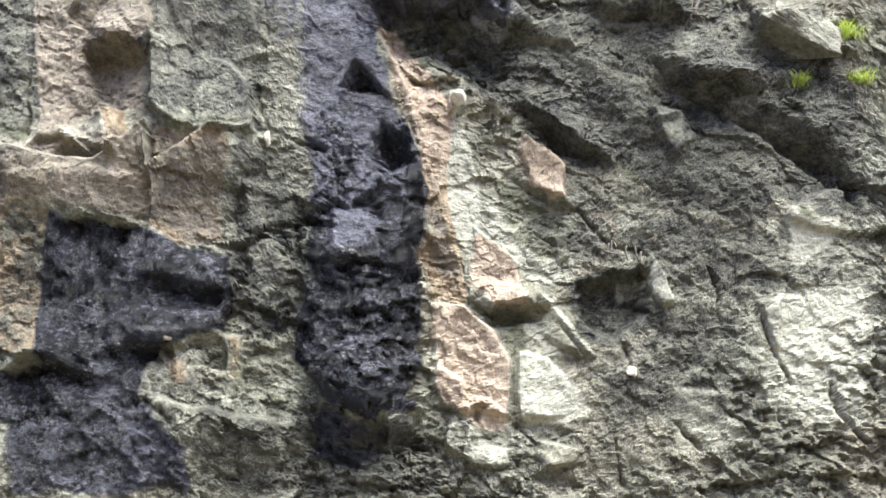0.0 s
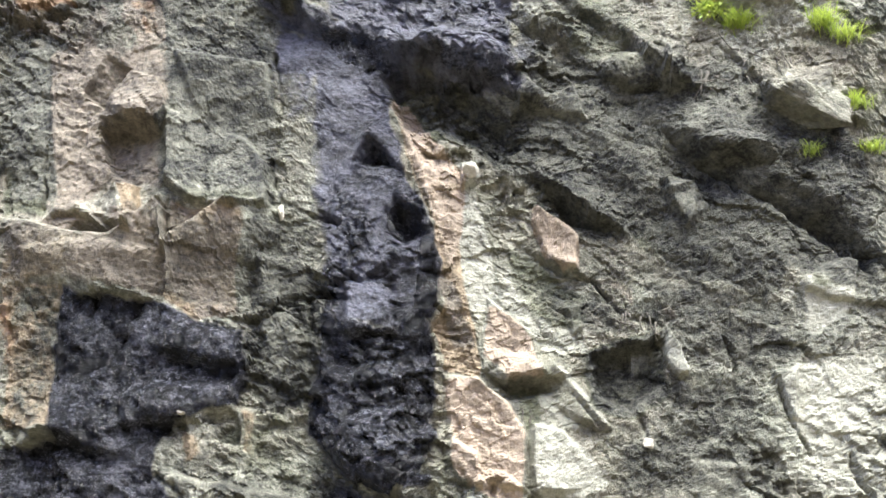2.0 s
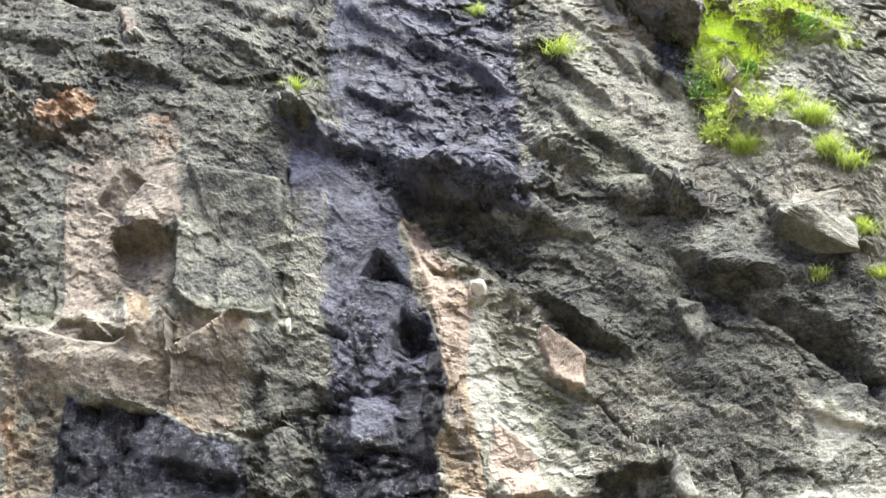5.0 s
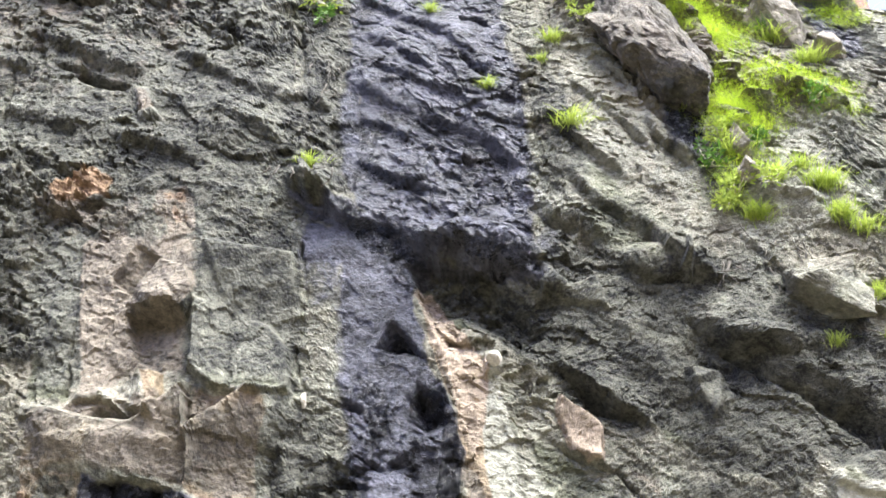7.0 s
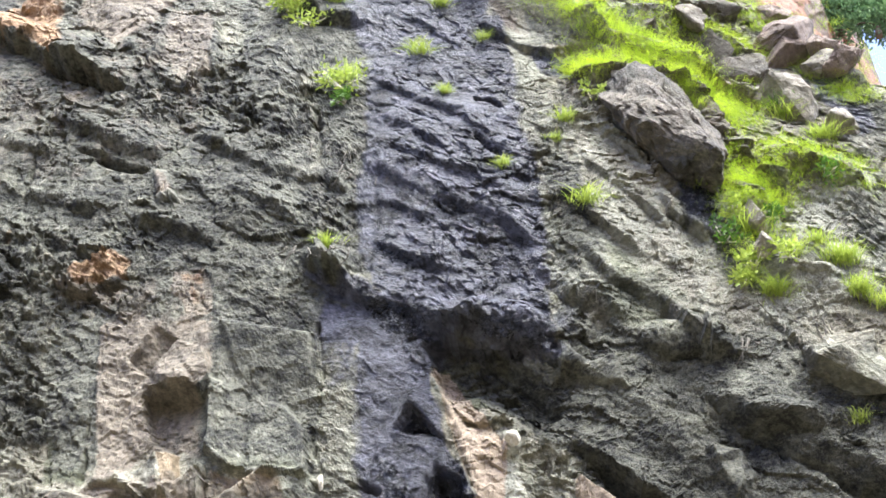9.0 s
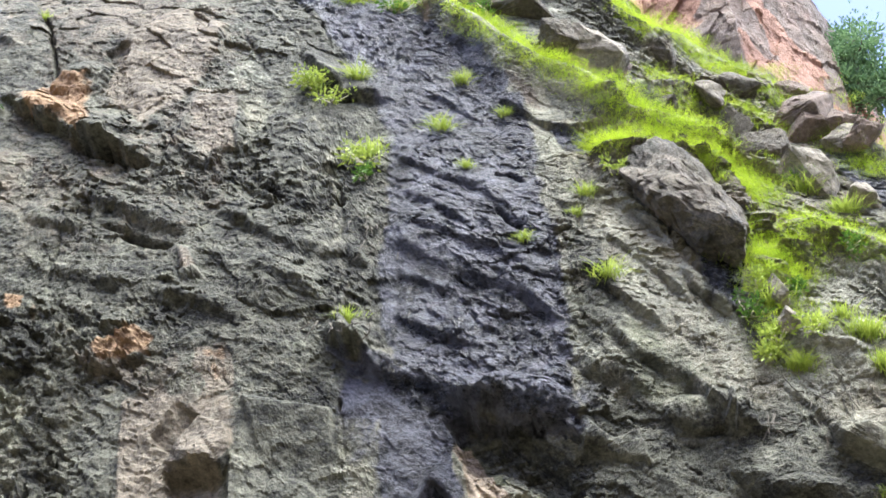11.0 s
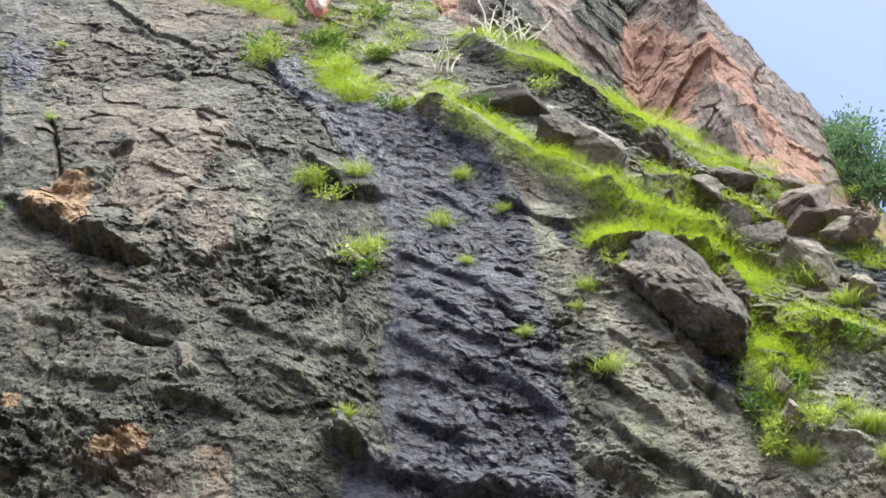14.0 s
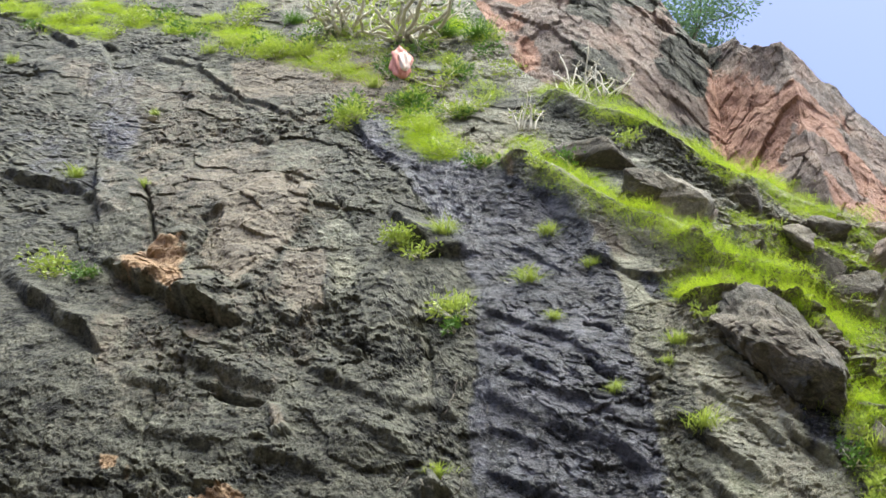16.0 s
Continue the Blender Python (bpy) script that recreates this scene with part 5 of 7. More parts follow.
stain_shade("wet", 1, 0.02, [(-0.7, 6.09), (-0.6, 6.31), (-0.38, 6.2), (-0.34, 5.91), (-0.56, 5.84), (-0.68, 5.87)])
stain_shade("wet", 1, 0.02, [(-1.06, 6.68), (-0.84, 6.94), (-0.6, 6.63), (-0.84, 6.61)])
stain_shade("wet", 0.95, 0.03, [(-0.38, 6.22), (-0.16, 5.85), (-0.22, 4.99), (-0.4, 5.01), (-0.36, 5.72)])
stain_shade("wet", 0.75, 0.05, [(-1.32, 6.46), (-0.94, 6.2), (-0.84, 5.72), (-1.04, 5.58), (-1.26, 5.92)])
stain_shade("wet", 0.8, 0.05, [(-1.3, 4.84), (-0.6, 4.94), (-0.22, 4.99), (-0.22, 4.5), (-1.3, 4.49)])
stain_shade("dark", -0.5, 0.1, [(-0.6, 7.17), (0.92, 6.44), (0.86, 5.02), (1.04, 4.06), (1.44, 3.2), (-0.06, 3.21), (-0.18, 4.98)])
stain_shade("wet", -0.5, 0.1, [(-1.26, 8.67), (0.1, 8.82), (0.58, 8.23), (0.5, 7.66), (-0.2, 7.9)])
stain_shade("dark", 0.5, 0.2, [(-5.08, 8.71), (-1.94, 8.68), (-1.84, 6.16), (-2.98, 6.46), (-4.76, 6.24)])
stain_shade("dark", 0.5, 0.15, [(-4.78, 6.15), (-2.08, 6.02), (-2.2, 4.91), (-3.26, 5.32), (-4.6, 5.37)])
stain_shade("dark", 0.55, 0.15, [(-4.6, 5.37), (-3.96, 5.37), (-3.9, 3.81), (-4.38, 3.81)])
stain_shade("moss", 0.5, 0.1, [(-2.14, 5.54), (-1.4, 5.46), (-1.38, 3.88), (-2.08, 3.98)])
stain_shade("dark", 0.5, 0.15, [(0.3, 5.65), (1.66, 5.24), (2.08, 4.71), (1.38, 4.64), (0.74, 4.99)])
stain_shade("dark", 0.55, 0.15, [(2.04, 4.42), (3.16, 4.38), (3.12, 3.17), (1.56, 3.21)])
stain_shade("dark", 0.6, 0.2, [(-7.76, 14.07), (-4.94, 12.34), (-3.72, 12.27), (-2.42, 11.86), (-2, 8.16), (-5.82, 8.17)])
stain_shade("dark", 0.55, 0.15, [(-4.76, 17.73), (-3.16, 16.26), (-2.14, 13.68), (-2.36, 11.84), (-3.28, 11.99)])
stain_shade("dark", 0.6, 0.1, [(-2.44, 13.07), (-1.62, 12.83), (-1.46, 10.35), (-1.66, 8.68), (-1.9, 8.7)])
stain_shade("moss", -0.5, 0.3, [(-10.94, 22.45), (-3.4, 21.59), (-1.84, 8), (-5.82, 8.17)])
stain_shade("dark", 0.62, 0.2, [(-7.06, 12.98), (-2.5, 12.86), (-1.96, 8.69), (-2.76, 8.56), (-6.04, 9.33)])
stain_shade("dark", 0.6, 0.12, [(0.52, 11.48), (1.18, 10.35), (1.34, 8.58), (0.72, 8.47)])
stain_shade("dark", -0.7, 0.15, [(2.92, 9.86), (4.42, 10.19), (3.88, 7.89), (2.76, 7.89)])
stain_shade("tan", -0.5, 0.15, [(1.08, 11.39), (2.6, 9.86), (4.42, 10.19), (3.88, 7.89), (0.66, 7.83)])
stain_shade("pale", 0.55, 0.15, [(2.9, 9.66), (3.94, 10.46), (4.42, 10.19), (3.88, 7.89), (2.84, 7.88)])
stain_shade("pale", 0.5, 0.15, [(0.96, 11.25), (1.6, 11.35), (2.24, 9.95), (2.74, 8.98), (2.76, 7.89), (1.72, 8.08), (0.98, 9.78)])
stain_shade("slate", 0.35, 0.1, [(1.74, 10.59), (2.32, 9.86), (2.68, 9.15), (2.44, 8.82), (1.9, 9.58)])
stain_shade("dark", 0.7, 0.1, [(2.5, 9.69), (2.82, 9.32), (2.86, 8.47), (2.54, 8.67)])
# far west undercut: its shade is put into the colour
stain_shade("dark", 1, 0.1, [(-9.33, 13.8), (-8.08, 12.81), (-6.98, 11.78), (-6.64, 10.47), (-7.84, 10.46)])
stain_shade("tan", 0.5, 0.2, [(-13.6, 24.81), (-7.14, 20.55), (-4.58, 15.61), (-5.52, 14.21), (-7.18, 14.74), (-10.03, 20.11)])
stain_shade("slate", 0.45, 0.15, [(-12.06, 19.72), (-10.31, 19.11), (-8.06, 15.88), (-9.89, 16.53)])
stain_shade("slate", 0.45, 0.1, [(-11.43, 22.96), (-10.17, 22.77), (-8.32, 18.12), (-9.47, 18.03)])
stain_shade("dark", 0.62, 0.15, [(-5.08, 8.71), (-2.04, 8.74), (-1.84, 6.16), (-2.98, 6.46), (-4.76, 6.24)])
stain_shade("tan", 0.55, 0.1, [(-4.48, 8.19), (-3.1, 8.19), (-3.08, 6.45), (-4.16, 6.2)])
stain_shade("tan", 0.55, 0.1, [(-4.72, 6.08), (-3.02, 6.35), (-2.1, 6.11), (-2.22, 4.95), (-3.26, 5.41), (-4.6, 5.37)])
stain_shade("pale", -0.5, 0.1, [(-3.08, 6.45), (-2.34, 6.19), (-2.36, 5.54), (-2.96, 5.52)])
stain_shade("dark", 0.62, 0.2, [(-9.33, 18.16), (-6.66, 18.13), (-4.66, 16.02), (-4.16, 13.23), (-5.56, 13.07), (-7.78, 14.1)])
stain_shade("dark", 0.55, 0.2, [(-11.01, 22.46), (-4.92, 21.62), (-2.38, 16), (-3.92, 16.1), (-6.8, 18.17), (-9.33, 18.16)])
stain_shade("dark", 0.6, 0.15, [(-1.44, 10.36), (0.3, 9.42), (0.42, 7.75), (-1.36, 8.01)])
stain_shade("dark", 0.7, 0.12, [(-7.06, 12.98), (-2.58, 12.86), (-2.2, 10.53), (-4.04, 10.05), (-6.48, 11)])
stain_shade("dark", 0.6, 0.12, [(-5.82, 8.56), (-3.84, 8.39), (-3.44, 7.75), (-4.02, 6.57), (-5.36, 6.58)])
stain_shade("moss", -0.6, 0.15, [(-3.9, 8.38), (-2.06, 7.86), (-1.9, 6.32), (-3.66, 6.59)])
stain_shade("dark", 0.7, 0.1, [(-3.18, 8.2), (-1.94, 8.21), (-1.84, 6.16), (-2.08, 6.17), (-3.06, 7.25)])
stain_shade("dark", 0.62, 0.1, [(-2.1, 6.11), (-1.42, 5.99), (-1.34, 5.44), (-1.38, 3.97), (-2.08, 3.97)])
# the same shadow band, widened in colour
stain_shade("dark", 0.75, 0.12, [(0.74, 8.21), (2.22, 7.68), (3.46, 6.32), (4.38, 5.78), (4.26, 5.15), (2.82, 5.68), (1.72, 5.84), (0.82, 6.58)])
stain_shade("dark", 0.6, 0.12, [(-4.72, 6.11), (-4, 6.05), (-2.92, 5.82), (-2.36, 6.08), (-2.2, 5.04), (-3.26, 5.32), (-4.6, 5.37)])
stain_shade("dark", 0.55, 0.1, [(-4.44, 8.05), (-3.76, 8.13), (-3.8, 7.29), (-3.64, 6.67), (-4.16, 6.2)])
stain_shade("slate", 1, 0.08, [(-1.2, 6.38), (-0.74, 6.49), (-0.3, 5.61), (-0.26, 4.97), (-1.14, 4.87)])
stain_shade("dark", 0.7, 0.15, [(-8.84, 17.18), (-7.1, 17.71), (-5.94, 15.21), (-5.56, 13.07), (-7.78, 14.1)])
stain_shade("pale", 0.5, 0.15, [(3.46, 11.23), (4.8, 11.01), (3.88, 7.89), (2.98, 7.89)])
stain_shade("dark", -0.6, 0.15, [(3.8, 11.97), (5.26, 12.32), (3.88, 7.89), (2.98, 7.89)])
stain_shade("dark", 0.8, 0.1, [(0.66, 8.46), (1.08, 8.09), (1.76, 7.49), (2.44, 6.89), (1.82, 6.55), (1.04, 6.94), (0.62, 7.47)])
# west lips and hollows: shade painted over the carved recesses, down to z 10
stain_shade("dark", 1, 0.08, [(-7.66, 13.86), (-6.72, 13.18), (-5.82, 12.93), (-4.76, 12.21), (-4.96, 11.91), (-6.3, 12.49), (-7.28, 12.59)])
stain_shade("dark", 0.85, 0.1, [(-7.9, 16.3), (-7.38, 16.03), (-6.82, 14.4), (-7.26, 14.55)])
stain_shade("dark", 0.7, 0.1, [(-6.7, 15.61), (-5.94, 15.21), (-5.84, 14.4), (-6.26, 14.29)])
stain_shade("dark", 0.75, 0.12, [(-4.96, 13.08), (-3.7, 12.41), (-2.68, 12.64), (-2.44, 11.85), (-3.68, 11.76)])
stain_shade("dark", 0.9, 0.05, [(-5.5, 11.09), (-4.4, 10.62), (-4.4, 10.36), (-5.18, 10.65)])
stain_shade("tan", 0.6, 0.12, [(-6.88, 16.56), (-4.68, 16.16), (-4.66, 13.86), (-5.54, 13.48)])
stain_shade("slate", 0.7, 0.12, [(-1.78, 14.16), (-0.24, 14.39), (0.26, 13.1), (0.42, 11.63), (-0.8, 12.09), (-1.58, 12.42)])
stain_shade("tan", 0.75, 0.12, [(-7.9, 22.6), (-4.64, 22.77), (-2.7, 20.16), (-3.54, 18.55), (-5.2, 20.06), (-7.2, 20.25)])
stain_shade("rust", 0.4, 0.1, [(-6.18, 22.62), (-4.46, 21.88), (-3.78, 20.29), (-5.14, 20.33)])
stain_shade("dark", 0.85, 0.1, [(-2.78, 20.96), (-1.48, 19.96), (-0.26, 18.03), (1.12, 16.72), (1.2, 15.91), (0.18, 15.97), (-0.72, 17.23), (-2.1, 19.19)])
stain_shade("dark", 0.85, 0.1, [(-4.92, 19.36), (-3.86, 17.77), (-2.78, 15.73), (-1.96, 14.41), (-2.64, 14.35), (-3.78, 16.29)])
stain_shade("dark", 0.7, 0.12, [(0.62, 17.24), (1.56, 17.66), (2.5, 16.69), (2.02, 15.35), (1.02, 15.67)])
stain_shade("tan", 0.6, 0.08, [(-1.98, 16.77), (-1.22, 16.02), (-1.26, 14.98), (-1.68, 14.91)])
stain_shade("dark", 0.68, 0.12, [(-5.08, 8.35), (-3.18, 8.2), (-3.08, 6.45), (-4.76, 6.24)])
stain_shade("tan", 0.6, 0.1, [(-4.48, 8.19), (-3.18, 8.2), (-3.08, 6.45), (-4.18, 6.26)])
stain_shade("dark", 0.62, 0.12, [(-4.72, 6.08), (-2.12, 6.11), (-2.2, 4.96), (-3.26, 5.32), (-4.6, 5.37)])
stain_shade("slate", -0.9, 0.04, [(-0.76, 7.47), (-0.52, 7.5), (-0.14, 6.9), (0.16, 6.5), (0.06, 5.95), (-0.06, 5.54), (-0.22, 5.81), (-0.26, 6.3), (-0.48, 6.9)])
stain_shade("wet", -0.9, 0.04, [(-0.76, 7.47), (-0.52, 7.5), (-0.14, 6.9), (0.16, 6.5), (0.06, 5.95), (-0.06, 5.54), (-0.22, 5.81), (-0.26, 6.3), (-0.48, 6.9)])
stain_shade("dark", -0.8, 0.05, [(-0.76, 7.47), (-0.52, 7.5), (-0.14, 6.9), (0.16, 6.5), (0.06, 5.95), (-0.06, 5.54), (-0.22, 5.81), (-0.26, 6.3), (-0.48, 6.9)])
stain_shade("rose", 0.95, 0.05, [(-0.76, 7.47), (-0.52, 7.5), (-0.14, 6.9), (0.16, 6.5), (0.06, 5.95), (-0.06, 5.54), (-0.22, 5.81), (-0.26, 6.3), (-0.48, 6.9)])
stain_shade("ochre", 0.8, 0.05, [(-0.26, 6.3), (0.06, 6.01), (0.14, 5.51), (-0, 4.83), (-0.16, 5.04), (-0.22, 5.72)])
stain_shade("tan", 0.7, 0.05, [(-0.32, 5.66), (-0.02, 5.41), (0.18, 4.7), (-0.06, 4.75)])
stain_shade("moss", 0.8, 0.1, [(-0.56, 7.77), (-0, 7.66), (0.48, 7.11), (0.22, 6.75), (-0.16, 7.05)])
# shadow band again, its west half painted darker
stain_shade("dark", 0.9, 0.1, [(0.48, 7.57), (1.42, 7.49), (2.24, 6.91), (3.02, 6.27), (2.72, 5.96), (1.92, 6.48), (0.84, 6.97)])
stain_shade("moss", 0.6, 0.12, [(1.06, 6.94), (2.18, 6.37), (2.92, 5.67), (2.12, 5.49), (1.46, 6.05)])
stain_shade("slate", -0.5, 0.1, [(-1.92, 7.88), (-1.42, 7.88), (-1.36, 6.96), (-1.58, 6.38), (-1.86, 6.53)])
stain_shade("pale", 0.45, 0.1, [(-1.92, 7.51), (-1.36, 7.5), (-1.38, 6.66), (-1.8, 6.53)])
stain_shade("wet", -0.6, 0.08, [(-0.8, 7.98), (0.48, 7.57), (1, 7.28), (0.84, 6.64), (-0.12, 6.83), (-0.76, 7.42)])
stain_shade("slate", -0.6, 0.08, [(-0.62, 7.88), (0.52, 7.52), (1, 7.21), (0.84, 6.64), (-0.12, 6.83), (-0.7, 7.45)])
stain_shade("moss", 0.6, 0.1, [(-0.66, 7.8), (0.22, 7.62), (0.82, 6.86), (0.22, 6.73), (-0.36, 7.31)])
stain_shade("slate", -1, 0.15, [(-9.68, 14.6), (-7.12, 12.65), (-6.32, 10.25), (-7.64, 10.05)])
stain_shade("wet", -0.9, 0.15, [(-9.68, 14.6), (-7.12, 12.65), (-6.32, 10.25), (-7.64, 10.05)])
# far west undercut painted darker still, as shade
stain_shade("dark", 0.9, 0.15, [(-9.33, 13.87), (-7.82, 12.92), (-6.88, 11.86), (-6.48, 10.47), (-7.76, 10.25)])
stain_shade("dark", 0.72, 0.2, [(-9.61, 18.76), (-7.1, 18.54), (-6.02, 16.28), (-5.66, 13.9), (-7.76, 14.09)])
stain_shade("dark", 0.66, 0.15, [(-4.96, 17.82), (-3.16, 16.26), (-2.18, 13.63), (-2.84, 13.64), (-4.1, 15.08)])


def blurred(a, n):
    """A running mean along rows and columns."""
    for axis in (0, 1):
        for _ in range(2):
            p = np.concatenate([np.repeat(np.take(a, [0], axis), n, axis), a, np.repeat(np.take(a, [-1], axis), n, axis)], axis)
            c = np.cumsum(p, axis)
            hi, lo = np.take(c, range(2 * n, p.shape[axis]), axis), np.take(c, range(0, p.shape[axis] - 2 * n), axis)
            a = (hi - lo) / (2 * n)
    return a


# rows spread evenly along the surface, so that undersides are as finely built as faces
depth = cliff_base(X, Z) - blurred(FORM, 7)
step = np.hypot(np.diff(Z, axis=0), 0.8 * np.diff(depth, axis=0))
ARC = np.concatenate([np.zeros((1, len(xs))), np.cumsum(step, 0)])
even = s[:, None] * ARC[-1][None, :]


def respaced(a):
    return np.stack([np.interp(even[:, c], ARC[:, c], a[:, c]) for c in range(len(xs))], 1)


FORM, CALM, Z = respaced(FORM), respaced(CALM), respaced(Z)
STAIN_SHADE = {k: respaced(v) for k, v in STAIN_SHADE.items()}
Y = cliff_base(X, Z) - FORM


ys, zs = blurred(Y, 5), blurred(Z, 5)
col_x, col_y, col_z = np.gradient(X, axis=1), np.gradient(ys, axis=1), np.gradient(zs, axis=1)
row_y, row_z = np.gradient(ys, axis=0), np.gradient(zs, axis=0)
nx, ny, nz = -(row_z * col_y - row_y * col_z), -(-row_z * col_x), -(row_y * col_x)
nx, ny, nz = -nx, -ny, nz
size = np.sqrt(nx * nx + ny * ny + nz * nz) + 1e-12
nx, ny, nz = nx / size, ny / size, nz / size

# natural relief over the whole face
A = Z + 0.5 * blurred(FORM, 14)
dip = 0.62
U, V = X * math.cos(dip) - A * math.sin(dip), X * math.sin(dip) + A * math.cos(dip)
CALM = np.maximum(CALM, 0.4 * smooth(9.8, 12.8, Z) * (1 - 0.7 * smooth(0.3, 1.8, X)))
keep = 1 - CALM
high = smooth(8.5, 10.5, Z + 0.35 * X)
big = fbm(X / 2.6, A / 2.6, 3, 11)
BX, BZ = X + 0.10 * fbm(X * 1.9, A * 1.9, 4, 71, 0.6), A + 0.10 * fbm(X * 1.9, A * 1.9, 4, 93, 0.6)
f1, e1 = facets(U / 1.9 + 0.5 * fbm(X, A, 3, 3), V / 0.8 + 0.5 * fbm(X, A, 3, 4), 21, 1.6)
f2, e2 = facets(BX / 0.5 + 0.5 * fbm(X * 3, A * 3, 2, 33), BZ / 0.34, 41, 1.8)
f3, e3 = facets(U / 0.27 + 0.6 * fbm(X * 4, A * 4, 2, 8), V / 0.12 + 0.6 * fbm(X * 4, A * 4, 2, 9), 51, 1.6)
f4, e4 = facets(X / 0.1 + 0.5 * fbm(X * 9, A * 9, 2, 18), A / 0.075, 61, 1.6)
rugged = (0.35 + 0.85 * smooth(-0.3, 0.45, fbm(X / 1.7, A / 1.7, 3, 15))) * (1 - 0.35 * smooth(11.0, 14.5, Z)) * (1 + 0.8 * smooth(0.3, 1.8, X) * smooth(9.5, 10.5, Z))


def beds(period, amp, seed, broken):
    """Bedding that breaks off in small overhangs: each bed's lower edge stands out."""
    q = V / period + 0.9 * fbm(X * 0.5 / period, A * 0.5 / period, 3, seed) + broken
    q = q - np.floor(q)
    patch = smooth(-0.1, 0.5, fbm(X * 0.6 / period, A * 0.6 / period, 2, seed + 5))
    return amp * patch * ((1 - q) ** 1.5 * smooth(0, 0.12, q))


relief = 0.16 * big + keep * rugged * ((0.055 - 0.025 * high) * f1 + 0.05 * f2 + (0.036 + 0.012 * high) * f3 + 0.026 * f4)
relief += keep * rugged * (beds(0.62, 0.025, 301, 0.7 * f1) + beds(0.23, 0.018, 311, 0.7 * f2) + beds(0.095, 0.018, 321, 0.7 * f3))
joint = smooth(0.0, 0.4, fbm(X / 1.2, A / 1.2, 3, 29))
relief -= keep * joint * (0.022 * (1 - smooth(0.0, 0.05, e1)) + 0.02 * (1 - smooth(0, 0.08, e2)))
relief += 0.05 * fbm(X * 3.6, A * 4.4, 6, 17, 0.76) * (0.3 + 0.7 * keep)
knobs = 1 - 2.2 * np.abs(fbm(X * 2.2, A * 2.6, 4, 431, 0.6))
relief += 0.018 * knobs * (0.3 + 0.7 * keep)
f5, e5 = facets(U / 1.1 + 0.5 * fbm(X, A, 3, 83), V / 0.55 + 0.4 * fbm(X, A, 3, 84), 71, 1.7)
coarse = 1 - 2.2 * np.abs(fbm(U * 0.55, V * 0.9, 5, 441, 0.62))
relief += smooth(11.5, 15.0, Z) * (1 - 0.6 * smooth(0.0, 1.5, X)) * (1 - 0.75 * STAIN_SHADE["slate"]) * (0.04 * coarse + 0.03 * f5 - 0.02 * (1 - smooth(0, 0.1, e5)) * joint)
fibre = fbm(U * 1.6, V * 9, 4, 411, 0.6)
relief *= 1 - 0.42 * np.maximum(STAIN_SHADE["slate"], 0.7 * STAIN_SHADE["wet"])
relief += STAIN_SHADE["slate"] * (0.012 * fibre + smooth(10.5, 13, Z) * (0.008 * f3 + 0.008 * f4))
lumps = 1 - np.abs(fbm(X * 6, A * 4.5, 3, 401, 0.55)) * 2.2
relief += STAIN_SHADE["wet"] * (1 - 0.8 * smooth(8.5, 9.5, Z)) * (0.012 * lumps * smooth(-0.4, 0.3, fbm(X * 1.3, A * 1.3, 2, 403)) + 0.012 * f4 + 0.012 * f3)
PX, Y, PZ = X + nx * relief, Y + ny * relief, Z + nz * relief
PX[:, 0], PX[:, -1] = X[:, 0], X[:, -1]


def on_cliff(x, z):
    """The cliff's y at (x, z)."""
    i = int(np.clip(np.searchsorted(xs, x), 0, len(xs) - 1))
    j = int(np.clip(np.searchsorted(Z[:, i], z), 0, len(s) - 1))
    return float(Y[j, i])


def sheet(name, gx, gy, gz, mat, stains=None, even_faces=None):
    """A net of points as a mesh."""
    rows, cols = gx.shape
    me = bpy.data.meshes.new(name)
    n = rows * cols
    me.vertices.add(n)
    me.vertices.foreach_set("co", np.stack([gx, gy, gz], -1).astype(np.float32).ravel())
    k = (np.arange(rows - 1)[:, None] * cols + np.arange(cols - 1)[None, :]).ravel()
    quads = np.stack([k, k + 1, k + cols + 1, k + cols], -1).astype(np.int32)
    me.loops.add(quads.size)
    me.loops.foreach_set("vertex_index", quads.ravel())
    me.polygons.add(len(quads))
    me.polygons.foreach_set("loop_start", np.arange(0, quads.size, 4, dtype=np.int32))
    me.polygons.foreach_set("use_smooth", np.zeros(len(quads), bool))
    me.update(calc_edges=True)
    for key, three in (stains or {}).items():
        a = me.attributes.new(key, "FLOAT_COLOR", "POINT")
        a.data.foreach_set("color", np.stack([*three, np.ones_like(three[0])], -1).astype(np.float32).ravel())
    if even_faces is not None:
        a = me.attributes.new("calm", "FLOAT", "POINT")
        a.data.foreach_set("value", even_faces.astype(np.float32).ravel())
    me.materials.append(mat)
    return new(name, me)


def backed(a, how):
    """Adds the rows of the top, which runs back from the rim."""
    return np.concatenate([a, how])


back = np.arange(1, 25)[:, None]
bx = np.repeat(PX[-1:], 24, 0)
by = Y[-1][None, :] + back * 0.28
bz = PZ[-1][None, :] + back * 0.10 + 0.12 * fbm(bx * 1.5, by * 1.5, 3, 19) * np.minimum(1, back / 3)
last = {k: np.repeat(v[-1:], 24, 0) for k, v in STAIN_SHADE.items()}
full = {k: backed(v, last[k]) for k, v in STAIN_SHADE.items()}
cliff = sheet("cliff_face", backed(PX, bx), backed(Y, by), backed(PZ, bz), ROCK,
              {"stain_a": (full["wet"], full["ochre"], full["pale"]), "stain_shade_b": (full["rust"], full["dark"], full["moss"]), "stain_c": (full["slate"], full["tan"], full["rose"])}, backed(CALM, np.repeat(CALM[-1:], 24, 0)))
tagged(cliff, "weathered grey basalt cliff with black wet streaks and ochre patches", "cliff", kind="structure")

# ---- the red cliff behind ----
RED_PLAN = ((-16, 17), (-10, 17.0), (0, 19.5), (4.0, 22.0), (6.0, 20.8), (10, 25), (18, 38))


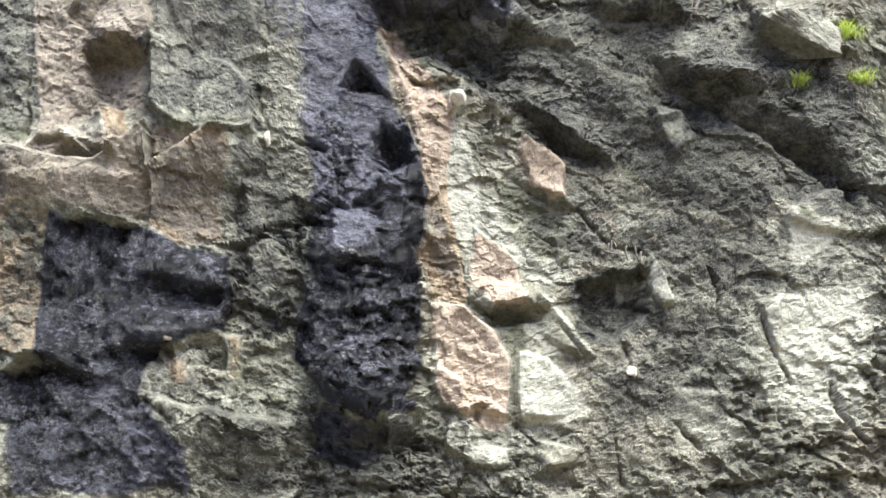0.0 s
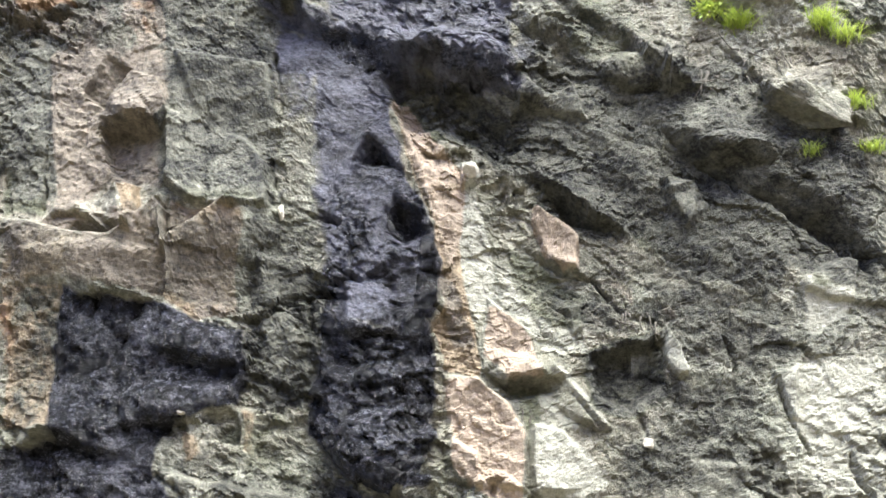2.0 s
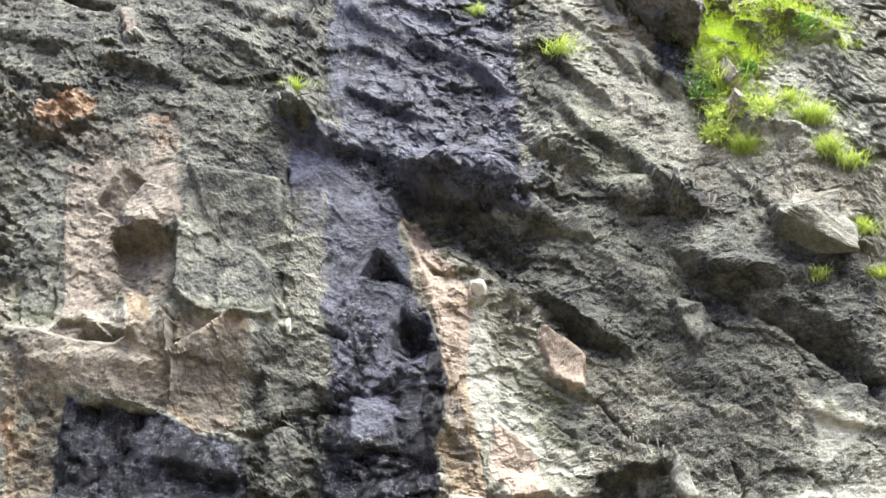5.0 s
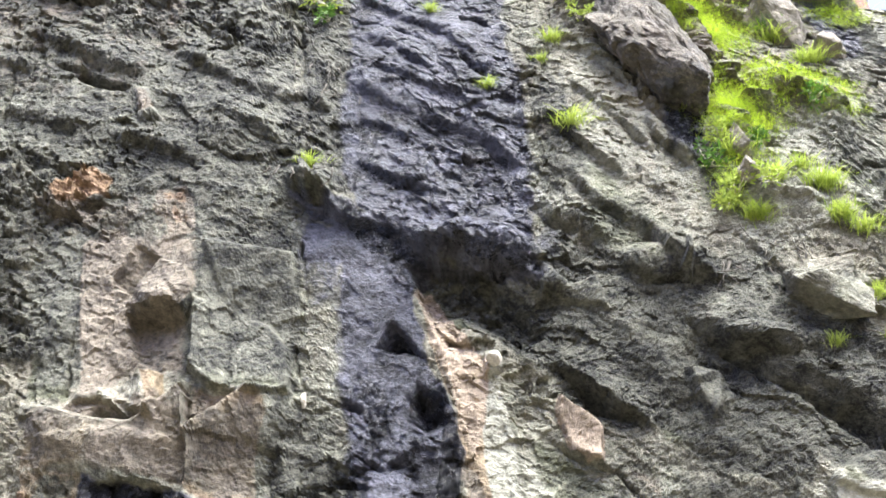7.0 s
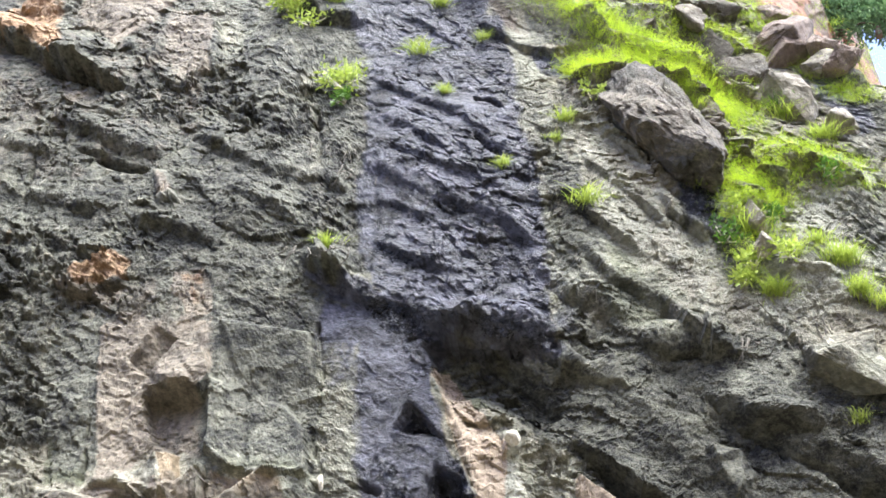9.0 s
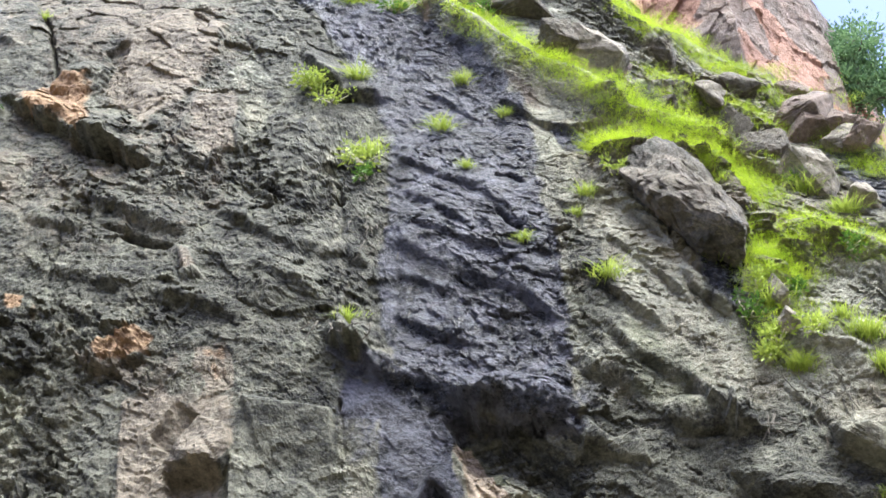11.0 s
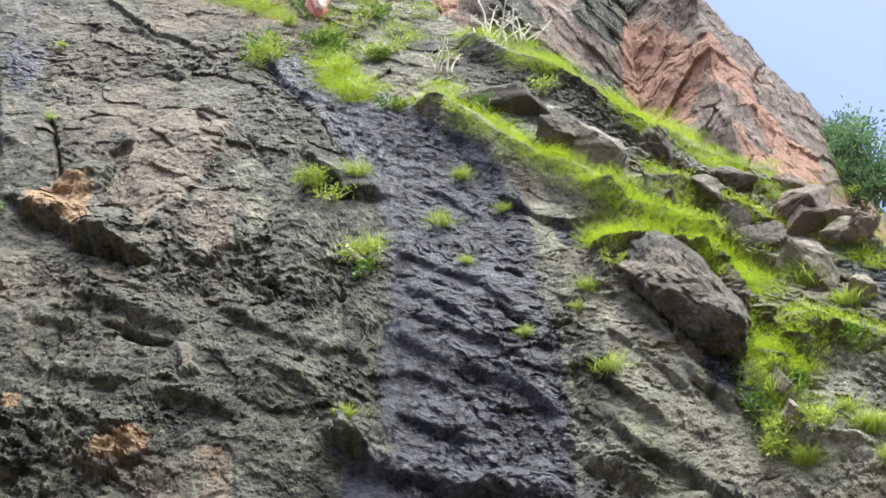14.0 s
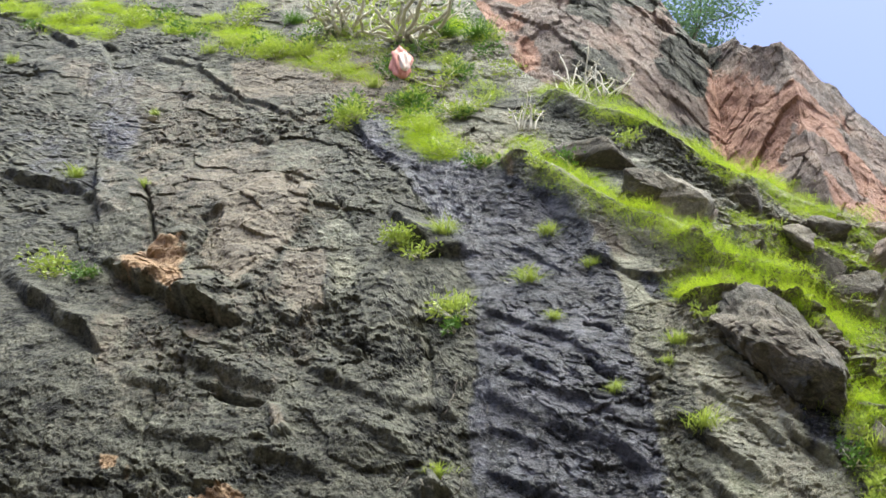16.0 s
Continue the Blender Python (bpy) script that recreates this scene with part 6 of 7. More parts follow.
def red_base(x, z):
    return np.interp(x, [p[0] for p in RED_PLAN], [p[1] for p in RED_PLAN]) + 0.06 * (z - 22)


CREST = [(-16, 40), (-4, 38), (2.6, 36), (2.85, 35.03), (3.53, 33.43), (4.15, 33.35), (4.83, 33.4), (5.53, 31.95), (6.93, 31.81), (8.15, 31.26), (9.48, 31.36), (10.62, 32.34), (12.34, 32.53), (13.39, 32.12), (14.68, 33.17), (18, 27.17)]
rx = np.concatenate([np.arange(-16, -5, 0.15), np.arange(-5, 12, 0.055), np.arange(12, 18, 0.15)])
rs = np.linspace(0, 1, 290)
crest = np.interp(rx, [p[0] for p in CREST], [p[1] for p in CREST]) + 0.25 * fbm(rx * 1.1, rx * 0, 4, 7)
RX = np.repeat(rx[None, :], len(rs), 0)
RZ = 12 + rs[:, None] * (crest[None, :] - 12)
way = np.where(RX < 4.0, -0.7, 0.95)
ru, rv = RX * np.cos(way) + RZ * np.sin(way), -RX * np.sin(way) + RZ * np.cos(way)
g1, d1 = facets(ru / 3.4 + 0.2 * fbm(RX, RZ, 2, 6), rv / 1.5, 121, 1.5)
g2, d2 = facets(ru / 1.3 + 0.3 * fbm(RX, RZ, 2, 2), rv / 0.5, 131, 1.6)
g3, d3 = facets(RX / 0.3 + 0.4 * fbm(RX * 3, RZ * 3, 2, 2), RZ / 0.4, 141, 1.6)
slit = smooth(0.0, 0.3, fbm(RX / 1.5, RZ / 1.5, 2, 118))
RF = 0.5 * fbm(RX / 2.4, RZ / 3, 4, 111) + 0.12 * g1 + 0.03 * g2 + 0.03 * g3 - slit * (1 - smooth(4.8, 5.6, RX)) * (0.15 * (1 - smooth(0, 0.05, d1)) + 0.05 * (1 - smooth(0, 0.08, d2)))
RF += 0.05 * fbm(RX * 3, RZ * 3, 5, 114, 0.7)
RF -= 0.25 * smooth(0.985, 1.0, rs)[:, None] ** 2
RY = red_base(RX, RZ) - RF
seam = np.abs(RX - 4.0 - 0.12 * fbm(RZ, RZ * 0, 3, 3))
side = smooth(3.4, 4.6, RX)
rust = (0.9 * smooth(-0.3, 0.1, fbm(RX / 1.6, RZ / 2.2, 3, 115)) * side * (1 - smooth(-0.9, -0.2, RZ - crest[None, :] + 0.6 * fbm(RX, RZ, 2, 116)) * 0.85) + 0.8 * (1 - smooth(0.1, 0.7, seam))
        + 0.75 * (1 - side) * (1 - smooth(-1.8, -0.6, RX)) * smooth(-0.35, 0.1, fbm(RX / 2, RZ / 2, 3, 117)))
rust *= 1 - 0.75 * smooth(0.80, 0.97, rs)[:, None]
nil = np.zeros_like(RX)
rdark = 0.9 * (1 - side) * smooth(-0.4, 0.2, fbm(RX / 1.8, RZ / 1.4, 3, 119)) * smooth(-1.2, 0.2, RX) + 0.45 * smooth(0.82, 1.0, rs)[:, None]
rback = np.arange(1, 31)[:, None]
rbx = np.repeat(rx[None, :], 30, 0)
stack = lambda a: np.concatenate([a, np.repeat(a[-1:], 30, 0)])
red = sheet("red_cliff", np.concatenate([RX, rbx]), np.concatenate([RY, RY[-1][None, :] + rback * 0.5]), np.concatenate([RZ, RZ[-1][None, :] + rback * 0.05]), RED_ROCK,
            {"stain_a": (stack(nil), stack(nil), stack(nil)), "stain_shade_b": (stack(np.clip(rust, 0, 1)), stack(rdark), stack(nil)), "stain_c": (stack(nil), stack(nil), stack(nil))})
tagged(red, "reddish brown jointed rock wall above the grassy terraces", "cliff", kind="structure")


# ---- ground ----
gx, gy = np.meshgrid(np.concatenate([[-3000, -600, -120], np.arange(-40, 41, 0.8), [120, 600, 3000]]), np.concatenate([[-3000, -600, -120], np.arange(-72, 13, 0.8), [40, 120, 600, 3000]]))
near = np.exp(-(np.hypot(gx, gy - 4) / 40) ** 2)
# unseen bank behind the camera, added to cut low sky light and reflections
slope = np.clip(-gy - 9, 0, 60)
gz = 0.12 * fbm(gx / 4, gy / 4, 4, 201) * near + 0.62 * slope + 1.5 * fbm(gx / 9, gy / 9, 3, 205) * smooth(3, 20, slope)
ground = sheet("ground", gx, gy, gz, SOIL)
tagged(ground, "bare brown soil at the foot of the cliff, with an added unseen bank behind the camera that blocks low sky light", "ground", kind="structure")


# ---- loose rocks ----
def part(name, bm, mat, parent, label=""):
    me = bpy.data.meshes.new(name)
    bm.to_mesh(me)
    bm.free()
    me.materials.append(mat)
    ob = new(name, me)
    ob.parent = parent
    return tagged(ob, label)


def rock_mesh(size, seed, cuts=9, rough=0.05, level=4, faces=()):
    """A ball cut flat by planes, then roughened."""
    rnd = random.Random(seed)
    bm = bmesh.new()
    bmesh.ops.create_icosphere(bm, subdivisions=level, radius=1)
    planes = []
    for _ in range(cuts):
        n = Vector((rnd.gauss(0, 1), rnd.gauss(0, 1), rnd.gauss(0, 1))).normalized()
        planes.append((n, rnd.uniform(0.45, 0.8)))
    planes = [(Vector(n).normalized(), d) for n, d in faces] + planes
    for v in bm.verts:
        for n, d in planes:
            over = v.co.dot(n) - d
            if over > 0:
                v.co -= n * over * 0.98
    off = Vector((seed * 3.1, seed * 1.7, 0))
    for v in bm.verts:
        p = v.co
        k = noise.noise(p * 1.9 + off) + 0.7 * noise.noise(p * 4.5 + off) + 0.5 * noise.noise(p * 9 + off) - 0.8 * max(0.0, 0.12 - abs(noise.noise(p * 2.7 + off))) * 6
        v.co += p.normalized() * k * rough
        v.co = Vector((v.co.x * size[0], v.co.y * size[1], v.co.z * size[2]))
    for f in bm.faces:
        f.smooth = False
    return bm


def rock(name, x, z, size, turn, seed, mat, label, category, sink=0.45, level=4, group="", cuts=9, faces=(), rough=0.08):
    me = bpy.data.meshes.new(name)
    bm = rock_mesh(size, seed, cuts, rough, level, faces)
    bm.to_mesh(me)
    bm.free()
    me.materials.append(mat)
    ob = new(name, me)
    ob.matrix_world = pose(x, on_cliff(x, z) - size[1] * (1 - sink), z, *turn)
    return tagged(ob, label, category, group)


def broken(corners, seed, cuts=5, rough=0.035):
    """The hull of some corners as a broken rock: flat facets, chipped and roughened."""
    bm = bmesh.new()
    for c in corners:
        bm.verts.new(c)
    made = bmesh.ops.convex_hull(bm, input=bm.verts)
    bmesh.ops.delete(bm, geom=list({v for v in made["geom_interior"] if isinstance(v, bmesh.types.BMVert)}), context="VERTS")
    bmesh.ops.triangulate(bm, faces=bm.faces)
    bmesh.ops.subdivide_edges(bm, edges=bm.edges, cuts=cuts, use_grid_fill=True)
    bmesh.ops.smooth_vert(bm, verts=bm.verts, factor=0.4, use_axis_x=True, use_axis_y=True, use_axis_z=True)
    off = Vector((seed * 3.1, seed * 1.7, 0))
    for v in bm.verts:
        p = v.co
        k = noise.noise(p * 2.3 + off) + 0.6 * noise.noise(p * 6 + off) + 0.45 * noise.noise(p * 14 + off) - 5 * max(0.0, 0.1 - abs(noise.noise(p * 3.1 + off)))
        v.co += p.normalized() * k * rough
    return bm


def broken_rock(name, x, z, corners, turn, seed, mat, label, group="", back=0.0, cuts=5, rough=0.035):
    me = bpy.data.meshes.new(name)
    bm = broken(corners, seed, cuts, rough)
    bm.to_mesh(me)
    bm.free()
    me.materials.append(mat)
    ob = new(name, me)
    ob.matrix_world = pose(x, on_cliff(x, z) + back, z, *turn)
    return tagged(ob, label, "boulder" if name == "boulder" else "rock", group)


def lump(w, d, h, seed, count=13):
    """Corners of an angular block."""
    r = random.Random(seed)
    out = []
    for _ in range(count):
        v = Vector((r.gauss(0, 1), r.gauss(0, 1), r.gauss(0, 1)))
        v /= max(abs(v.x), abs(v.y), abs(v.z))
        out.append((v.x * w * r.uniform(0.85, 1.05), v.y * d, v.z * h * r.uniform(0.85, 1.05)))
    return out


# the overhanging boulder: a sunlit upper slope, a sharp brow and a dark underside
broken_rock("boulder", 2.22, 11.2, ((-0.87, -0.46, 0.19), (-0.4, -0.43, 0.65), (-0.02, -0.36, 0.66), (0.41, -0.06, 0.35), (0.67, -0.42, -0.71), (-0.53, -0.7, -0.36), (-0.13, -0.71, -0.14), (0.23, -0.68, -0.4), (0.39, -1, -1.13), (0.51, -0.88, -1.23), (-0.71, -0.62, -0.14),
            (-0.44, -0.51, -0.6), (-0.02, -0.54, -1.04), (0.44, -0.48, -1.32), (-0.35, -0.29, -0.57), (0.09, -0.26, -1.13), (0.51, -0.27, -1.36), (-0.63, 0.27, 0.99), (0.1, 0.28, 1.29), (0.76, 0.51, 0.42), (0.7, 0.28, -0.7), (-0.22, 0.27, -0.12)),
            (0, 0, 0), 3, BLACK_STONE, "large dark overhanging boulder with a pale chipped edge, amid grass", "", 0.0, 13, 0.095)
broken_rock("boulder", 3.68, 7.30, lump(0.5, 0.4, 0.3, 8, 16), (0, 12, 0), 17, ROCK, "rough grey boulder wedged in the cliff among roots", "", 0.12, 8, 0.07)
SLAB = "broken grey-brown rock slab lodged on the grassy terraces"
for k, (x, z, wide, high, turn, mat) in enumerate((
    (2.22, 13.8, 0.26, 0.2, 30, BLACK_STONE),
    (3.72, 13.28, 0.38, 0.26, 34, BLACK_STONE),
    (4.24, 12.4, 0.52, 0.34, 38, DARK_STONE),
    (4.62, 13.91, 0.4, 0.29, 36, RED_ROCK),
    (3.3, 13.68, 0.33, 0.21, 36, BLACK_STONE),
    (1.08, 14.46, 0.7, 0.28, 26, DARK_STONE),
    (2.62, 15.88, 0.52, 0.29, 30, BLACK_STONE),
    (0.08, 16.2, 0.93, 0.37, 22, BLACK_STONE),
    (4.78, 14.5, 0.42, 0.45, 40, RED_ROCK),
    (3.06, 9.36, 0.16, 0.11, 20, DARK_STONE),
    (3.06, 8.83, 0.13, 0.1, 20, DARK_STONE),
    (1.48, 14.59, 0.39, 0.22, 30, RED_ROCK),
    (0.78, 14.5, 0.3, 0.17, 25, BLACK_STONE),
    (3.82, 15.61, 0.33, 0.16, 30, BLACK_STONE),
    (4.92, 13.55, 0.3, 0.21, 40, DARK_STONE),
    (4.7, 11.68, 0.27, 0.17, 35, DARK_STONE),
    (3.04, 14.29, 0.26, 0.15, 28, DARK_STONE),
    (5, 13.82, 0.3, 0.17, 30, RED_ROCK),
    (4.78, 15.62, 0.39, 0.24, 32, RED_ROCK),
    (5.22, 13.33, 0.25, 0.18, 36, RED_ROCK),
)):
    broken_rock("loose_rock", x, z, lump(wide, 0.9 * high + 0.12, 1.3 * high, 40 + k), (-24, turn, 0), 40 + k, mat, SLAB, "rock slabs on the terraces", 0.0, 6, 0.05)
rock("stone", 0.14, 6.54, (0.1, 0.1, 0.1), (0, 0, 0), 21, PALE_STONE, "pale squarish stone stuck in the rock face", "stone", 0.4, 3)
rock("stone", -1.81, 6.14, (0.045, 0.06, 0.09), (0, 0, 0), 23, PALE_STONE, "small white stone caught in a crack", "stone", 0.4, 3)
rock("stone", -2.69, 4.05, (0.055, 0.06, 0.06), (0, 0, 0), 25, PALE_STONE, "small white stone resting on a black ledge", "stone", 0.4, 3)
rock("stone", 1.82, 3.71, (0.06, 0.06, 0.07), (0, 0, 0), 27, PALE_STONE, "small white stone on the grey rock", "stone", 0.4, 3)
rock("stone", -8.7, 19.53, (0.12, 0.1, 0.05), (0, 0, 0), 31, PALE_STONE, "yellowish stone on a small ledge", "stone", 0.4, 3)


# ---- plants ----
def ribbons(name, blades, mat, segments=3):
    """Blades as one mesh. Each: root, way up, way of the bend, length, width, droop."""
    n = len(blades)
    b = np.array(blades, float)
    root, up, bend, size, width, droop = b[:, 0:3], b[:, 3:6], b[:, 6:9], b[:, 9:10], b[:, 10:11], b[:, 11:12]
    across = np.cross(up, bend)
    across /= np.linalg.norm(across, axis=1, keepdims=True) + 1e-9
    co = []
    for k in range(segments + 1):
        q = k / segments
        mid = root + up * size * q * (1 - 0.35 * droop * q) + bend * size * droop * q * q - np.array([0, 0, 1]) * size * droop * 0.45 * q ** 3
        half = across * width * (0.5 * (1 - q) ** 0.6 + 0.03) * (0.7 + 0.6 * (q > 0))
        co += [mid - half, mid + half]
    co = np.stack(co, 1)
    m = co.shape[1]
    k = np.arange(segments) * 2
    quads = (np.stack([k, k + 1, k + 3, k + 2], -1)[None] + (np.arange(n) * m)[:, None, None]).reshape(-1, 4)
    me = bpy.data.meshes.new(name)
    me.vertices.add(n * m)
    me.vertices.foreach_set("co", co.astype(np.float32).ravel())
    me.loops.add(quads.size)
    me.loops.foreach_set("vertex_index", quads.astype(np.int32).ravel())
    me.polygons.add(len(quads))
    me.polygons.foreach_set("loop_start", np.arange(0, quads.size, 4, dtype=np.int32))
    me.update(calc_edges=True)
    me.materials.append(mat)
    return me


def clump(rnd, place, size, count, spread, hang=0.5):
    """Blades that spring from one place and arch over."""
    out = []
    for _ in range(count):
        a = rnd.uniform(0, 2 * math.pi)
        w = Vector((math.cos(a), math.sin(a) * 0.8 - 0.45, 0))
        up = (Vector((0, -0.35, 1)) + w * rnd.uniform(0.1, 0.9)).normalized()
        root = Vector(place) + Vector((rnd.gauss(0, 1) * spread, rnd.gauss(0, 0.4) * spread, rnd.gauss(0, 0.5) * spread))
        out.append((*root, *up, *w.normalized(), size * rnd.uniform(0.45, 1.15), size * rnd.uniform(0.022, 0.045), rnd.uniform(0.3, 1.0) * hang * 2))
    return out


rnd = random.Random(7)
grass_blades = []


def grass_strip(width, density, points):
    """Clumps of grass along a ledge; width across it in metres, clumps to the metre."""
    for (ax, az), (bx_, bz_) in zip(points, points[1:]):
        length = math.hypot(bx_ - ax, bz_ - az)
        for _ in range(max(1, int(length * density * 4.0 * (0.4 + width)))):
            k, d = rnd.random(), rnd.gauss(0, 0.46) * width
            x = ax + (bx_ - ax) * k - (bz_ - az) / length * d
            z = az + (bz_ - az) * k + (bx_ - ax) / length * d
            if noise.noise(Vector((x * 1.3, z * 1.3, 2))) < -0.28:
                continue
            grass_blades.extend(clump(rnd, (x, on_cliff(x, z) + 0.03, z), rnd.uniform(0.06, 0.135), 60, 0.14, 0.8))


grass_strip(0.3, 13, [(-1.36, 16.48), (-0.59, 15.69), (0.03, 14.79), (0.51, 13.87), (1.21, 13.4), (1.7, 13.31)])
grass_strip(0.55, 14, [(1.27, 13.18), (1.64, 12.92), (2.19, 12.82), (2.85, 12.84)])
grass_strip(0.45, 12, [(-0.74, 19.14), (0.09, 18.24), (1.05, 17.34), (1.58, 16.6), (2.22, 16.21)])
grass_strip(0.5, 12, [(1.94, 16.33), (3.35, 18.5), (4.1, 16.8), (4.73, 16.04)])
grass_strip(0.45, 12, [(1.94, 14.63), (2.63, 14.45), (3.7, 14.97), (4.26, 13.86)])
grass_strip(0.55, 14, [(1.04, 12.17), (1.83, 12.43), (2.67, 12.6), (3.01, 11.84)])
grass_strip(0.45, 13, [(2.55, 12.08), (3.01, 11.84), (3.16, 11.16)])
grass_strip(0.45, 11, [(4.71, 15.26), (4.99, 13.8), (5.6, 13.31)])
grass_strip(0.45, 12, [(3.56, 11.2), (4.1, 10.49), (4.71, 10.47)])
grass_strip(0.4, 12, [(2.86, 10.28), (3, 9.89), (3.29, 9.64)])
grass_strip(0.3, 8, [(3.15, 9.33), (3.4, 9.02), (3.67, 8.79)])
grass_strip(0.3, 10, [(3.81, 12.04), (4.24, 12.03)])
grass_strip(0.3, 9, [(5, 13.26), (5.38, 12.71)])
grass_strip(0.4, 11, [(2.87, 10.25), (3.04, 9.92), (3.31, 9.65)])
grass_strip(0.3, 7, [(3.37, 9.38), (3.55, 8.91)])
grass_strip(0.3, 9, [(-15.78, 29.1), (-13.57, 27.37), (-11.93, 26.71), (-11.24, 26.59)])
grass_strip(0.3, 9, [(-10.42, 25.95), (-9.54, 25.24)])
grass_strip(0.35, 8, [(-8.48, 25.4), (-7.16, 23.61), (-6.46, 22.87)])
grass_strip(0.3, 11, [(-3.59, 19.82), (-3.15, 18.32), (-2.44, 16.64)])
grass_strip(0.35, 9, [(-6.46, 25.46), (-4.88, 23.61), (-3.57, 24.71), (-2.09, 22.55)])
grass_strip(0.3, 5, [(-8.98, 25.09), (-7.25, 22.92), (-5.71, 21.81), (-4.56, 20.72)])
grass_strip(0.3, 6, [(-5.55, 23.69), (-4.1, 21.64), (-3.09, 20.03)])
grass_strip(0.3, 6, [(-3.29, 22.01), (-2.34, 20.7), (-1.67, 18.95)])
grass_strip(0.5, 16, [(-13.92, 29.03), (-12.46, 27.83), (-11.09, 26.36)])
grass_strip(0.4, 14, [(-11.02, 27.13), (-9.75, 25.25)])
grass_strip(0.35, 12, [(-8.84, 27.33), (-7.95, 26.26)])
grass_strip(0.3, 10, [(-7.54, 23.33), (-6.81, 22.7)])
grass_strip(0.4, 10, [(-14.51, 28.29), (-11.85, 25.34)])
grass_strip(0.5, 12, [(-3.46, 18.85), (-3.07, 17.66), (-2.34, 16.59)])
grass_strip(0.5, 12, [(-3.46, 24.98), (-2.87, 23.07)])
grass_strip(0.4, 9, [(1.48, 12.85), (2.34, 12.68), (3.07, 12.53), (3.21, 11.73)])
grass_strip(0.5, 12, [(1.05, 12.29), (1.53, 12.46), (2.17, 12.53), (2.75, 12.61)])
grass_strip(0.5, 10, [(2.97, 10.69), (3.22, 10.16), (3.2, 9.59)])
grass_strip(0.5, 9, [(1.67, 17.48), (2.83, 16.83), (4.28, 16.26)])
grass_strip(0.45, 11, [(-16.92, 29.89), (-14.92, 27.89), (-12.61, 25.8)])
grass_strip(0.4, 10, [(-9.68, 26.54), (-8.24, 24.59), (-6.46, 22.87)])
grass_strip(0.35, 10, [(-6.63, 23.66), (-5.32, 21.68), (-4.34, 20.77)])
grass_strip(0.3, 13, [(1.08, 12.38), (1.44, 12.02), (1.9, 12.5), (2.32, 12.53), (2.52, 12.1), (2.86, 11.74), (3.28, 11.7)])
grass_strip(0.3, 13, [(2.78, 11.93), (3.32, 12.05), (3.42, 11.48)])
grass_strip(0.2, 8, [(0.5, 13.99), (0.96, 13.63), (1.38, 13.19), (1.84, 13.42), (2.52, 14.12), (3.28, 14.14), (4.24, 14)])
grass_strip(0.2, 8, [(1.44, 12.93), (1.84, 12.73), (2.46, 12.81), (2.98, 12.63)])
grass_strip(0.35, 14, [(2.88, 10.42), (3.02, 9.93), (3.16, 9.51)])
grass_strip(0.25, 12, [(3.48, 11.19), (3.76, 10.64), (4.04, 10.43), (4.42, 10.19)])
grass_strip(0.3, 14, [(-1.26, 16.97), (-0.7, 16.15), (-0.22, 14.88), (0.52, 13.91)])
grass_strip(0.22, 8, [(-0.94, 19.26), (0.14, 17.63), (1, 16.88), (2, 17.47), (3.06, 17.4), (4.36, 16.29)])
grass_strip(0.3, 12, [(4.36, 16.29), (4.84, 14.38), (5.06, 13.32), (5.3, 12.49)])
grass_strip(0.2, 12, [(3.8, 12.13), (4.04, 12.27), (4.32, 12.12)])
grass_strip(0.2, 12, [(3.16, 9.32), (3.34, 9.14), (3.52, 8.92)])
grass_strip(0.2, 12, [(3.9, 8.95), (4.1, 8.77)])
grass_strip(0.2, 12, [(-3.2, 17.42), (-2.74, 16.88), (-2.3, 16.38)])
grass_strip(0.2, 9, [(3.58, 10.61), (3.5, 10.09), (3.8, 10.45)])
grass_strip(0.2, 10, [(3.1, 8.47), (3.22, 8.32)])
grass_strip(0.2, 9, [(3.86, 8.85), (4.06, 8.85)])
grass_strip(0.2, 9, [(2.94, 9.3), (2.94, 8.64)])
grass = new("grass", ribbons("grass", grass_blades, GRASS, 2))
tagged(grass, "bright yellow-green grass spilling over the rock ledges", "grass", kind="stuff")


def tuft(x, z, size, mat, label, category="fern", count=120):
    """A single small plant rooted in the face."""
    y = on_cliff(x, z)
    ob = new("fern_tuft", ribbons("fern_tuft", clump(rnd, (0, 0, 0), size, count, size * 0.3, 0.5), mat))
    ob.location = (x, y, z)
    return tagged(ob, label, category, "small plants on the rock face")


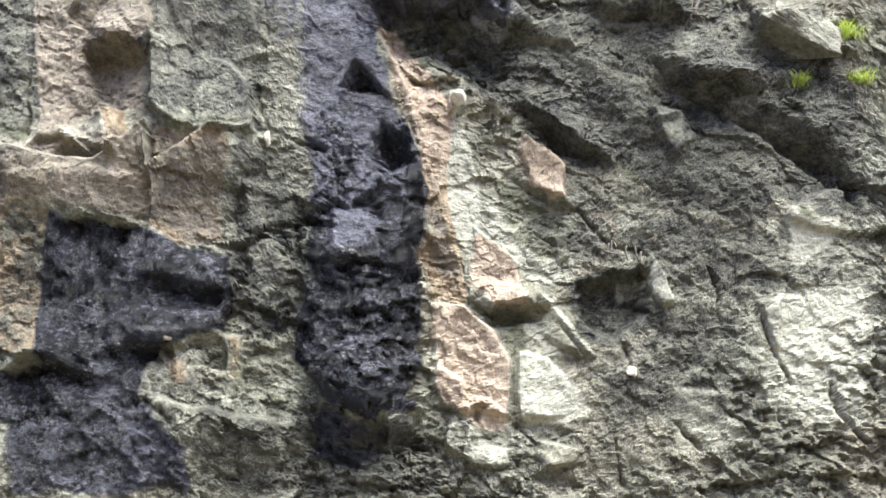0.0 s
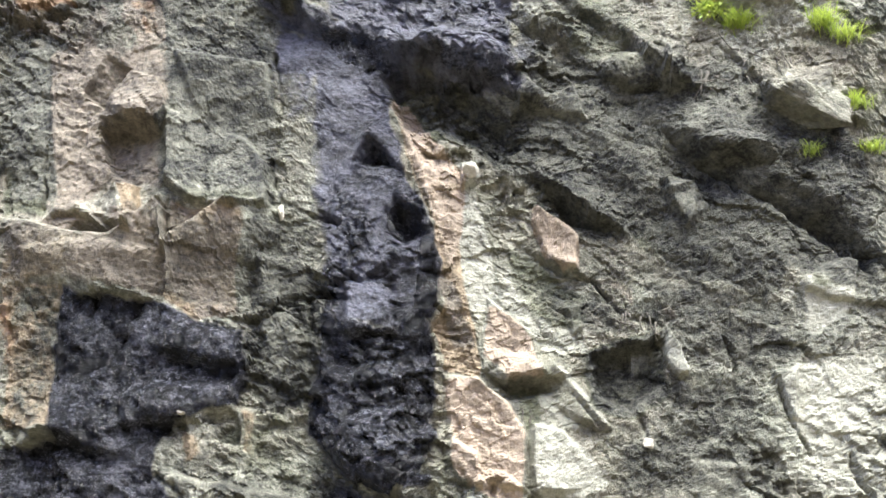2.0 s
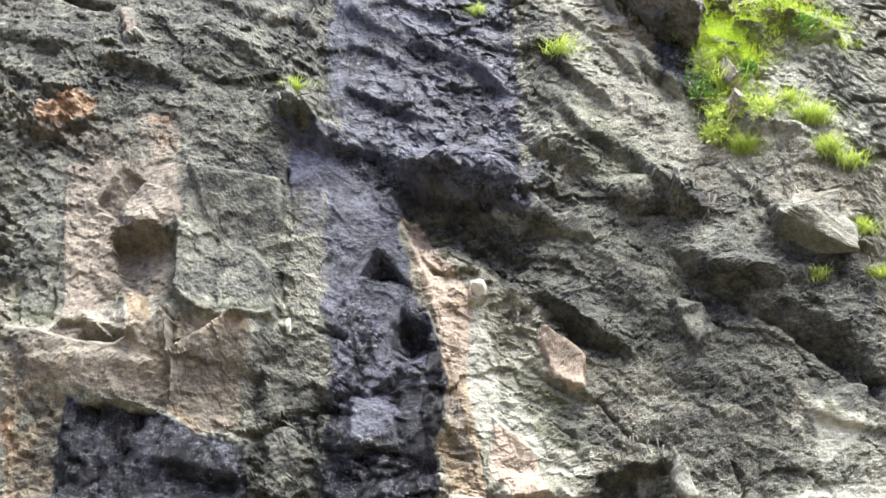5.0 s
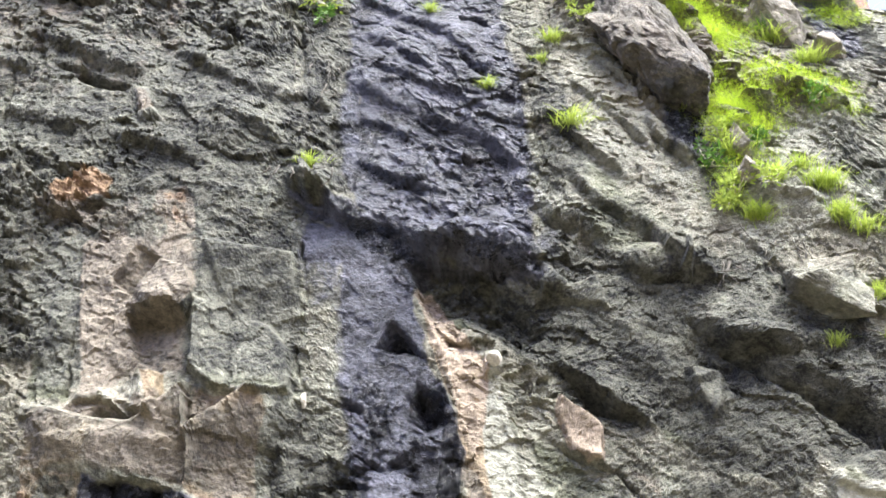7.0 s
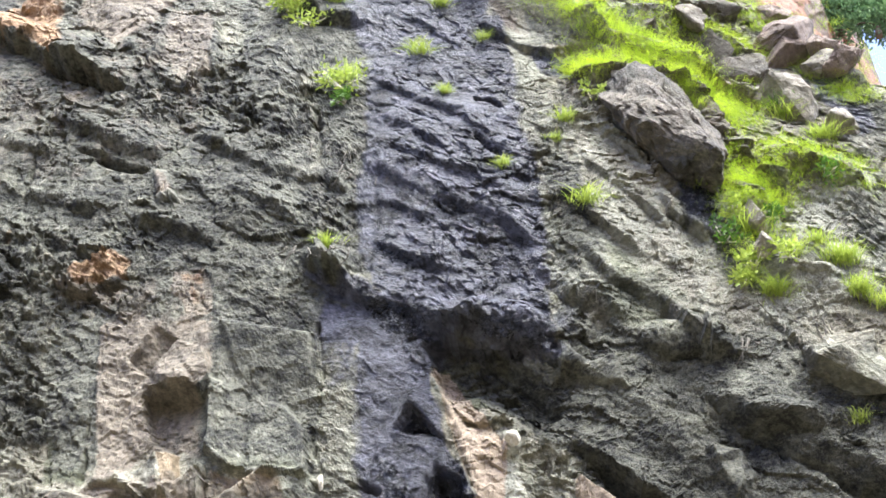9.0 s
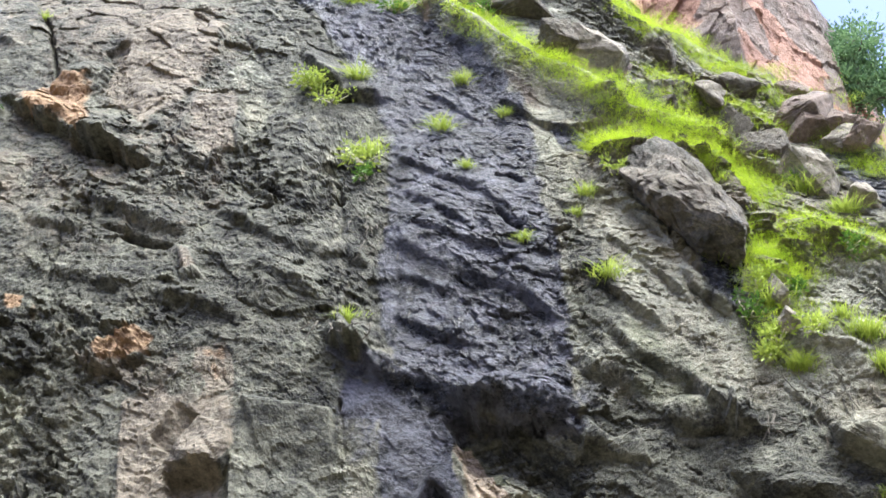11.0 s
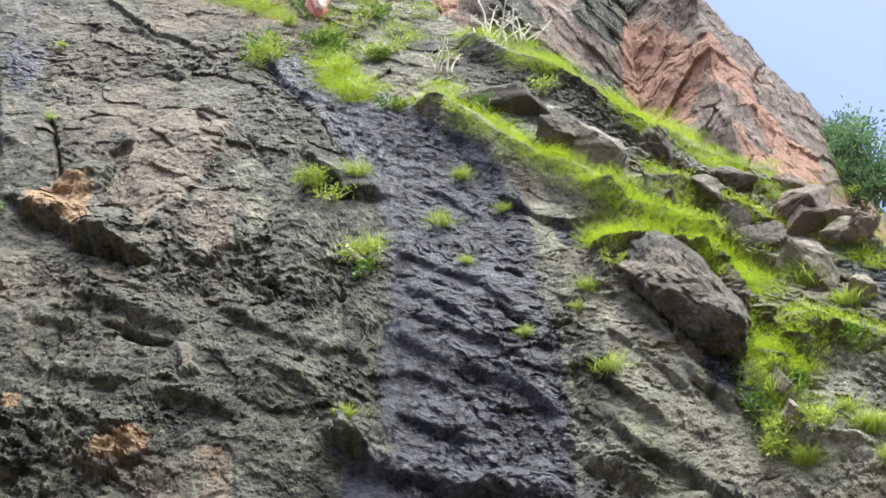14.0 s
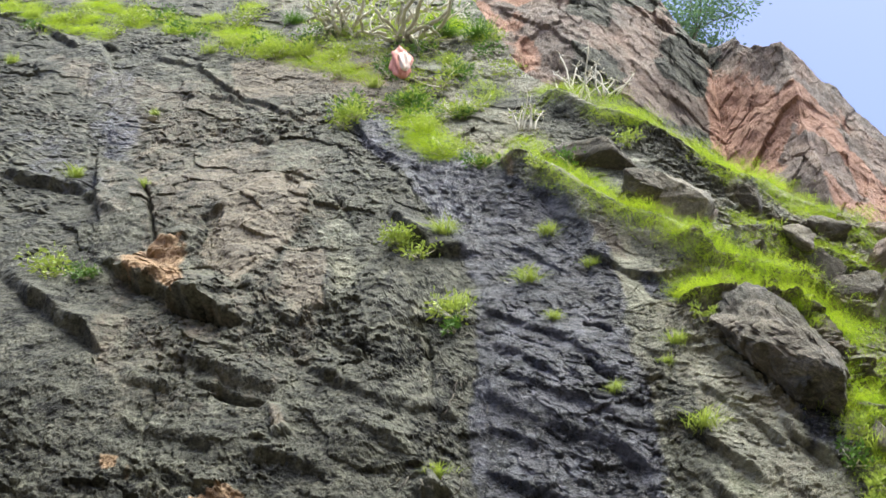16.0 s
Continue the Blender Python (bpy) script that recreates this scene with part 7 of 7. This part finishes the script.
for x, z, size in (
    (-1.97, 9.11, 0.22),
    (1.1, 9.62, 0.28),
    (-2.89, 13.86, 0.2),
    (-2.26, 13.99, 0.3),
    (-2.88, 13.86, 0.26),
    (-0.98, 12.68, 0.25),
    (-0.69, 13.84, 0.22),
    (-2.01, 12.18, 0.3),
    (-0.6, 11.78, 0.16),
    (-0.09, 12.98, 0.16),
    (0.79, 10.81, 0.14),
    (0.13, 10.33, 0.16),
    (-1.77, 16.19, 0.22),
    (-4.46, 18.53, 0.25),
    (-2.37, 18.61, 0.25),
    (-9.25, 16.86, 0.25),
    (-8.74, 19.81, 0.14),
    (-7.76, 16.27, 0.16),
    (-8.5, 13.87, 0.2),
    (-7.71, 13.5, 0.16),
    (-3.32, 19.45, 0.3),
    (-2.93, 17.78, 0.3),
    (-4.5, 18.66, 0.25),
    (-1.82, 16.16, 0.2),
    (3.13, 8.33, 0.28),
    (2.87, 8.54, 0.22),
    (4.05, 8.39, 0.25),
    (4.29, 8.18, 0.25),
    (4.28, 7.3, 0.22),
    (4.36, 6.77, 0.2),
    (3.69, 6.71, 0.18),
    (4.04, 11.99, 0.3),
    (2.98, 9.25, 0.28),
    (3.41, 8.89, 0.28),
    (3.98, 8.86, 0.28),
    (3.12, 8.33, 0.25),
    (4.08, 8.33, 0.25),
    (4.43, 11.52, 0.22),
    (3.76, 9.12, 0.22),
    (2.82, 8.53, 0.22),
    (2.88, 8.8, 0.2),
    (0.93, 11.18, 0.2),
    (4.46, 11.45, 0.3),
    (3.97, 8.83, 0.3),
    (-6.97, 22.88, 0.3),
    (-9.62, 25.28, 0.3),
    (-5.34, 22.47, 0.28),
    (-4.23, 20.16, 0.28),
    (-2.57, 20.69, 0.26),
    (-2.36, 18.58, 0.26),
    (-13.8, 24.04, 0.25),
    (-2.86, 21.41, 0.22),
    (-2.99, 18.32, 0.25),
    (-8.16, 23.83, 0.35),
    (-6.13, 22.57, 0.35),
    (-14.92, 27.89, 0.3),
    (-8.59, 23.39, 0.3),
):
    tuft(x, z, size, FERN, "pale green fern tuft rooted in a crack of the cliff")
for x, z, size in ((-2.29, 22.77, 0.45), (-3.31, 19.31, 0.35), (-3.93, 21.28, 0.3), (4.04, 12.17, 0.3), (-5.55, 23.69, 0.3), (-3.01, 23.1, 0.3), (-7.02, 25.34, 0.35)):
    tuft(x, z, size, DEEP_LEAF, "deep green leafy bush growing on a ledge", "bush", 160)


def tube(bm, points, r0, r1, sides=6):
    """A tapered stem through the points."""
    rings = []
    for k, p in enumerate(points):
        p = Vector(p)
        way = (Vector(points[min(k + 1, len(points) - 1)]) - Vector(points[max(k - 1, 0)])).normalized()
        a = way.orthogonal().normalized()
        b = way.cross(a)
        r = r0 + (r1 - r0) * k / (len(points) - 1)
        rings.append([bm.verts.new(p + (a * math.cos(2 * math.pi * i / sides) + b * math.sin(2 * math.pi * i / sides)) * r) for i in range(sides)])
    for lo, hi in zip(rings, rings[1:]):
        for i in range(sides):
            bm.faces.new((lo[i], lo[(i + 1) % sides], hi[(i + 1) % sides], hi[i])).smooth = True
    bm.faces.new(rings[-1])
    bm.faces.new(rings[0][::-1])


def bent(rnd, start, way, length, steps, wander, sag=0.0):
    """A wandering line of points."""
    p, d, out = Vector(start), Vector(way).normalized(), [Vector(start)]
    for k in range(steps):
        d = (d + Vector((rnd.gauss(0, 1), rnd.gauss(0, 1), rnd.gauss(0, 1))) * wander + Vector((0, 0, sag))).normalized()
        p = p + d * length / steps
        out.append(p.copy())
    return out


def leaf_cloud(rnd, centres, count, spread, size):
    """Leaf blades scattered round some centres."""
    out = []
    for c in centres:
        for _ in range(count):
            a = Vector((rnd.gauss(0, 1), rnd.gauss(0, 1), rnd.gauss(0, 1)))
            w = a.normalized()
            up = (w + Vector((0, 0, 0.5))).normalized()
            side_way = up.orthogonal().normalized()
            out.append((*(Vector(c) + a * spread), *up, *side_way, size * rnd.uniform(0.6, 1.3), size * rnd.uniform(0.3, 0.5), rnd.uniform(0.1, 0.5)))
    return out


def empty(name, place):
    ob = new(name)
    ob.location = place
    return ob


# shrub with pale bare branches and a cloth bundle on the rim
def shrub(x, z, reach, seed, label):
    r = random.Random(seed)
    ob = empty("shrub", (x, on_cliff(x, z), z))
    tips = []
    for k in range(13):
        way = (r.gauss(0, 1.0), -0.6 - r.random() * 0.4, r.uniform(-0.55, 0.85))
        line = bent(r, (r.gauss(0, 0.12), 0, r.gauss(0, 0.05)), way, reach * r.uniform(0.5, 1.2), 11, 0.34, 0.10 if way[2] < 0.1 else 0.0)
        bm = bmesh.new()
        tube(bm, line, 0.06, 0.03)
        for q in range(2):
            at = line[r.randint(4, 7)]
            twig = bent(r, at, (r.gauss(0, 1), -0.5, r.uniform(0, 1)), reach * 0.4, 5, 0.2, 0.05)
            tube(bm, twig, 0.022, 0.012, 5)
            tips.append(twig[-1])
        tips.append(line[-1])
        part("branch", bm, BARK, ob, "pale bare curving branch")
    leaves = new("leaves", ribbons("leaves", leaf_cloud(r, tips[::4], 20, 0.11, 0.15), FERN))
    leaves.parent = ob
    tagged(leaves, "sparse yellow-green leaves")
    return tagged(ob, label, "shrub")


shrub(-3.95, 22.99, 2.0, 3, "shrub with pale bare curving branches on the cliff's rim")
shrub(-5.55, 23.69, 1.5, 5, "small leafless shrub with pale curling stems on the rim")


def leafy(x, z, size, seed):
    """A small leafy plant."""
    r = random.Random(seed)
    centres = [(r.gauss(0, 0.6) * size, -0.1 - 0.3 * size * r.random(), r.gauss(0.1, 0.5) * size) for _ in range(7)]
    ob = empty("leafy_plant", (x, on_cliff(x, z), z))
    bm = bmesh.new()
    for c in centres:
        tube(bm, bent(r, (0, 0, -0.05), c, math.dist((0, 0, 0), c), 3, 0.1), 0.012, 0.005, 4)
    part("stem", bm, BARK, ob)
    leaves = new("leaves", ribbons("leaves", leaf_cloud(r, centres, 22, size * 0.26, 0.045 + 0.13 * size), FERN if seed % 3 else DEEP_LEAF, 2))
    leaves.parent = ob
    return tagged(ob, "small leafy yellow-green plant rooted among rocks near the rim", "plant", "leafy plants near the rim")


for k, (x, z, size) in enumerate((
    (-4.49, 18.99, 0.35), (-4.51, 18.32, 0.25), (-6.73, 22.9, 0.3), (-7.35, 23.56, 0.3), (-8.42, 25.48, 0.35), (-5.01, 23.57, 0.35),
    (-3.43, 19.23, 0.35), (-3.12, 17.97, 0.3), (-2.45, 16.73, 0.25), (-2.45, 20.67, 0.3), (-2.06, 18.72, 0.25), (-5.95, 23, 0.3),
    (-4.02, 20.96, 0.3), (-3.16, 22.41, 0.35), (-8.45, 13.86, 0.3), (-7.75, 13.49, 0.22), (-2.94, 13.9, 0.2), (-2.6, 13.57, 0.2),
    (-9.99, 25.55, 0.35), (-11.65, 26.82, 0.3), (-13.54, 27.25, 0.35), (-1.82, 16.16, 0.2), (-6.03, 24.78, 0.4), (-4.53, 24.68, 0.4), (-3.24, 24.17, 0.4),
    (-7.8, 23.26, 0.3), (-6.88, 22.71, 0.25), (-6.2, 23.11, 0.3), (-5.08, 21, 0.25), (-4.82, 22.55, 0.3), (-3.54, 22.18, 0.3), (-2.84, 20.16, 0.3), (-2.46, 18.7, 0.25), (-2.04, 22.05, 0.3), (-1.52, 20.65, 0.3), (-0.98, 17.95, 0.2),
    (-0.32, 15.78, 0.2), (-0.84, 15.43, 0.16), (0.64, 16.5, 0.2), (-14.44, 26.76, 0.25), (-11.85, 25.69, 0.3), (-11.71, 27.59, 0.3), (-9.4, 24.98, 0.3), (-5.02, 23.74, 0.3), (-5.28, 22.1, 0.25), (-3.1, 23.22, 0.3), (-2.12, 22.96, 0.3),
    (2.82, 9.52, 0.14), (2.68, 9.15, 0.12), (2.92, 8.69, 0.15), (2.78, 8.5, 0.12), (3.28, 9.47, 0.1), (3.3, 8.72, 0.11), (1.32, 11.56, 0.11), (4.06, 10.25, 0.12), (-2.98, 13.95, 0.16), (-2, 12.09, 0.26), (-1.94, 11.74, 0.14), (-4.44, 18.84, 0.3), (-4.38, 19.13, 0.26),
    (-3.14, 18.69, 0.3), (-2.34, 18.58, 0.15), (-8.36, 13.66, 0.26), (-7.7, 13.42, 0.12), (-4.34, 18.42, 0.26), (-7.06, 23.07, 0.3), (-10.73, 26.77, 0.34), (-13.39, 27.48, 0.26), (-8.22, 25.99, 0.34), (-6.18, 23.98, 0.3), (-3.26, 19.39, 0.26), (-2.72, 20.95, 0.26), (-2.28, 18.56, 0.15))):
    leafy(x, z, size, 60 + k)


# cloth bundle caught in the shrub
def bundle(x, z):
    y = on_cliff(x, z) - 0.55
    ob = empty("cloth_bundle", (x, y, z))
    r = random.Random(4)
    for name, mat, size, off, label in (("wrap", CLOTH, (0.2, 0.16, 0.55), (0, 0, 0), "red folded cloth"), ("lining", CLOTH_PALE, (0.12, 0.11, 0.34), (0.09, -0.11, -0.12), "pale pink inner cloth")):
        bm = bmesh.new()
        bmesh.ops.create_icosphere(bm, subdivisions=4, radius=1)
        for v in bm.verts:
            a = math.atan2(v.co.y, v.co.x)
            fold = 1 + 0.2 * math.sin(5 * a + v.co.z * 3) + 0.35 * noise.noise(v.co * 2.2) + 0.12 * noise.noise(v.co * 6)
            pinch = 0.45 + 0.55 * smooth(1.0, 0.1, v.co.z)
            v.co = Vector((v.co.x * size[0] * fold * pinch + off[0] + 0.12 * v.co.z * -size[2], v.co.y * size[1] * fold * pinch + off[1], v.co.z * size[2] + off[2]))
        for f in bm.faces:
            f.smooth = True
        part(name, bm, mat, ob, label)
    bm = bmesh.new()
    tube(bm, [(-0.03, 0, 0.26), (-0.02, 0.2, 0.4), (0, 0.45, 0.42), (0.02, 0.62, 0.3)], 0.012, 0.012)
    part("tie", bm, CLOTH, ob)
    return tagged(ob, "bundle of red and pale cloth tied to the shrub", "cloth")


bundle(-3.66, 20.58)


# dry plants with seed heads
def dry_plant(x, z, size, stalks, seed):
    r = random.Random(seed)
    ob = empty("dry_plant", (x, on_cliff(x, z), z))
    for k in range(stalks):
        line = bent(r, (r.gauss(0, 0.1) * size, 0, 0), (r.gauss(0, 0.45), -0.3, 1), size * r.uniform(0.55, 1.15), 6, 0.13, 0.02)
        bm = bmesh.new()
        tube(bm, line, 0.022, 0.011, 5)
        for q in range(5):
            tube(bm, bent(r, line[-1], (r.gauss(0, 1), r.gauss(0, 1), r.gauss(0.3, 0.7)), 0.13, 2, 0.2), 0.011, 0.005, 4)
        part("stalk", bm, DRY_STALK, ob)
    return tagged(ob, "clump of pale dry stalks with star-shaped seed heads", "plant", "dry plants on the rim")


dry_plant(-0.19, 18.45, 1.1, 12, 2)
dry_plant(0.37, 18.44, 0.7, 6, 8)
dry_plant(-1.16, 17.39, 0.7, 4, 9)
dry_plant(-0.94, 17.31, 0.5, 3, 12)


# roots hanging under the ledge
def roots(x, z, size, count, seed, label):
    r = random.Random(seed)
    ob = empty("hanging_roots", (x, on_cliff(x, z), z))
    for k in range(count):
        bm = bmesh.new()
        tube(bm, bent(r, (r.gauss(0, 0.5) * size, 0.02, r.gauss(0, 0.12) * size), (r.gauss(0, 0.35), -0.35, -1), size * r.uniform(0.5, 1.2), 7, 0.28, -0.1), 0.011, 0.004, 5)
        part("root", bm, ROOT, ob)
    return tagged(ob, label, "roots", "roots on the cliff")


roots(-1.97, 8.78, 0.3, 10, 2, "tangle of thin dark roots hanging below a ledge")
roots(3.3, 8.01, 0.5, 9, 4, "thin roots creeping down between the boulders")
roots(3.27, 8.01, 0.4, 7, 5, "thin roots creeping down between the boulders")
for x, z, size, count, seed in ((-1.63, 10.42, 0.45, 12, 23), (2.75, 7.71, 0.4, 10, 24),
                                (3.83, 6.96, 0.4, 14, 25), (-1.86, 10.85, 0.45, 12, 26), (0.53, 4.09, 0.3, 10, 27), (1.6, 5.02, 0.35, 12, 28)):
    roots(x, z, size, count, seed, "mat of thin dry roots and dead grass on the rock")


# trees on the top
def tree(x, y, z, height, spread, seed, label):
    r = random.Random(seed)
    ob = empty("tree", (x, y, z))
    bm = bmesh.new()
    trunk = bent(r, (0, 0, -0.4), (0.1, -0.05, 1), height * 0.75, 8, 0.08)
    tube(bm, trunk, 0.11, 0.05, 8)
    part("trunk", bm, TRUNK, ob)
    tips = []
    for k in range(13):
        start = trunk[r.randint(3, 8)]
        line = bent(r, start, (r.gauss(0, 1), r.gauss(0, 1), r.uniform(-0.1, 0.9)), spread * r.uniform(0.6, 1.1), 6, 0.2)
        bm = bmesh.new()
        tube(bm, line, 0.04, 0.012, 5)
        part("limb", bm, TRUNK, ob)
        tips += line[2:]
    crown = new("crown", ribbons("crown", leaf_cloud(r, tips, 100, 0.27, 0.15), TREE_LEAF, 2))
    crown.parent = ob
    return tagged(ob, label, "tree", "trees on the cliff top")


tree(3.3, 24.4, 35.0, 4.0, 2.2, 3, "leafy green tree on the edge of the cliff top")
tree(10.8, 26.2, 27.3, 3.6, 1.1, 6, "thin leafy tree leaning beside the red cliff")
tree(11.7, 25.6, 26.6, 1.8, 1.0, 9, "thin leafy tree leaning beside the red cliff")
